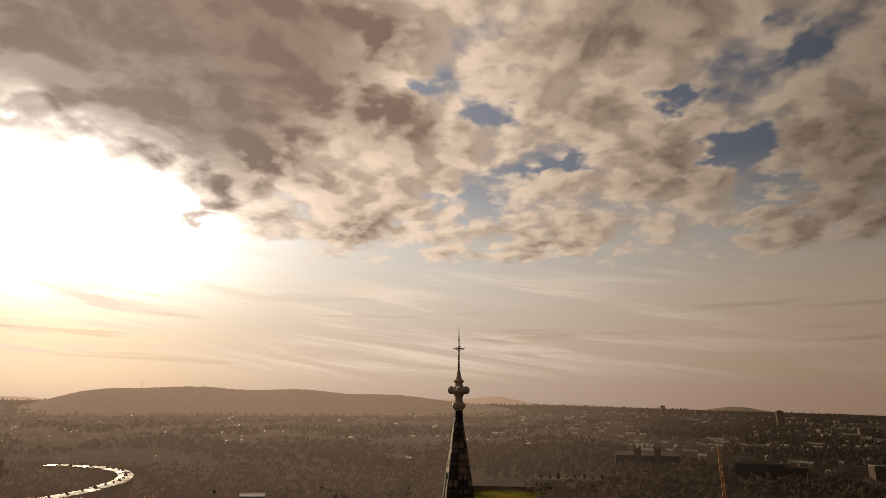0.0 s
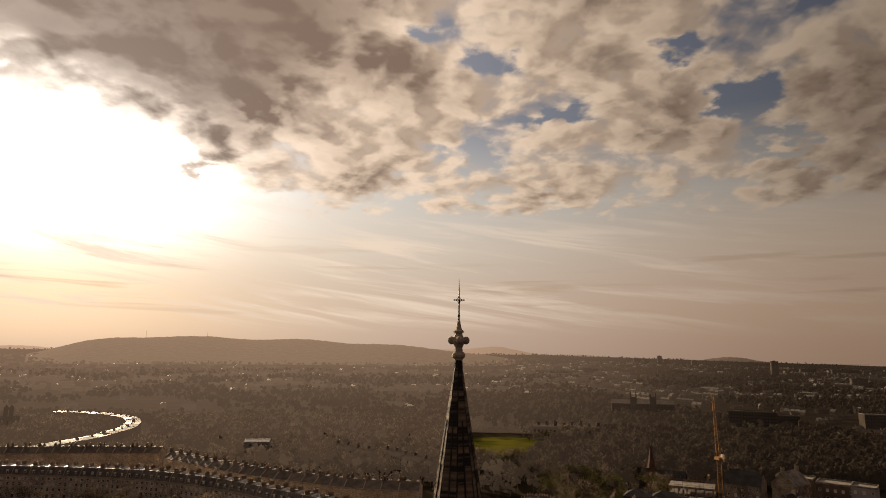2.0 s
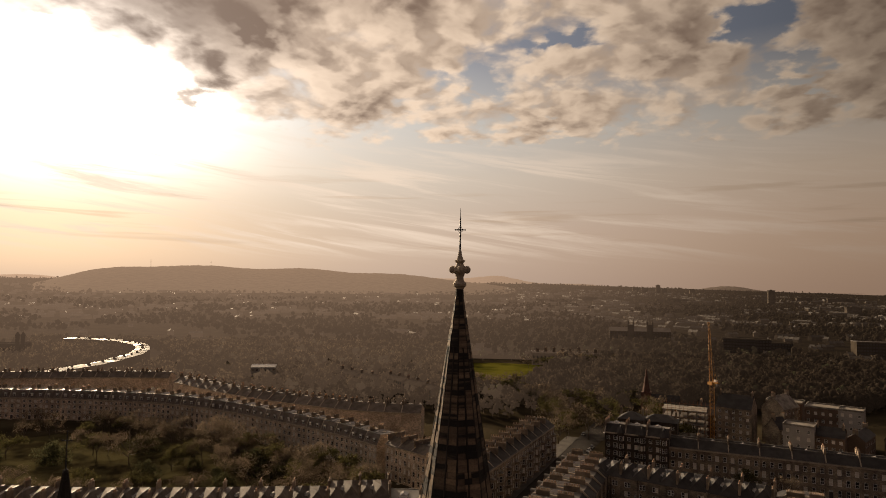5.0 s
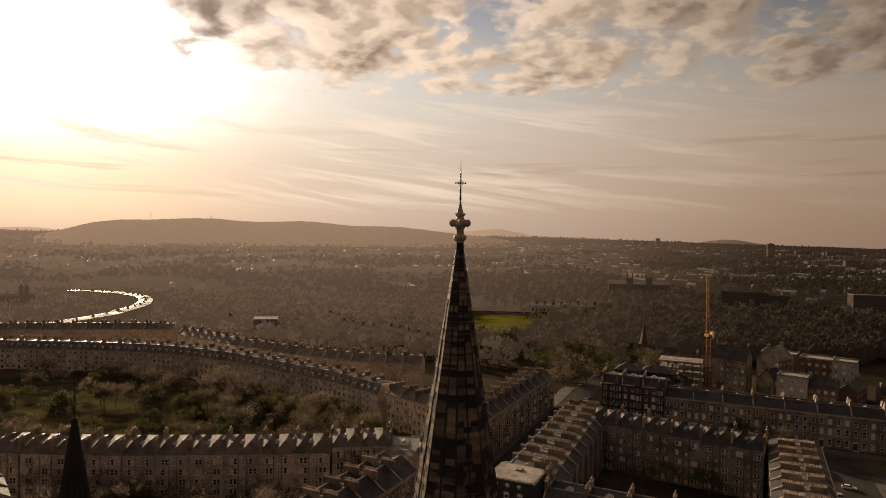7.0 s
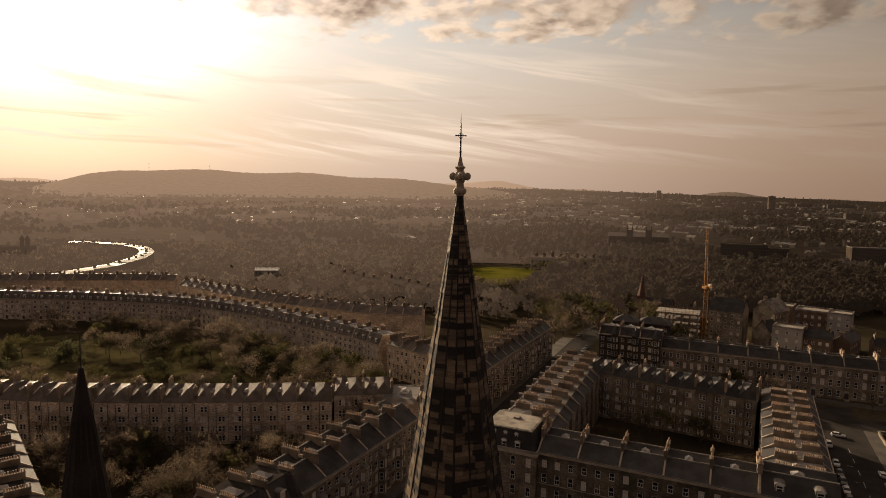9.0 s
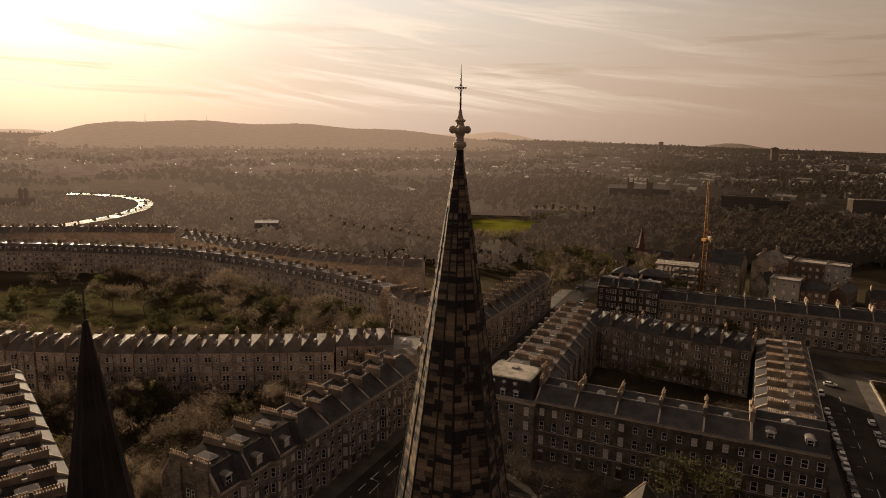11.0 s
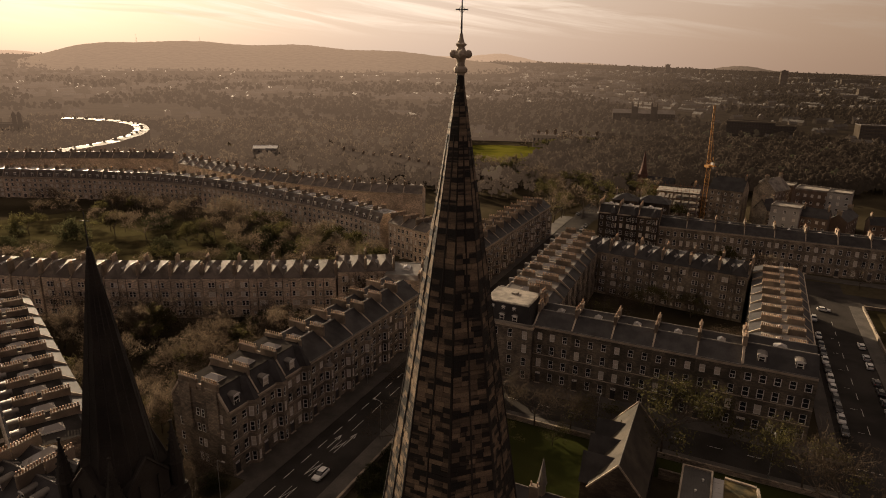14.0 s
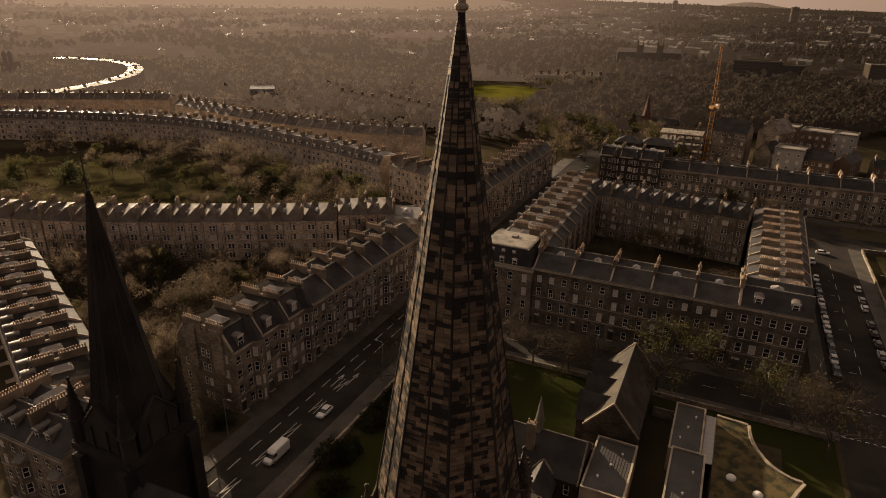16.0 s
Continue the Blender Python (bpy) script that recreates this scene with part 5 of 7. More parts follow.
def wood(name, n, region, label, mat, hmin, hmax, seed, clumps=6, twigs=20, size=0.75, patch=None):
    """Trees beyond counting: trunks, crowns of uneven clumps with gaps between them and twigs standing out, in one mesh.
    patch: a share of the land that they fill, in broad irregular belts."""
    rnd, gen = random.Random(seed), np.random.default_rng(seed)
    verts, faces, soft = [], [], []
    count = 0
    for _ in range(n):
        x, y = region(rnd)
        if clearing(x, y) or (patch and noise.fractal(Vector((x / 330, y / 330, 5.0)), 1.0, 2.0, 3) < patch):
            continue
        z = land(x, y) - 0.3
        h = rnd.uniform(hmin, hmax)
        r = h * rnd.uniform(0.26, 0.40)
        verts.append(np.array(((x - 0.14, y, z), (x + 0.14, y, z), (x, y, z + h * 0.6))))
        faces.append((count, count + 1, count + 2))
        count += 3
        for _ in range(clumps):
            a, k = rnd.uniform(0, 6.28), r * rnd.random() ** 0.6
            up = rnd.uniform(0.42, 0.86)
            c = np.array((x + k * math.cos(a), y + k * math.sin(a), z + h * (up - 0.25 * (k / r) ** 2)))
            lr = r * rnd.uniform(0.30, 0.52) * (1.5 if clumps < 4 else 1.0)
            body = LUMP_V * gen.uniform(0.65, 1.3, (len(LUMP_V), 1)) * (lr, lr, lr * rnd.uniform(0.8, 1.3)) + c
            verts.append(body)
            faces += [tuple(q) for q in LUMP_F + count]
            count += len(LUMP_V)
        for _ in range(twigs):
            u = Vector((rnd.gauss(0, 1), rnd.gauss(0, 1), abs(rnd.gauss(0.3, 1)))).normalized()
            c = Vector((x, y, z + h * 0.56)) + Vector((u.x * r, u.y * r, u.z * h * 0.40)) * rnd.uniform(0.75, 1.15)
            d = (u + 0.5 * Vector((rnd.gauss(0, 1), rnd.gauss(0, 1), rnd.gauss(0, 1)))).normalized()
            v = d.orthogonal().normalized()
            a = size * rnd.uniform(0.6, 1.4) * (h / 14)
            b = a * rnd.uniform(0.12, 0.3)
            verts.append(np.array((c - d * a, c + v * b, c + d * a, c - v * b)))
            faces.append((count, count + 1, count + 2, count + 3))
            count += 4
    me = bpy.data.meshes.new(name)
    me.from_pydata(np.concatenate(verts).tolist(), [], faces)
    me.polygons.foreach_set("use_smooth", [True] * len(me.polygons))
    me.materials.append(mat)
    return tagged(new(name, me), label, "trees", kind="stuff")


def sector(d0, d1, a0, a1, power=1.0):
    def f(rnd):
        d = d0 + (d1 - d0) * rnd.random() ** power
        a = radians(rnd.uniform(a0, a1))
        return d * math.sin(a), d * math.cos(a)
    return f


# emission in these tree materials imitates the haze before them
FAR_TWIGS = distance("haze-glowing far bare trees", (0.052, 0.042, 0.031), HAZE_GLOW, 0.0155, island=0.2, through_light=0.5)
VALLEY_TWIGS = distance("haze-glowing bare valley trees", (0.052, 0.042, 0.033), HAZE_GLOW, 0.012, island=0.25, through_light=0.5)
FAR_GREEN = distance("haze-glowing far evergreens", (0.03, 0.034, 0.018), HAZE_GLOW, 0.022, island=0.3)
PARK_TWIGS = distance("haze-glowing parkland bare trees", (0.062, 0.049, 0.034), HAZE_GLOW, 0.0165, island=0.2, through_light=0.5)
DISTANT_TWIGS = distance("haze-glowing distant bare trees", (0.050, 0.040, 0.030), HAZE_GLOW, 0.0205, island=0.2, through_light=0.5)
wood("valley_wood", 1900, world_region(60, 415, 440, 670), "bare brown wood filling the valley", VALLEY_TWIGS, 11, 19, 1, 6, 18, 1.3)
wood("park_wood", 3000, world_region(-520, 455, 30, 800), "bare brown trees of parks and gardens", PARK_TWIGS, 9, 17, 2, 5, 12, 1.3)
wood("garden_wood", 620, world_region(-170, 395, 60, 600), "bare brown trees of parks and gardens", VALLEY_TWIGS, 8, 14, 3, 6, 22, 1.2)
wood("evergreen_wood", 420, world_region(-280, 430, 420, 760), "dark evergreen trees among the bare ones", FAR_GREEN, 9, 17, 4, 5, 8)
wood("far_wood", 8500, sector(700, 2300, -42, 42, 1.0), "haze-glowing distant bare trees between the houses", FAR_TWIGS, 8, 16, 5, 3, 3, 1.5, -0.10)
wood("distant_wood", 7500, sector(2000, 4300, -42, 42, 1.0), "haze-glowing distant bare trees between the houses", DISTANT_TWIGS, 9, 17, 6, 3, 0, 2.2, -0.12)


# ---------------------------------------------------------------- the far town
def far_town(name, n, region, label, seed, wmin=7, wmax=12, avoid=(), mats_=None):
    """Rows of gabled houses beyond counting."""
    rnd = random.Random(seed)
    verts, faces, mats = [], [], []
    for _ in range(n):
        x, y = region(rnd)
        if any(a <= x <= c and b <= y <= d for a, b, c, d in avoid):
            continue
        if noise.fractal(Vector((x / 330, y / 330, 5.0)), 1.0, 2.0, 3) > 0.12:
            continue
        z = land(x, y) - 0.5
        turn = rnd.choice((0.43, 0.43 + math.pi / 2, -0.25, 1.2)) + rnd.gauss(0, 0.08)
        run = rnd.choice((1, 1, 2, 2, 3, 4))
        w, d, h = rnd.uniform(wmin, wmax), rnd.uniform(7, 9), rnd.uniform(4.5, 7.5)
        rd = h + rnd.uniform(2.2, 4)
        ct, st = math.cos(turn), math.sin(turn)
        for i in range(run):
            ox, oy = x + ct * w * 1.05 * i, y + st * w * 1.05 * i
            pts = [(-w / 2, -d / 2, 0), (w / 2, -d / 2, 0), (w / 2, d / 2, 0), (-w / 2, d / 2, 0), (-w / 2, -d / 2, h), (w / 2, -d / 2, h), (w / 2, d / 2, h), (-w / 2, d / 2, h),
                   (-w / 2, 0, rd), (w / 2, 0, rd), (-w / 2 - 0.0, -0.9, rd + 1.3), (-w / 2, 0.9, rd + 1.3), (-w / 2 + 0.9, 0.9, rd + 1.3), (-w / 2 + 0.9, -0.9, rd + 1.3),
                   (-w / 2, -0.9, rd - 1.2), (-w / 2, 0.9, rd - 1.2), (-w / 2 + 0.9, 0.9, rd - 1.2), (-w / 2 + 0.9, -0.9, rd - 1.2)]
            k = len(verts)
            verts += [(ox + ct * a - st * b, oy + st * a + ct * b, z + c) for a, b, c in pts]
            for f, m in (((0, 1, 5, 4), 0), ((2, 3, 7, 6), 0), ((1, 2, 6, 9, 5), 0), ((3, 0, 4, 8, 7), 0), ((4, 5, 9, 8), 1), ((6, 7, 8, 9), 1),
                         ((10, 13, 12, 11), 0), ((14, 17, 13, 10), 0), ((15, 14, 10, 11), 0), ((16, 15, 11, 12), 0), ((17, 16, 12, 13), 0)):
                faces.append(tuple(k + i2 for i2 in f))
                mats.append(m)
    me = bpy.data.meshes.new(name)
    me.from_pydata(verts, [], faces)
    for m in mats_ or (FAR_WALL, FAR_ROOF):
        me.materials.append(m)
    me.polygons.foreach_set("material_index", mats)
    return tagged(new(name, me), label, "houses", kind="stuff")


# walls and roofs of the far town emit a little, as painted haze
FAR_WALL = distance("far house walls with haze glow", (0.06, 0.05, 0.04), HAZE_GLOW, 0.022, island=0.3)
FAR_ROOF = distance("far slate roofs with haze glow", (0.06, 0.055, 0.05), HAZE_GLOW, 0.020, rough=0.88, island=0.3)
DISTANT_WALL = distance("distant house walls with haze glow", (0.06, 0.05, 0.04), HAZE_GLOW, 0.022, island=0.3)
DISTANT_ROOF = distance("distant slate roofs with haze glow", (0.06, 0.055, 0.05), HAZE_GLOW, 0.022, rough=0.85, island=0.3)
def spread(d0, d1, sunward):
    """Few houses in the wooded land towards the sun, rows of them on the other side."""
    a, b = sector(d0, d1, -42, -7), sector(d0, d1, -7, 42)
    return lambda rnd: a(rnd) if rnd.random() < sunward else b(rnd)


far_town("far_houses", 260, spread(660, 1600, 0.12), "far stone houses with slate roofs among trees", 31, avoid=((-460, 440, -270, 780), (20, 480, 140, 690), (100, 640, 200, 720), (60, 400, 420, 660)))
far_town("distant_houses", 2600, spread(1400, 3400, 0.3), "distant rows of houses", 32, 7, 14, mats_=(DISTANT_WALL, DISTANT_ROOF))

# ---------------------------------------------------------------- single buildings
BRICK = surface("brown brick", (0.15, 0.105, 0.075), 0.85, 0.35, 0.6, 8.0)
RENDER_WHITE = surface("white render", (0.36, 0.335, 0.30), 0.8, 0.25, 0.5, 6.0)
REDSTONE = surface("red sandstone", (0.12, 0.06, 0.042), 0.85, 0.4, 0.6, 8.0)
CONCRETE = surface("grey concrete", (0.24, 0.21, 0.18), 0.8, 0.3, 0.4, 5.0)
BRONZE = surface("dark metal cladding", (0.07, 0.06, 0.055), 0.5, 0.3, 0.4, 5.0, metal=0.3)
SHINY = surface("sunlit lead roofs", (0.11, 0.098, 0.083), 0.75, 0.5, 0.25, 1.5, spec=0.3, metal=0.0, bump=0.5)


FAR_PANES = {}


def far_pane(w, h):
    """A plain dark light with a middle rail, for buildings far off."""
    key = (round(w, 2), round(h, 2))
    if key not in FAR_PANES:
        bm = bmesh.new()
        poly(bm, ((-w / 2, 0, 0), (w / 2, 0, 0), (w / 2, 0, h), (-w / 2, 0, h)))
        box(bm, -w / 2, -0.05, h * 0.47, w / 2, -0.004, h * 0.53)
        FAR_PANES[key] = mesh_of("window", bm, BRONZE)
    return FAR_PANES[key]


def building(name, label, x, y, rz, w, d, h, floors, bays, wall, roof="flat", roof_mat=None, ridge=3.0, category="building", z=0.0, parapet=0.7, win=(1.3, 1.6), group=""):
    """A free-standing building with windows on its two long sides; local -y is its front."""
    b = thing(name, pose(x, y, z, 0, 0, rz), label, category, group)
    bm = bmesh.new()
    step = (h - 0.6) / floors
    holes = [((i + 0.5) * w / bays - win[0] / 2, 0.8 + f * step, (i + 0.5) * w / bays + win[0] / 2, 0.8 + f * step + min(win[1], step * 0.7)) for f in range(floors) for i in range(bays)]
    pierced(bm, w, 0, h, holes, 0.2, -d / 2, False, -w / 2)
    pierced(bm, w, 0, h, [], 0.2, d / 2, True, -w / 2)
    for sx in (-1, 1):
        q = [(sx * w / 2, -d / 2, 0), (sx * w / 2, d / 2, 0), (sx * w / 2, d / 2, h), (sx * w / 2, -d / 2, h)]
        if roof == "gable":
            q.insert(3, (sx * w / 2, 0, h + ridge))
        poly(bm, q if sx > 0 else q[::-1])
    part("wall", bm, wall, b)
    for a, z0, c, z1 in holes:
        if math.hypot(x, y) > 450:
            part("window", far_pane(c - a, z1 - z0), None, b, at_=pose((a + c) / 2 - w / 2, -d / 2 + 0.15, z0))
            continue
        window(b, (a + c) / 2 - w / 2, -d / 2 + 0.18, z0, c - a, z1 - z0)
    bm = bmesh.new()
    if roof == "gable":
        for s in (-1, 1):
            q = [(-w / 2 - 0.2, s * (d / 2 + 0.4), h - 0.25), (w / 2 + 0.2, s * (d / 2 + 0.4), h - 0.25), (w / 2 + 0.2, 0, h + ridge + 0.12), (-w / 2 - 0.2, 0, h + ridge + 0.12)]
            poly(bm, q if s < 0 else q[::-1])
        box(bm, -w / 2 - 0.2, -0.15, h + ridge + 0.05, w / 2 + 0.2, 0.15, h + ridge + 0.22)
    elif roof == "hip":
        k = min(w, d) * 0.45
        a = [(-w / 2 - 0.3, -d / 2 - 0.3, h), (w / 2 + 0.3, -d / 2 - 0.3, h), (w / 2 + 0.3, d / 2 + 0.3, h), (-w / 2 - 0.3, d / 2 + 0.3, h)]
        p, q = ((-w / 2 + k, 0, h + ridge), (w / 2 - k, 0, h + ridge)) if w >= d else ((0, -d / 2 + k, h + ridge), (0, d / 2 - k, h + ridge))
        if w >= d:
            fs = ((a[0], a[1], q, p), (a[1], a[2], q), (a[2], a[3], p, q), (a[3], a[0], p))
        else:
            fs = ((a[0], a[1], p), (a[1], a[2], q, p), (a[2], a[3], q), (a[3], a[0], p, q))
        for f in fs:
            poly(bm, f)
    else:
        box(bm, -w / 2, -d / 2, h - 0.3, w / 2, d / 2, h)
        for x0, y0, x1, y1 in ((-w / 2 - 0.1, -d / 2 - 0.1, w / 2 + 0.1, -d / 2 + 0.25), (-w / 2 - 0.1, d / 2 - 0.25, w / 2 + 0.1, d / 2 + 0.1),
                               (-w / 2 - 0.1, -d / 2 + 0.25, -w / 2 + 0.25, d / 2 - 0.25), (w / 2 - 0.25, -d / 2 + 0.25, w / 2 + 0.1, d / 2 - 0.25)):
            box(bm, x0, y0, h, x1, y1, h + parapet)
    part("roof", bm, roof_mat or SLATE, b)
    return b


# building materials whose faint emission takes the place of haze
FAR_STONE = distance("far stone with haze glow", (0.05, 0.042, 0.033), HAZE_GLOW, 0.015)
FAR_DARK = distance("far dark cladding with haze glow", (0.04, 0.034, 0.03), HAZE_GLOW, 0.012)
FAR_LEAD = distance("far roofs with haze glow", (0.08, 0.07, 0.06), HAZE_GLOW, 0.022, rough=0.6)
NEAR = TO_NEAR
p = at(-49.7, 155.2)
pav = building("corner_house", "tall stone corner house with slate mansard and pale flat roof", p.x, p.y, NEAR, 16.4, 15, 16.0, 4, 4, SANDSTONE, "flat", FELT, category="house", win=(1.3, 2.4))
bm = bmesh.new()
for a in range(4):
    w, d = (16.4, 15) if a % 2 == 0 else (15, 16.4)
    q = [(-w / 2 + 0.3, -d / 2 + 0.3, 16.1), (w / 2 - 0.3, -d / 2 + 0.3, 16.1), (w / 2 - 2.0, -d / 2 + 2.0, 21.0), (-w / 2 + 2.0, -d / 2 + 2.0, 21.0)]
    m = Matrix.Rotation(a * math.pi / 2, 4, "Z")
    poly(bm, [m @ Vector(v) for v in q])
part("mansard", bm, SLATE, pav, "steep slate mansard")
bm = bmesh.new()
box(bm, -6.4, -5.7, 20.9, 6.4, 5.7, 21.15)
box(bm, -6.0, -5.3, 21.15, 6.0, 5.3, 21.25)
box(bm, -0.8, 1.0, 21.25, 0.8, 2.6, 21.7)
part("flat_roof", bm, FELT, pav, "pale flat roof")
bm = bmesh.new()
box(bm, -8.4, -7.8, 15.5, 8.4, -7.6, 16.1)
box(bm, 8.3, -7.6, 15.5, 8.5, 7.5, 16.1)
part("cornice", bm, DRESSED, pav)
for i in range(3):
    dormer(pav, -4.2 + 3.6 * i, -7.0, 16.2, 1.5, 2.0, 1.8)
    dormer(pav, -3.6 + 3.0 * i, -6.1, 18.8, 1.0, 1.2, 1.2)
chimney(pav, 7.6, 3.5, 16.0, 22.6, 3.4, 7)
chimney(pav, 4.0, 7.0, 16.0, 22.4, 3.0, 6, "x")

# flats and unfinished frame beyond the far terrace
GRIDTURN = -math.degrees(TURN)
for nm, lb, x, y, dz, w, d, h, fl, by, wl, rf, rm, rd in (
        ("stone_flats", "stone flats with gabled slate roofs", 157, 336, -13, 17, 14, 20, 6, 5, SANDSTONE, "gable", SLATE, 6),
        ("stone_flats", "stone flats with gabled slate roofs", 184, 343, 60, 16, 12, 19, 5, 4, SANDSTONE, "gable", FELT, 6),
        ("stone_flats", "brown flats with flat roofs", 205, 338, -13, 17, 14, 20, 5, 5, BRICK, "flat", FELT, 0),
        ("stone_flats", "brown flats with flat roofs", 196, 360, -13, 18, 12, 19, 5, 5, BRICK, "flat", FELT, 0),
        ("white_flats", "white rendered flats with flat roof", 213, 328, -13, 11, 12, 20.5, 6, 3, RENDER_WHITE, "flat", FELT, 0),
        ("white_flats", "white rendered block of flats with shallow roof", 173, 305, -13, 13, 12, 17.5, 5, 3, RENDER_WHITE, "flat", FELT, 0),
        ("brick_flats", "brown brick flats beside the white block", 184, 299, -13, 12, 10, 14, 4, 4, BRICK, "gable", SLATE, 3.5),
        ("stone_villa", "small gabled stone house", 172, 323, 50, 9, 8, 12, 4, 2, SANDSTONE, "gable", SLATE, 5),
        ("stone_villa", "small gabled stone house", 150, 352, -20, 12, 9, 13, 4, 3, SOOTED, "gable", SLATE, 5),
        ("stone_villa", "stone tenement with many chimneys", 112, 322, 0, 16, 11, 15, 4, 4, SOOTED, "hip", SLATE, 3),
        ("stone_villa", "stone tenement with many chimneys", 96, 318, 0, 12, 11, 17, 5, 3, SOOTED, "hip", SLATE, 3),
        ("row_house", "row of small houses with sunlit gables", 202, 305, 70, 22, 8, 12, 3, 6, BRICK, "gable", SLATE, 3),
        ("row_house", "low brick houses below the wood", 222, 300, 5, 18, 9, 10, 3, 5, BRICK, "gable", SLATE, 3)):
    b = building(nm, lb, x, y, GRIDTURN + dz, w, d, h, fl, by, wl, rf, rm, rd, "flats" if "flats" in nm else "house", group="buildings below the valley wood")
    if rf != "flat":
        chimney(b, -w / 2 + 0.8, 0, h + rd - 1.5, h + rd + 1.5, 2.2, 4, single=False)
        chimney(b, w / 2 - 0.8, 0, h + rd - 1.5, h + rd + 1.5, 2.2, 4, single=False)

site = thing("building_site", pose(131, 340, 0, 0, 0, GRIDTURN), "half-built block of bare slabs inside rusty scaffolding", "building")
for f in range(5):
    bm = bmesh.new()
    box(bm, -11, -7, 3.6 * f + 3.2, 11, 7, 3.6 * f + 3.5)
    part("slab", bm, CONCRETE if f < 4 else FELT, site)
for i in range(6):
    for j in range(3):
        bm = bmesh.new()
        box(bm, -10.6 + i * 4.1, -6.6 + j * 6.2, 0, -10.1 + i * 4.1, -6.1 + j * 6.2, 17.6)
        part("column", bm, CONCRETE, site)
RUST = surface("rusty scaffold tubes", (0.20, 0.085, 0.04), 0.7, 0.4, 2.0, 9.0)
for i in range(13):
    for yy in (-8.2, 8.2):
        bm = bmesh.new()
        tube(bm, (-12 + 2 * i, yy, 0), (-12 + 2 * i, yy, 20.5), 0.07, 0.07, 4)
        part("scaffold_pole", bm, RUST, site)
for f in range(9):
    for yy in (-8.2, 8.2):
        bm = bmesh.new()
        tube(bm, (-12.4, yy, 2 + 2.1 * f), (12.4, yy, 2 + 2.1 * f), 0.06, 0.06, 4)
        part("scaffold_rail", bm, RUST, site)

church = thing("red_church", pose(132.7, 409, 0, 0, 0, GRIDTURN), "red sandstone church with a slender spire", "church")
bm = bmesh.new()
box(bm, -3, -3, 0, 3, 3, 15)
part("tower", bm, REDSTONE, church)
part("spire", lathe(bmesh.new(), [(2.9, 15), (2.0, 18.5), (0.15, 30)], 8, 0.39), REDSTONE, church)
bm = bmesh.new()
box(bm, 3.003, -5, 0, 20, 5, 9)
for s in (-1, 1):
    q = [(3, s * 5.4, 8.8), (20.3, s * 5.4, 8.8), (20.3, 0, 14), (3, 0, 14)]
    poly(bm, q if s < 0 else q[::-1], 1)
part("nave", bm, (REDSTONE, SLATE), church)

# tower crane with raised jib
crane = thing("tower_crane", pose(141.5, 330, 0, 0, 0, 20), "yellow tower crane with its jib raised almost upright", "crane")


def lattice(bm, p, q, w0, w1, n):
    p, q = Vector(p), Vector(q)
    ax = (q - p).normalized()
    u = ax.orthogonal().normalized()
    v = ax.cross(u)
    corner = lambda k, i: p.lerp(q, k) + (w0 + (w1 - w0) * k) / 2 * ((u if i in (0, 3) else -u) + (v if i in (0, 1) else -v))
    for i in range(4):
        tube(bm, corner(0, i), corner(1, i), 0.13, 0.13, 4)
        for s in range(n):
            a, b = s / n, (s + 1) / n
            tube(bm, corner(a, i), corner(b, (i + 1) % 4), 0.06, 0.06, 3)
            tube(bm, corner(b, i), corner(b, (i + 1) % 4), 0.06, 0.06, 3)
    return bm


part("mast", lattice(bmesh.new(), (0, 0, 0), (0, 0, 32), 2.0, 2.0, 16), YELLOW, crane)
part("jib", lattice(bmesh.new(), (0, 0.6, 33.6), (3.0, 5.0, 64), 1.5, 0.8, 18), YELLOW, crane)
bm = bmesh.new()
box(bm, -1.6, -1.6, 32, 1.6, 1.6, 33.4)
box(bm, -0.8, -4.4, 33.0, 0.8, -1.6, 33.5)
part("turntable", bm, YELLOW, crane)
bm = bmesh.new()
box(bm, -1.0, -4.6, 31.8, 1.0, -3.4, 32.99)
part("counterweight", bm, CONCRETE, crane)
bm = bmesh.new()
box(bm, 1.65, -0.8, 32.2, 3.0, 0.9, 34.4)
part("cab", bm, (WHITE,), crane)
bm = bmesh.new()
tube(bm, (0, -4.0, 33.5), (0, -2.2, 38), 0.1, 0.1, 4)
tube(bm, (0, -0.8, 33.4), (0, -2.2, 38), 0.1, 0.1, 4)
tube(bm, (0, -2.2, 38), (2.6, 4.4, 60), 0.04, 0.04, 3)
part("a_frame", bm, YELLOW, crane)

# crescent with sunlit roofs, far off to the side of the sun
ring = thing("far_crescent", None, "large curved terrace with gleaming lead roofs", "building")
N = 22
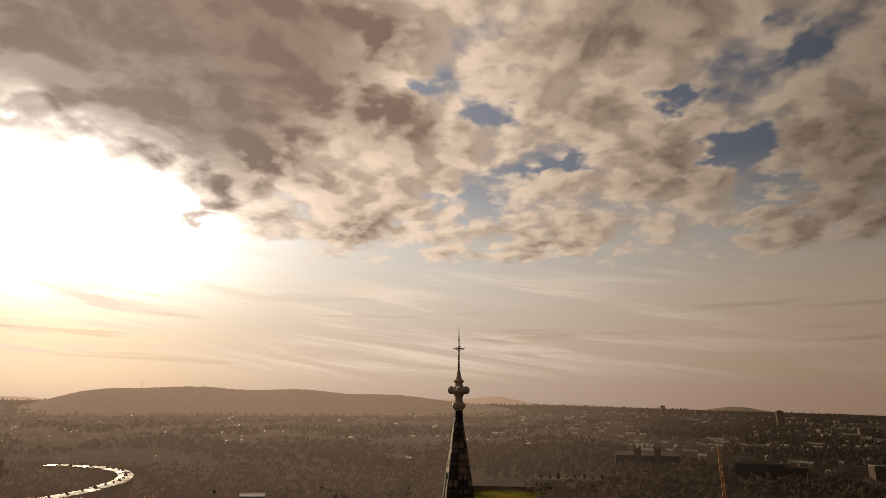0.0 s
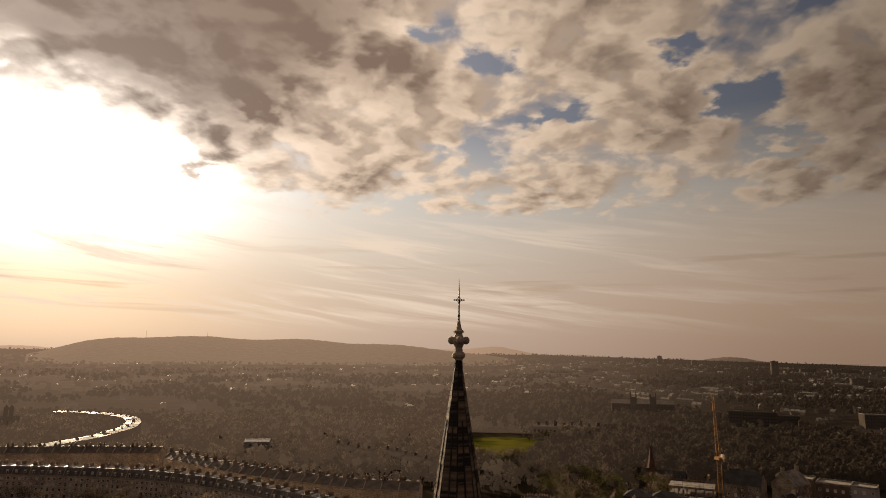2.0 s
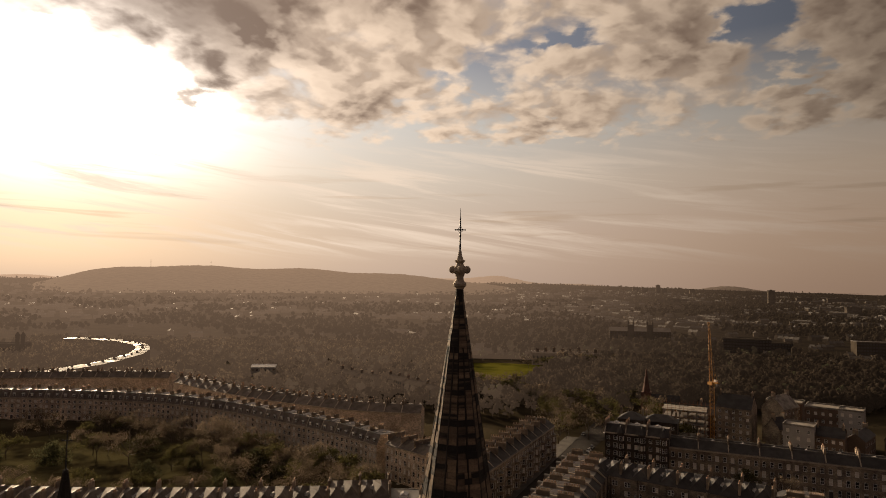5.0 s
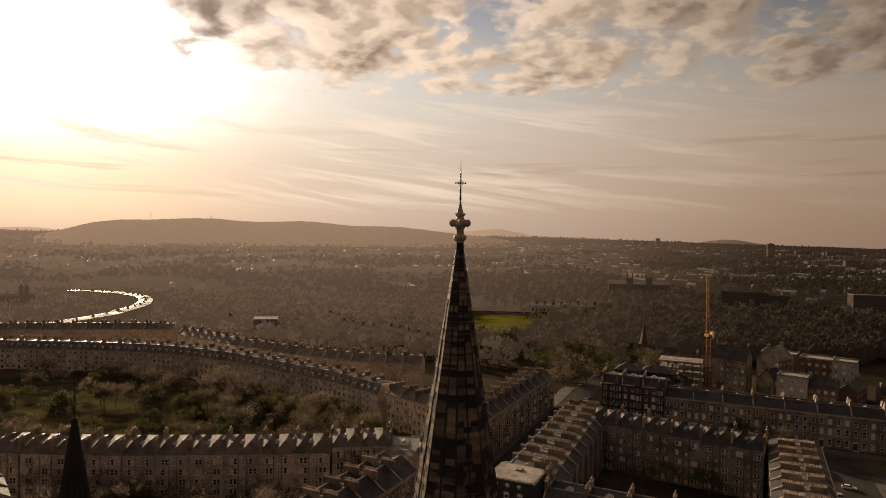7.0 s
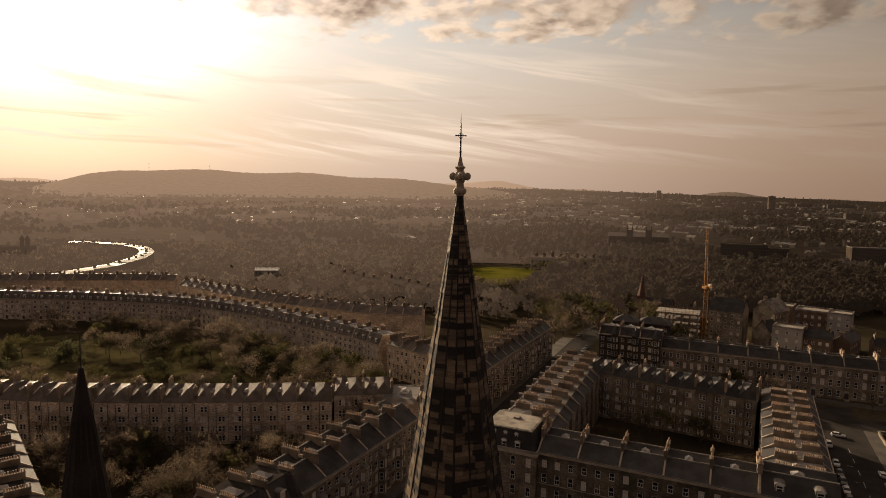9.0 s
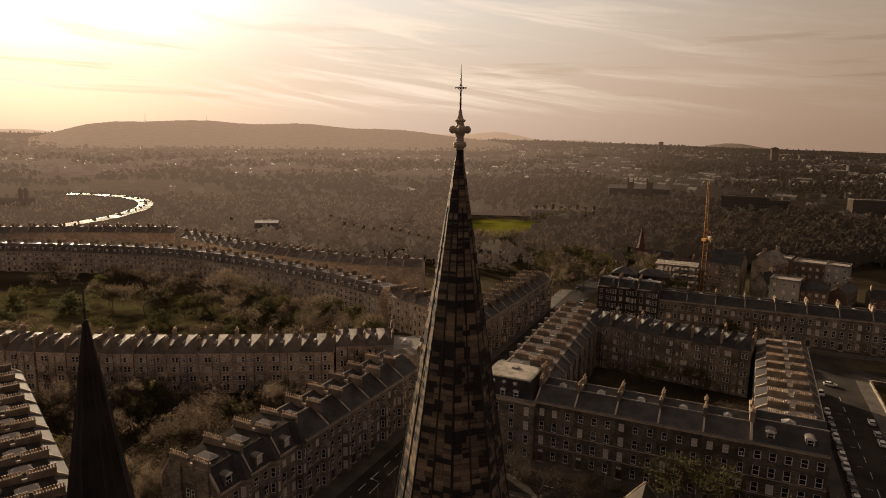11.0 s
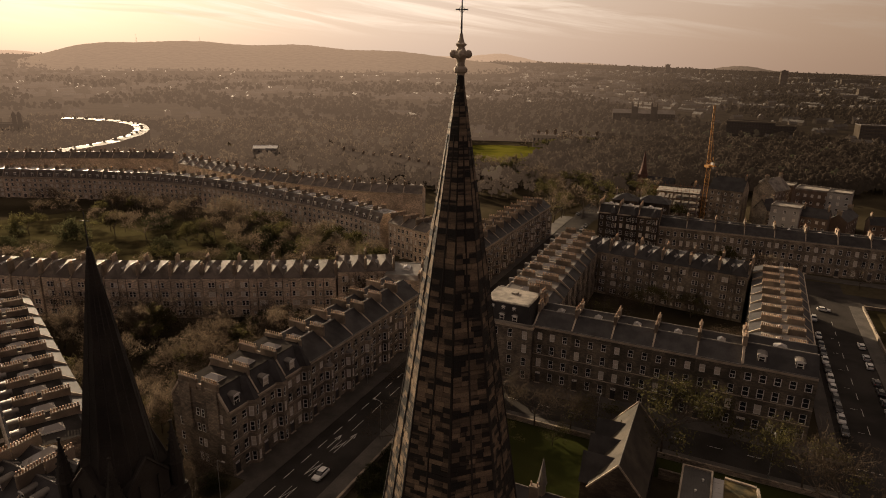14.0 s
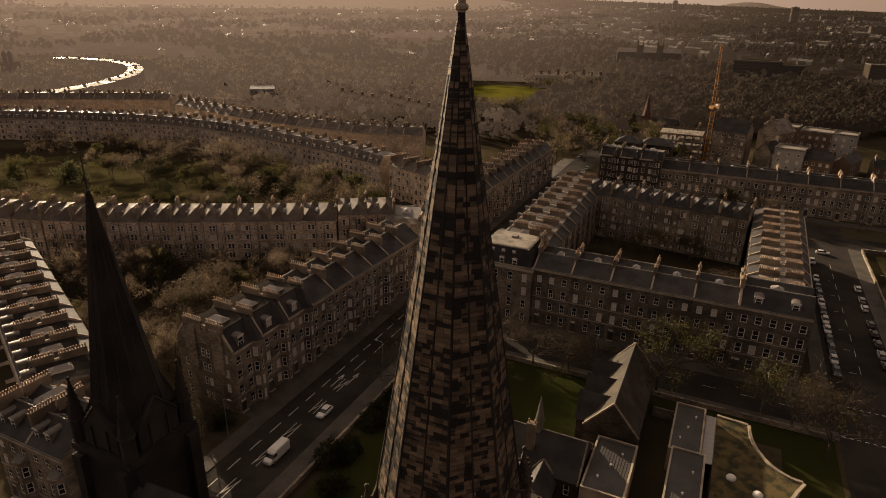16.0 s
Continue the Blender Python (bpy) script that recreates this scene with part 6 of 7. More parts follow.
for i in range(N):
    a0, a1 = radians(92 - 5.3 * i), radians(92 - 5.3 * (i + 1))
    c = lambda a, k: Vector((-437 + (160 - k) * math.cos(a), 540 + (207 - k) * math.sin(a), 0))
    bm = bmesh.new()
    o0, o1, i0, i1 = c(a0, 0), c(a1, 0), c(a0, 14), c(a1, 14)
    up = lambda v, z: (v.x, v.y, z)
    hgt, tip = 13.5 + 0.25 * math.sin(i * 1.7), 0.7 + 0.35 * math.sin(i * 2.9)
    for q in ((o0, o1), (i1, i0), (o1, i1), (i0, o0)):
        poly(bm, (up(q[0], 0), up(q[1], 0), up(q[1], hgt), up(q[0], hgt)))
    m0, m1 = (o0 + i0) / 2, (o1 + i1) / 2
    # two roof tones alternate between bays to imitate a broken gleam
    poly(bm, (up(o0, hgt), up(o1, hgt), up(m1, hgt + tip), up(m0, hgt + tip)), 1 if i % 5 != 2 else 3)
    poly(bm, (up(m0, hgt + tip), up(m1, hgt + tip), up(i1, hgt), up(i0, hgt)), 1 if i % 3 else 3)
    k2 = 0.6 + 0.5 * ((i * 7) % 5) / 5
    box(bm, m0.x - k2, m0.y - k2, hgt, m0.x + k2, m0.y + k2, hgt + 1.2 + k2, 2)
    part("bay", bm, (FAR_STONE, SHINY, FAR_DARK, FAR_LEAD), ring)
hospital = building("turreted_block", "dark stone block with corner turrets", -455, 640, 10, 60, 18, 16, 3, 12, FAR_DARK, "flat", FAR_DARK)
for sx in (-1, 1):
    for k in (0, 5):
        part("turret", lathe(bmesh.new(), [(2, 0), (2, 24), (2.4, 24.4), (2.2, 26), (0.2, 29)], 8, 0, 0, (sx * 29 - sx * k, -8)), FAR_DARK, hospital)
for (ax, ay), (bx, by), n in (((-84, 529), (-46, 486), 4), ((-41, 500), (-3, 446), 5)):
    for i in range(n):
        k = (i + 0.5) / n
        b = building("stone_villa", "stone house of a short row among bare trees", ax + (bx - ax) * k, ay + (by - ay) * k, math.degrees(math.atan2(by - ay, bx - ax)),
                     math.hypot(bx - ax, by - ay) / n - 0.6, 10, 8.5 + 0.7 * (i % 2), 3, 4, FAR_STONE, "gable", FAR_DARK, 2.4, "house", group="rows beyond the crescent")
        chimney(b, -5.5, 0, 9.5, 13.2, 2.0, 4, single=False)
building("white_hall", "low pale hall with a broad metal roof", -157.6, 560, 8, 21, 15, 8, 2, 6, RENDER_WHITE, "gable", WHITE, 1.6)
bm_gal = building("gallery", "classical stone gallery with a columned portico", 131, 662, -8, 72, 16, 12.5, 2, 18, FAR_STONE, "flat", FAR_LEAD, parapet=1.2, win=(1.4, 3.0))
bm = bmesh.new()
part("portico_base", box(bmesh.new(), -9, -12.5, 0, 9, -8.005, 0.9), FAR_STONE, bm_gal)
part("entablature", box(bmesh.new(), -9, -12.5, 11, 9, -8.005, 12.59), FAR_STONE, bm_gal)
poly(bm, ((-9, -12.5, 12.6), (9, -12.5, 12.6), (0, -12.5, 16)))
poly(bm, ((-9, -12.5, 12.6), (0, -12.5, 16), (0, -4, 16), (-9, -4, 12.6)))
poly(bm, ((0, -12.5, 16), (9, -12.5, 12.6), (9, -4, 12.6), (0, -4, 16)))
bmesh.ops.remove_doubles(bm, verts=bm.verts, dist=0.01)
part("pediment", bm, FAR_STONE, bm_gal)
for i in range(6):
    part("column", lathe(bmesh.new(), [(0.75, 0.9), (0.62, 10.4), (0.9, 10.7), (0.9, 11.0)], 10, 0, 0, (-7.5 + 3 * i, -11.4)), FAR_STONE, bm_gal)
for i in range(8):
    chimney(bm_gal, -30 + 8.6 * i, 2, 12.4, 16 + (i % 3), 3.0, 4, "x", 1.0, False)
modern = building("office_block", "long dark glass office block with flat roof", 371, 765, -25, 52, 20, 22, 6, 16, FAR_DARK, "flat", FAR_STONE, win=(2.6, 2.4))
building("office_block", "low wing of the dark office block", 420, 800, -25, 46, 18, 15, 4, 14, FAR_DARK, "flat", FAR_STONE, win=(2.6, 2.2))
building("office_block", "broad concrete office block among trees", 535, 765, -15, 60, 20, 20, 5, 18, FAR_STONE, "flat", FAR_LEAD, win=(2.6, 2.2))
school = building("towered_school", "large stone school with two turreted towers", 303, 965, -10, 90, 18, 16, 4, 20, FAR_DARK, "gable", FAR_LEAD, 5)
for sx in (-14, 14):
    bm = bmesh.new()
    box(bm, sx - 4.5, -13, 0, sx + 4.5, -9.01, 26)
    for dx in (-3.8, 3.8):
        lathe(bm, [(1.1, 20), (1.1, 29), (0.1, 34)], 6, 0, 0, (sx + dx, -12.4))
    part("tower", bm, FAR_DARK, school)
# haze over the blocks and masts is painted as emission
DIM = distance("far blocks with haze glow", (0.07, 0.06, 0.05), HAZE_GLOW, 0.017)
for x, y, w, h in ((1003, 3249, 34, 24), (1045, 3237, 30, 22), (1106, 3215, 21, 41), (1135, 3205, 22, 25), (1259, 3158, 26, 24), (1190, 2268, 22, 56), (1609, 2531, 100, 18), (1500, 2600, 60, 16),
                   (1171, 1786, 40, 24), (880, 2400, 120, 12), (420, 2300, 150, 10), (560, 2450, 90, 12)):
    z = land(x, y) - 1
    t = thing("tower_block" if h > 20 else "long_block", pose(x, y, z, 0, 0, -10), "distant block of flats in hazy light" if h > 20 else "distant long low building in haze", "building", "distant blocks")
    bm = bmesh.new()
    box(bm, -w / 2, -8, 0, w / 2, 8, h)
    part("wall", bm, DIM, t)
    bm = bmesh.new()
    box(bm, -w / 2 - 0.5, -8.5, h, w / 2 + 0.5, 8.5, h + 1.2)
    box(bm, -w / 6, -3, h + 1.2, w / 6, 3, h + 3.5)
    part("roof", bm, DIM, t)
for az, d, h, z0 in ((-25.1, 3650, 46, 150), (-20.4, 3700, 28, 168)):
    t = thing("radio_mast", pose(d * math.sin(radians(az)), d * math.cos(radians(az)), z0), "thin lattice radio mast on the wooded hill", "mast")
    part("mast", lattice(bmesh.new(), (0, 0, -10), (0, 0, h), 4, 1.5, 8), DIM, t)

# ---------------------------------------------------------------- church hall and school wing by the lawn
def roofed(name, label, cs, cr, turn, w, d, eave, ridge, wall, slate, gable_coping=True):
    """A steep-roofed stone hall; w along its ridge."""
    p = at(cs, cr)
    t = thing(name, pose(p.x, p.y, 0, 0, 0, turn), label, "church hall")
    bm = bmesh.new()
    n = max(2, round(w / 4))
    holes = [((i + 0.5) * w / n - 0.5, eave * 0.35, (i + 0.5) * w / n + 0.5, eave * 0.8) for i in range(n)]
    pierced(bm, w, 0, eave, holes, 0.25, -d / 2, False, -w / 2)
    pierced(bm, w, 0, eave, holes, 0.25, d / 2, True, -w / 2)
    for sx in (-1, 1):
        q = [(sx * w / 2, -d / 2, 0), (sx * w / 2, d / 2, 0), (sx * w / 2, d / 2, eave), (sx * w / 2, 0, ridge), (sx * w / 2, -d / 2, eave)]
        poly(bm, q if sx > 0 else q[::-1])
    part("wall", bm, wall, t)
    for a, z0, c, z1 in holes:
        window(t, (a + c) / 2 - w / 2, -d / 2 + 0.22, z0, c - a, z1 - z0)
        window(t, (a + c) / 2 - w / 2, d / 2 - 0.22, z0, c - a, z1 - z0, 180)
    for s in (-1, 1):
        bm = bmesh.new()
        u = Vector((0, s * d / 2, eave)) - Vector((0, 0, ridge))
        k, line = 14, []
        nrm = Vector((0, s * abs(u.z), abs(u.y))).normalized() * 0.05
        for i in range(k):
            a, b = Vector((0, 0, ridge)) + u * (i / k), Vector((0, 0, ridge)) + u * ((i + 1) / k * 1.03)
            line += [(a.y, a.z + 0.04, 0), (b.y + nrm.y, b.z + 0.04 + nrm.z, 0)]
        folded(bm, w - 0.6, line)
        bm.transform(Matrix.Translation((-w / 2 + 0.3, 0, 0)))
        part("roof_slope", bm, slate, t)
    bm = bmesh.new()
    for sx in (-1, 1):
        for s in (-1, 1):
            tube(bm, (sx * (w / 2 - 0.1), s * (d / 2 + 0.25), eave - 0.3), (sx * (w / 2 - 0.1), 0, ridge + 0.25), 0.2, 0.2, 4)
    part("coping", bm, SANDSTONE, t)
    bm = bmesh.new()
    tube(bm, (-w / 2, 0, ridge + 0.1), (w / 2, 0, ridge + 0.1), 0.13, 0.13, 5)
    part("ridge_tile", bm, LEAD, t)
    return t


WARM_SLATE = surface("lichened slate", (0.058, 0.048, 0.035), 0.8, 0.45, 0.8, 6.0, spec=0.2)
hall = roofed("church_hall", "tall stone church hall with steep slate roof", -11, 114, TO_RIGHT, 25, 10, 7.5, 13.2, SOOTED, WARM_SLATE)
for i in range(3):
    bm = bmesh.new()
    x = -8 + 6.5 * i
    box(bm, x - 1.8, 4.6, 0, x + 1.8, 7.0, 7.0)
    for sx in (-1, 1):
        q = [(x, 0.9, 11.9), (x, 7.2, 11.9), (x + sx * 2.7, 7.2, 6.6), (x + sx * 2.7, 0.9, 6.6)]
        poly(bm, q if sx < 0 else q[::-1], 1)
    poly(bm, ((x - 1.8, 7.0, 7.0), (x, 7.0, 11.3), (x + 1.8, 7.0, 7.0)))
    part("side_gable", bm, (SOOTED, SLATE), hall)
low = roofed("low_hall", "low stone hall with dark slate roof and fleche", -23.5, 93.5, TO_NEAR, 20, 12, 5, 9.5, SOOTED, SLATE)
bm = bmesh.new()
lathe(bm, [(0.75, 8.9), (0.7, 11.2), (0.95, 11.4), (0.85, 11.7), (0.05, 16.5)], 8, 0.39, 0, (0.8, 0))
part("fleche", bm, LEAD, low, "lead covered fleche")
chimney(low, 0.2, -3.0, 6.0, 12.5, 1.5, 2, "x", 1.0)
for i, (s, r, turn) in enumerate(((-20, 84, TO_RIGHT), (-26, 82, TO_RIGHT))):
    roofed("gabled_porch", "small gabled stone wing below the hall", s, r, turn, 8, 5.5, 4, 7.5, SOOTED, SLATE)
ZINC = surface("standing seam zinc", (0.10, 0.094, 0.088), 0.65, 0.25, 0.6, 5.0, metal=0.1, spec=0.2)


def seamed(name, label, s0, r0, s1, r1, h, seams="r", wall=DRESSED):
    """A flat-roofed wing with raised edges and standing seams."""
    p = at((s0 + s1) / 2, (r0 + r1) / 2)
    w, d = s1 - s0, r1 - r0
    t = thing(name, pose(p.x, p.y, 0, 0, 0, TO_NEAR), label, "building")
    bm = bmesh.new()
    box(bm, -w / 2, -d / 2, 0, w / 2, d / 2, h - 0.5)
    part("wall", bm, wall, t)
    bm = bmesh.new()
    box(bm, -w / 2 + 0.3, -d / 2 + 0.3, h - 0.5, w / 2 - 0.3, d / 2 - 0.3, h - 0.3)
    part("roof", bm, ZINC, t)
    bm = bmesh.new()
    for a, b, c, e in ((-w / 2, -d / 2, w / 2, -d / 2 + 0.35), (-w / 2, d / 2 - 0.35, w / 2, d / 2), (-w / 2, -d / 2 + 0.35, -w / 2 + 0.35, d / 2 - 0.35), (w / 2 - 0.35, -d / 2 + 0.35, w / 2, d / 2 - 0.35)):
        box(bm, a, b, h - 0.5, c, e, h)
    part("coping", bm, DRESSED, t)
    k = int(w / 0.5)
    bm = bmesh.new()
    box(bm, -0.025, -d / 2 + 0.36, 0, 0.025, d / 2 - 0.36, 0.06)
    me = mesh_of("seam", bm, ZINC)
    for i in range(1, k):
        part("seam", me, None, t, at_=pose(-w / 2 + i * w / k, 0, h - 0.3))
    for i in range(3):
        bm = bmesh.new()
        lathe(bm, [(0.16, h - 0.3), (0.16, h), (0.24, h + 0.05), (0.2, h + 0.2)], 8, 0, 0, (-w * 0.2 + i * w * 0.2, (i - 1) * d * 0.25))
        part("roof_vent", bm, WHITE, t)
    return t


seamed("zinc_wing", "modern wing with standing seam zinc roof", -13, 86, -5.6, 101, 6.2)
seamed("zinc_wing", "long modern wing with standing seam zinc roof", -0.6, 104.5, 5.2, 120.5, 5.2)
seamed("zinc_wing", "long modern wing with standing seam zinc roof", 0.0, 80, 6.0, 104.3, 6.0)
GLAZED = glazing("pale canopy glass", (0.34, 0.32, 0.30), rough=0.2)
p = at(6.3, 112)
can = thing("glass_canopy", pose(p.x, p.y, 0, 0, 0, TO_NEAR), "glazed canopy strip beside the zinc roof", "canopy")
for i in range(10):
    bm = bmesh.new()
    box(bm, -0.95, -8 + 1.55 * i, 4.3, 0.95, -6.5 + 1.55 * i, 4.4)
    part("pane", bm, GLAZED, can)
bm = bmesh.new()
for i in range(11):
    box(bm, -0.95, -8.06 + 1.55 * i, 0 if i % 5 == 0 else 4.2, 0.95 if i % 5 else -0.75, -7.99 + 1.55 * i, 4.42)
part("frame", bm, STEEL, can)

MOSS = surface("sedum roof", (0.085, 0.062, 0.022), 0.95, 0.55, 1.8, 3.0, (0.034, 0.040, 0.014), bump=0.6)
p = at(0, 0)
green = thing("green_roof_block", pose(0, 0, 0, 0, 0, GRIDTURN), "low block under a sedum roof with curved stone edge", "building")


def bow(k):
    """The hollowed edge from the street corner to the near tip."""
    a = k * math.pi / 2
    return 13.0 + 9.0 * (1 - math.cos(a)), 119.0 - 13.5 * math.sin(a)


edge = [bow(i / 14) for i in range(15)]
near = [(22.0 - 3.4 * math.sin(math.pi * i / 8), 105.5 - 22 * i / 8) for i in range(1, 9)]
outline = [(7.3, 84.0), (7.3, 119.5)] + edge + near
bm = bmesh.new()
poly(bm, [(s, r, 4.6) for s, r in outline[::-1]])
part("sedum", bm, MOSS, green)
bm = bmesh.new()
for (s0, r0), (s1, r1) in zip(outline, outline[1:] + outline[:1]):
    poly(bm, ((s0, r0, 0), (s1, r1, 0), (s1, r1, 4.6), (s0, r0, 4.6)))
part("wall", bm, DRESSED, green)
bm = bmesh.new()
for (s0, r0), (s1, r1) in zip(outline[1:], outline[2:]):
    dx, dy = s1 - s0, r1 - r0
    ln = math.hypot(dx, dy) or 1
    nx, ny = -dy / ln * 0.55, dx / ln * 0.55
    poly(bm, ((s0 + nx, r0 + ny, 4.9), (s1 + nx, r1 + ny, 4.9), (s1, r1, 4.9), (s0, r0, 4.9)))
    poly(bm, ((s0, r0, 4.4), (s0, r0, 4.9), (s1, r1, 4.9), (s1, r1, 4.4)))
    poly(bm, ((s1 + nx, r1 + ny, 4.6), (s1 + nx, r1 + ny, 4.9), (s0 + nx, r0 + ny, 4.9), (s0 + nx, r0 + ny, 4.6)))
part("stone_edge", bm, DRESSED, green)
for s, r in ((10.5, 101.5), (14.8, 99.0)):
    part("roof_dome", lathe(bmesh.new(), [(0.85, 4.6), (0.85, 4.85), (0.7, 5.05), (0.35, 5.2), (0.02, 5.25)], 16, 0, 0, (s, r)), WHITE, green, "white domed roof light")

# ---------------------------------------------------------------- walls, lamps, road markings
def low_wall(s0, r0, s1, r1, h=1.1, t=0.4, label="low stone garden wall", mat=SANDSTONE):
    a, b = at(s0, r0), at(s1, r1)
    ln = (b - a).length
    w = thing("garden_wall", Matrix.Translation(a) @ pose(0, 0, 0, 0, 0, math.degrees(math.atan2((b - a).y, (b - a).x))), label, "wall")
    bm = bmesh.new()
    box(bm, 0, -t / 2, 0, ln, t / 2, h)
    part("wall", bm, mat, w)
    bm = bmesh.new()
    box(bm, -0.05, -t / 2 - 0.08, h, ln + 0.05, t / 2 + 0.08, h + 0.14, 0, 0.04)
    part("coping", bm, SANDSTONE, w)
    return w


low_wall(-60.5, 128.6, 30, 128.6)
low_wall(-60.5, 62, -60.5, 128.4)
low_wall(50.2, 150, 50.2, 255)
low_wall(50.4, 150, 130, 150, 1.3)
low_wall(-5, 120.8, -0.8, 120.8, 2.2)
low_wall(50.4, 255, 130, 258, 1.2)


def street_lamp(s, r, turn, h=9.8):
    p = at(s, r)
    t = thing("street_lamp", pose(p.x, p.y, 0.1, 0, 0, turn), "grey steel street lamp with short arm", "lamp", "street lamps")
    bm = bmesh.new()
    tube(bm, (0, 0, 0), (0, 0, 1.2), 0.12, 0.11, 8)
    tube(bm, (0, 0, 1.2), (0, 0, h), 0.08, 0.05, 8)
    part("pole", bm, STEEL, t)
    bm = bmesh.new()
    tube(bm, (0, 0, h - 0.05), (0, -1.2, h + 0.15), 0.045, 0.035, 6)
    part("arm", bm, STEEL, t)
    bm = bmesh.new()
    box(bm, -0.16, -1.95, h + 0.06, 0.16, -1.15, h + 0.22, 0, 0.04)
    part("lamp_head", bm, STEEL, t)


for s, r, turn in ((-80.3, 74.5, TO_RIGHT), (-63.8, 107, TO_LEFT), (-80.3, 128, TO_RIGHT), (-63.8, 175, TO_LEFT), (48.5, 205, TO_LEFT), (-20, 130.8, TO_FAR), (16, 130.8, TO_FAR)):
    street_lamp(s, r, turn)


def marking(name, label, pieces):
    t = thing(name, None, label, "road marking", kind="structure")
    for s0, r0, s1, r1, w in pieces:
        a, b = at(s0, r0), at(s1, r1)
        u = (b - a).normalized()
        n = Vector((-u.y, u.x, 0)) * w / 2
        bm = bmesh.new()
        poly(bm, [tuple(v + Vector((0, 0, 0.044))) for v in (a + n, a - n, b - n, b + n)][::-1])
        bmesh.ops.recalc_face_normals(bm, faces=bm.faces)
        part("line", bm, LINE, t)
    return t


marking("lane_line", "dashed white lane line", [(-74.6, 62 + 6 * i, -74.6, 62 + 6 * i + 3.4, 0.16) for i in range(15)])
marking("centre_line", "dashed white centre line with hatching", [(-71.6, 62 + 9 * i, -71.6, 62 + 9 * i + 5, 0.13) for i in range(12)] + [(-70.5, 62 + 9 * i, -70.5, 62 + 9 * i + 5, 0.13) for i in range(5)]
        + [(-71.6, 62.5 + 9 * i, -70.5, 66.5 + 9 * i, 0.13) for i in range(5)])
marking("turn_arrow", "white arrow on the road", [(-72.8, 99, -72.8, 104, 0.18), (-72.8, 104.5, -73.3, 102.6, 0.2), (-72.8, 104.5, -72.3, 102.6, 0.2),
                                                 (-70.0, 101, -70.0, 106, 0.18), (-70.0, 106.5, -70.5, 104.6, 0.2), (-70.0, 106.5, -69.5, 104.6, 0.2)])
marking("edge_line", "dashed white street line", [(-60 + 8 * i, 138, -57 + 8 * i, 138, 0.13) for i in range(11)])
marking("give_way_line", "dashed white give way line", [(31.5 + 1.4 * i, 131.0, 32.2 + 1.4 * i, 131.0, 0.25) for i in range(10)] + [(32 + 1.4 * i, 143.2, 32.7 + 1.4 * i, 143.2, 0.2) for i in range(8)])
marking("bay_line", "white parking bay line", [(36, 160 + 12 * i, 37.5, 160 + 12 * i, 0.12) for i in range(6)] + [(38.5, 160 + 9 * i, 38.5, 164 + 9 * i, 0.12) for i in range(9)])


# ---------------------------------------------------------------- vehicles
def paint(name, colour, rough=0.3):
    return surface(name, colour, rough, 0.08, 1.0, 20.0, bump=0, spec=0.5, coat=0.6)


PAINTS = {"white": paint("white car paint", (0.72, 0.70, 0.66)), "silver": paint("silver car paint", (0.36, 0.35, 0.34)), "black": paint("black car paint", (0.02, 0.02, 0.022)),
          "grey": paint("dark grey car paint", (0.08, 0.08, 0.085)), "blue": paint("dark blue car paint", (0.03, 0.045, 0.09)), "red": paint("dark red car paint", (0.18, 0.02, 0.02))}
TYRE = surface("tyre rubber", (0.02, 0.02, 0.02), 0.85, 0.2, 2.0, 20.0)
LAMP_RED = surface("red lamp glass", (0.25, 0.01, 0.01), 0.2, 0.1, 2.0, 20.0, bump=0)
CARGLASS = glazing("car glass", (0.015, 0.016, 0.018))


def loft(bm, sections, mat=0):
    """Skin between closed sections (lists of points)."""
    rings = [[bm.verts.new(p) for p in s] for s in sections]
    n = len(rings[0])
    for a, b in zip(rings, rings[1:]):
        for i in range(n):
            bm.faces.new((a[i], a[(i + 1) % n], b[(i + 1) % n], b[i])).material_index = mat
    bm.faces.new(rings[0][::-1]).material_index = mat
    bm.faces.new(rings[-1]).material_index = mat
    return bm


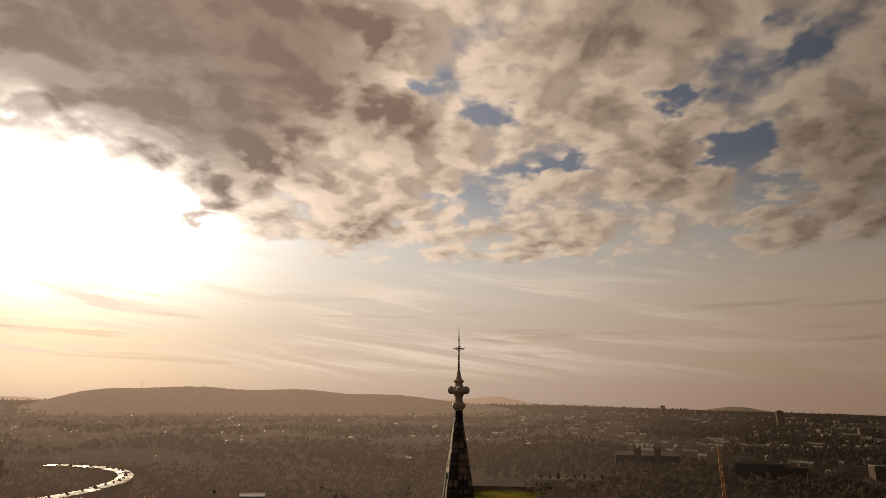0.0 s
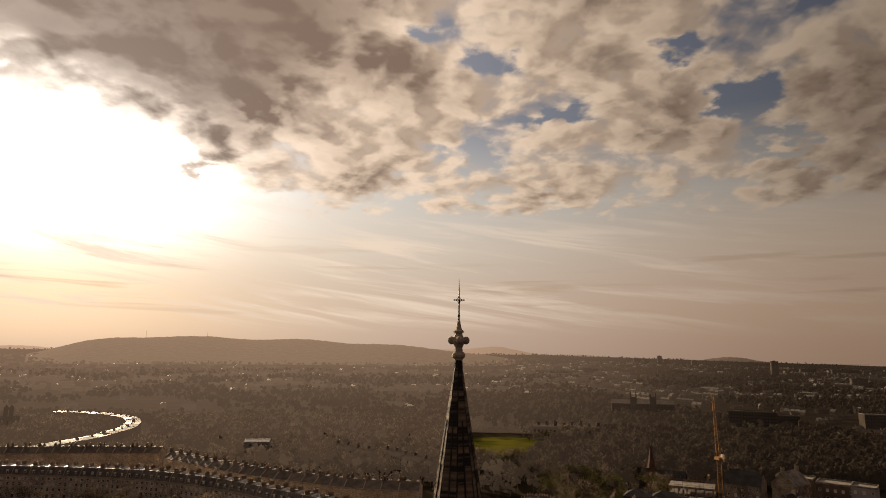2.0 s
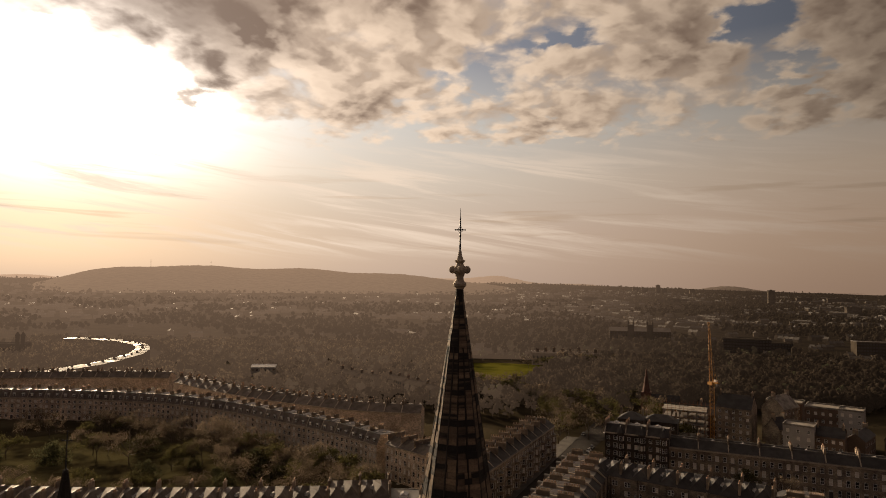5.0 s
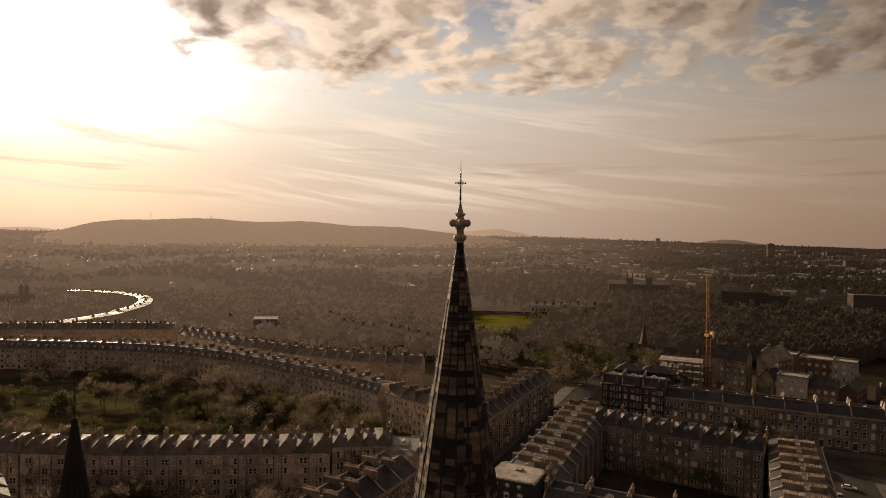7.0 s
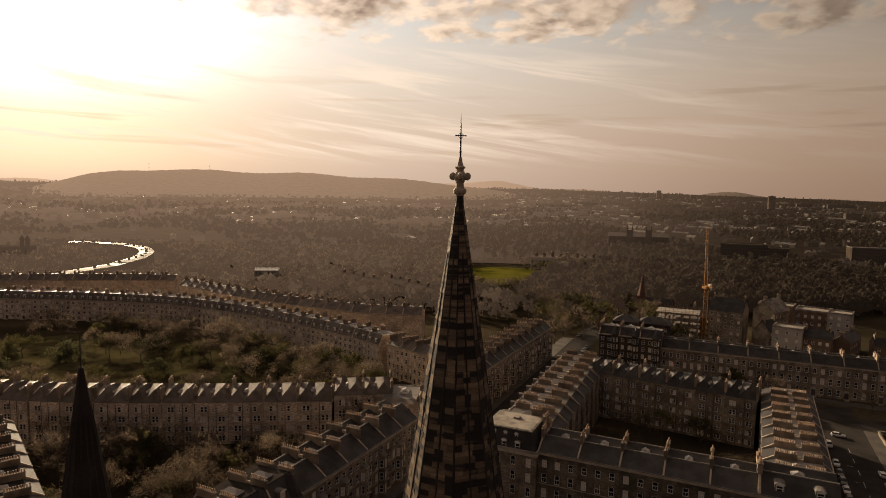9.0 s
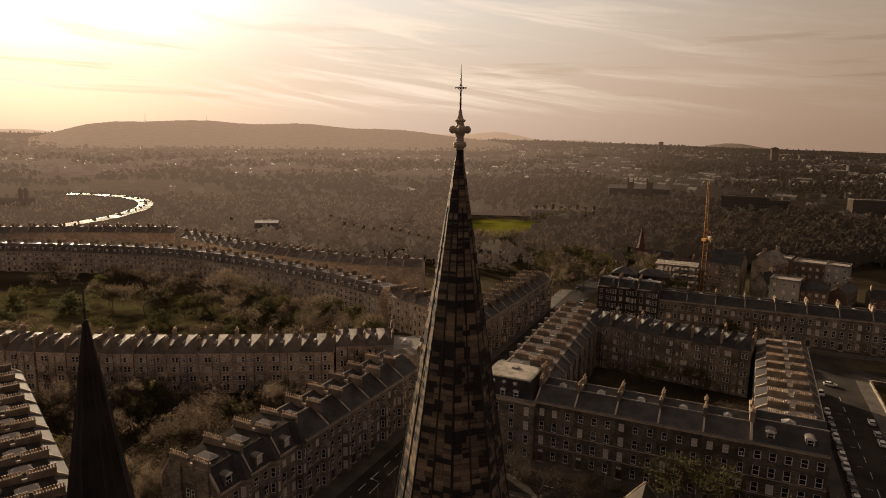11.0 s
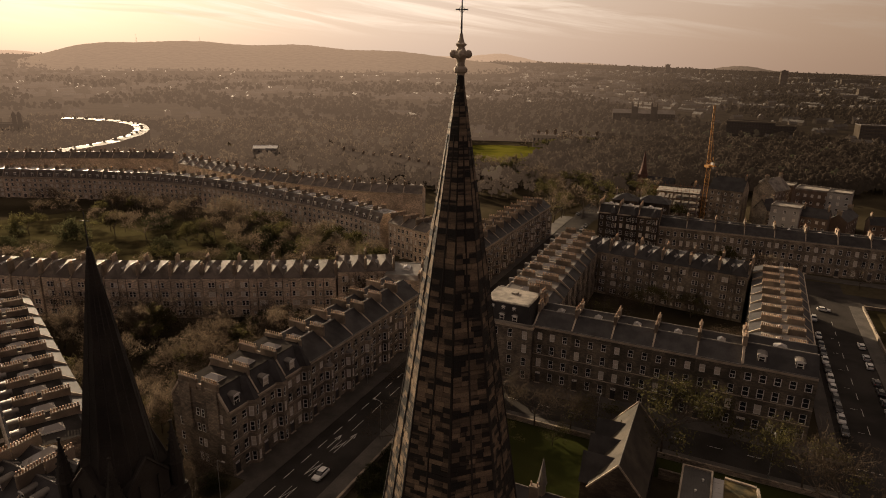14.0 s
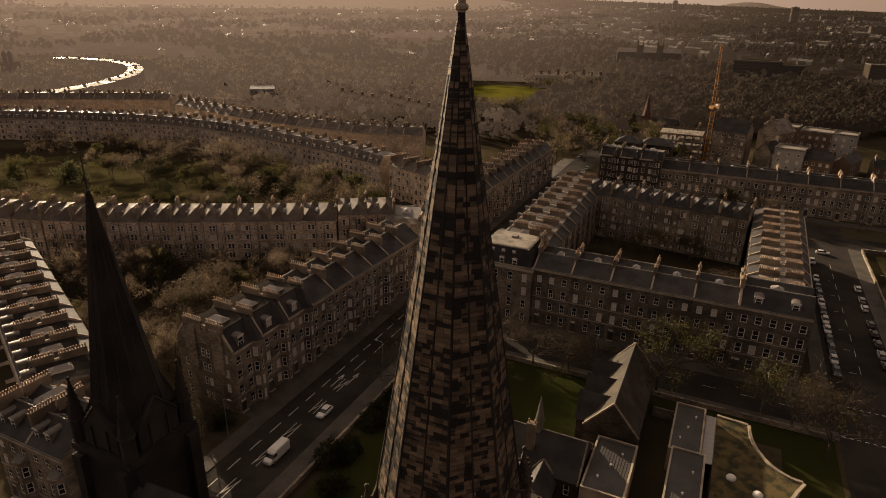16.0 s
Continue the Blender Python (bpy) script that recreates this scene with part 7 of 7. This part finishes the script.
def vehicle(name, label, body_sections, cabin_sections, colour, length, width, wheel_x, wheel_r, group=""):
    t = thing(name, None, label, name.split("_")[-1], group)

    def ring(x, zl, zh, w, r=0.16):
        return [(x, -w / 2 + r, zl), (x, w / 2 - r, zl), (x, w / 2, zl + r), (x, w / 2, zh - r), (x, w / 2 - r, zh), (x, -w / 2 + r, zh), (x, -w / 2, zh - r), (x, -w / 2, zl + r)]
    bm = loft(bmesh.new(), [ring(*s) for s in body_sections])
    part("body", bm, PAINTS[colour], t)
    bm = loft(bmesh.new(), [ring(*s, 0.1) for s in cabin_sections[0]])
    cab = part("cabin", bm, CARGLASS, t, "dark tinted glass")
    bm = loft(bmesh.new(), [ring(*s, 0.04) for s in cabin_sections[1]])
    part("car_roof", bm, PAINTS[colour], t)
    wm = tube(bmesh.new(), (0, -0.11, 0), (0, 0.11, 0), wheel_r, wheel_r, 14)
    wm = mesh_of("tyre", wm, TYRE)
    rm = tube(bmesh.new(), (0, -0.125, 0), (0, 0.125, 0), wheel_r * 0.6, wheel_r * 0.6, 10)
    rm = mesh_of("rim", rm, STEEL)
    for wx in wheel_x:
        for sy in (-1, 1):
            w = part("wheel", wm, None, t, at_=pose(wx, sy * (width / 2 - 0.1), wheel_r))
            part("rim", rm, None, w)
    for sy in (-1, 1):
        bm = box(bmesh.new(), length / 2 - 0.12, sy * width * 0.34 - 0.18, 0.62, length / 2 + 0.01, sy * width * 0.34 + 0.18, 0.80)
        part("headlight", bm, WHITE, t)
        bm = box(bmesh.new(), -length / 2 - 0.01, sy * width * 0.37 - 0.12, 0.7, -length / 2 + 0.1, sy * width * 0.37 + 0.12, 0.95)
        part("tail_light", bm, LAMP_RED, t)
    return t


def car(colour, label, suv=0.0, group="parked cars"):
    h = 1.42 + suv
    return vehicle("car", label, [(-2.12, 0.35, 0.85, 1.5), (-2.0, 0.25, 0.98, 1.72), (-1.3, 0.2, 1.0, 1.8), (0.7, 0.2, 0.97, 1.8), (1.6, 0.22, 0.86, 1.76), (2.1, 0.3, 0.7, 1.5)],
                   ([(-1.85, 0.9, 1.0, 1.5), (-1.35, 0.9, h - 0.06, 1.38), (0.1, 0.9, h - 0.03, 1.4), (0.95, 0.88, 0.98, 1.52)], [(-1.45, h - 0.1, h, 1.2), (-0.9, h - 0.1, h + 0.04, 1.3), (0.2, h - 0.1, h + 0.02, 1.28)]),
                   colour, 4.22, 1.8, (-1.3, 1.32), 0.32, group)


CARS = {c: car(c, f"{c} hatchback parked at the kerb") for c in ("white", "silver", "black", "grey", "blue", "red")}
TOWARD = math.degrees(math.atan2(-CG, -SG))     # along -r


def park(colour, s, r, turn=TOWARD, k=1.0):
    p = at(s, r)
    c = copy_thing(CARS[colour], pose(p.x, p.y, 0.04, 0, 0, turn))
    c.scale = (k, 1, k)
    return c


for i, (c, r) in enumerate((("silver", 235), ("white", 219), ("black", 211.5), ("grey", 205.5), ("white", 199.5), ("grey", 193.5), ("white", 187), ("white", 181), ("black", 175), ("black", 169.5), ("white", 164), ("grey", 158))):
    park(c, 33.0, r, TOWARD, 1.0 + 0.1 * (i % 3 == 0))
for i, (c, r) in enumerate((("white", 216), ("silver", 207), ("white", 201), ("grey", 190), ("black", 184), ("grey", 178), ("silver", 172), ("black", 166), ("black", 157))):
    park(c, 44.3, r, TOWARD + 180, 1.0)
AX = math.degrees(math.atan2(-SG, CG))
for i, (c, s) in enumerate((("white", 37), ("silver", 60), ("grey", 68), ("white", 76), ("blue", 84), ("silver", 95), ("black", 104))):
    park(c, s, 258 if i else 246, AX)
for i, (c, s, r) in enumerate((("white", -66.3, 296), ("silver", -66.3, 318), ("grey", -66.3, 326), ("black", -76.3, 352), ("white", -66.0, 362), ("silver", -66.0, 380), ("black", -76.0, 395))):
    park(c, s, r)
p = at(41.5, 100)
copy_thing(CARS["white"], pose(p.x, p.y, 0.04, 0, 0, TOWARD))
park("red", 42, 131, AX)
p = at(-68.2, 90.0)
moving = copy_thing(CARS["white"], pose(p.x, p.y, 0.03, 0, 0, TOWARD))
tagged(moving, "white hatchback standing in the road lane")
for c in CARS.values():
    drop(c)
van = vehicle("delivery_van", "white high-roofed delivery van in the road lane", [(-2.9, 0.4, 2.45, 1.9), (-2.8, 0.3, 2.55, 1.98), (0.9, 0.3, 2.55, 1.98), (1.5, 0.3, 2.3, 1.95), (2.1, 0.3, 1.35, 1.95), (2.8, 0.32, 1.05, 1.85), (2.95, 0.4, 0.9, 1.7)],
              ([(0.98, 1.35, 2.2, 2.02), (1.5, 1.3, 2.22, 1.99), (2.16, 1.2, 1.42, 1.9)], [(-2.8, 2.5, 2.58, 1.6), (0.9, 2.5, 2.58, 1.6)]), "white", 5.9, 1.98, (-1.75, 1.95), 0.36)
p = at(-68.6, 74.8)
van.matrix_basis = pose(p.x, p.y, 0.03, 0, 0, TOWARD)
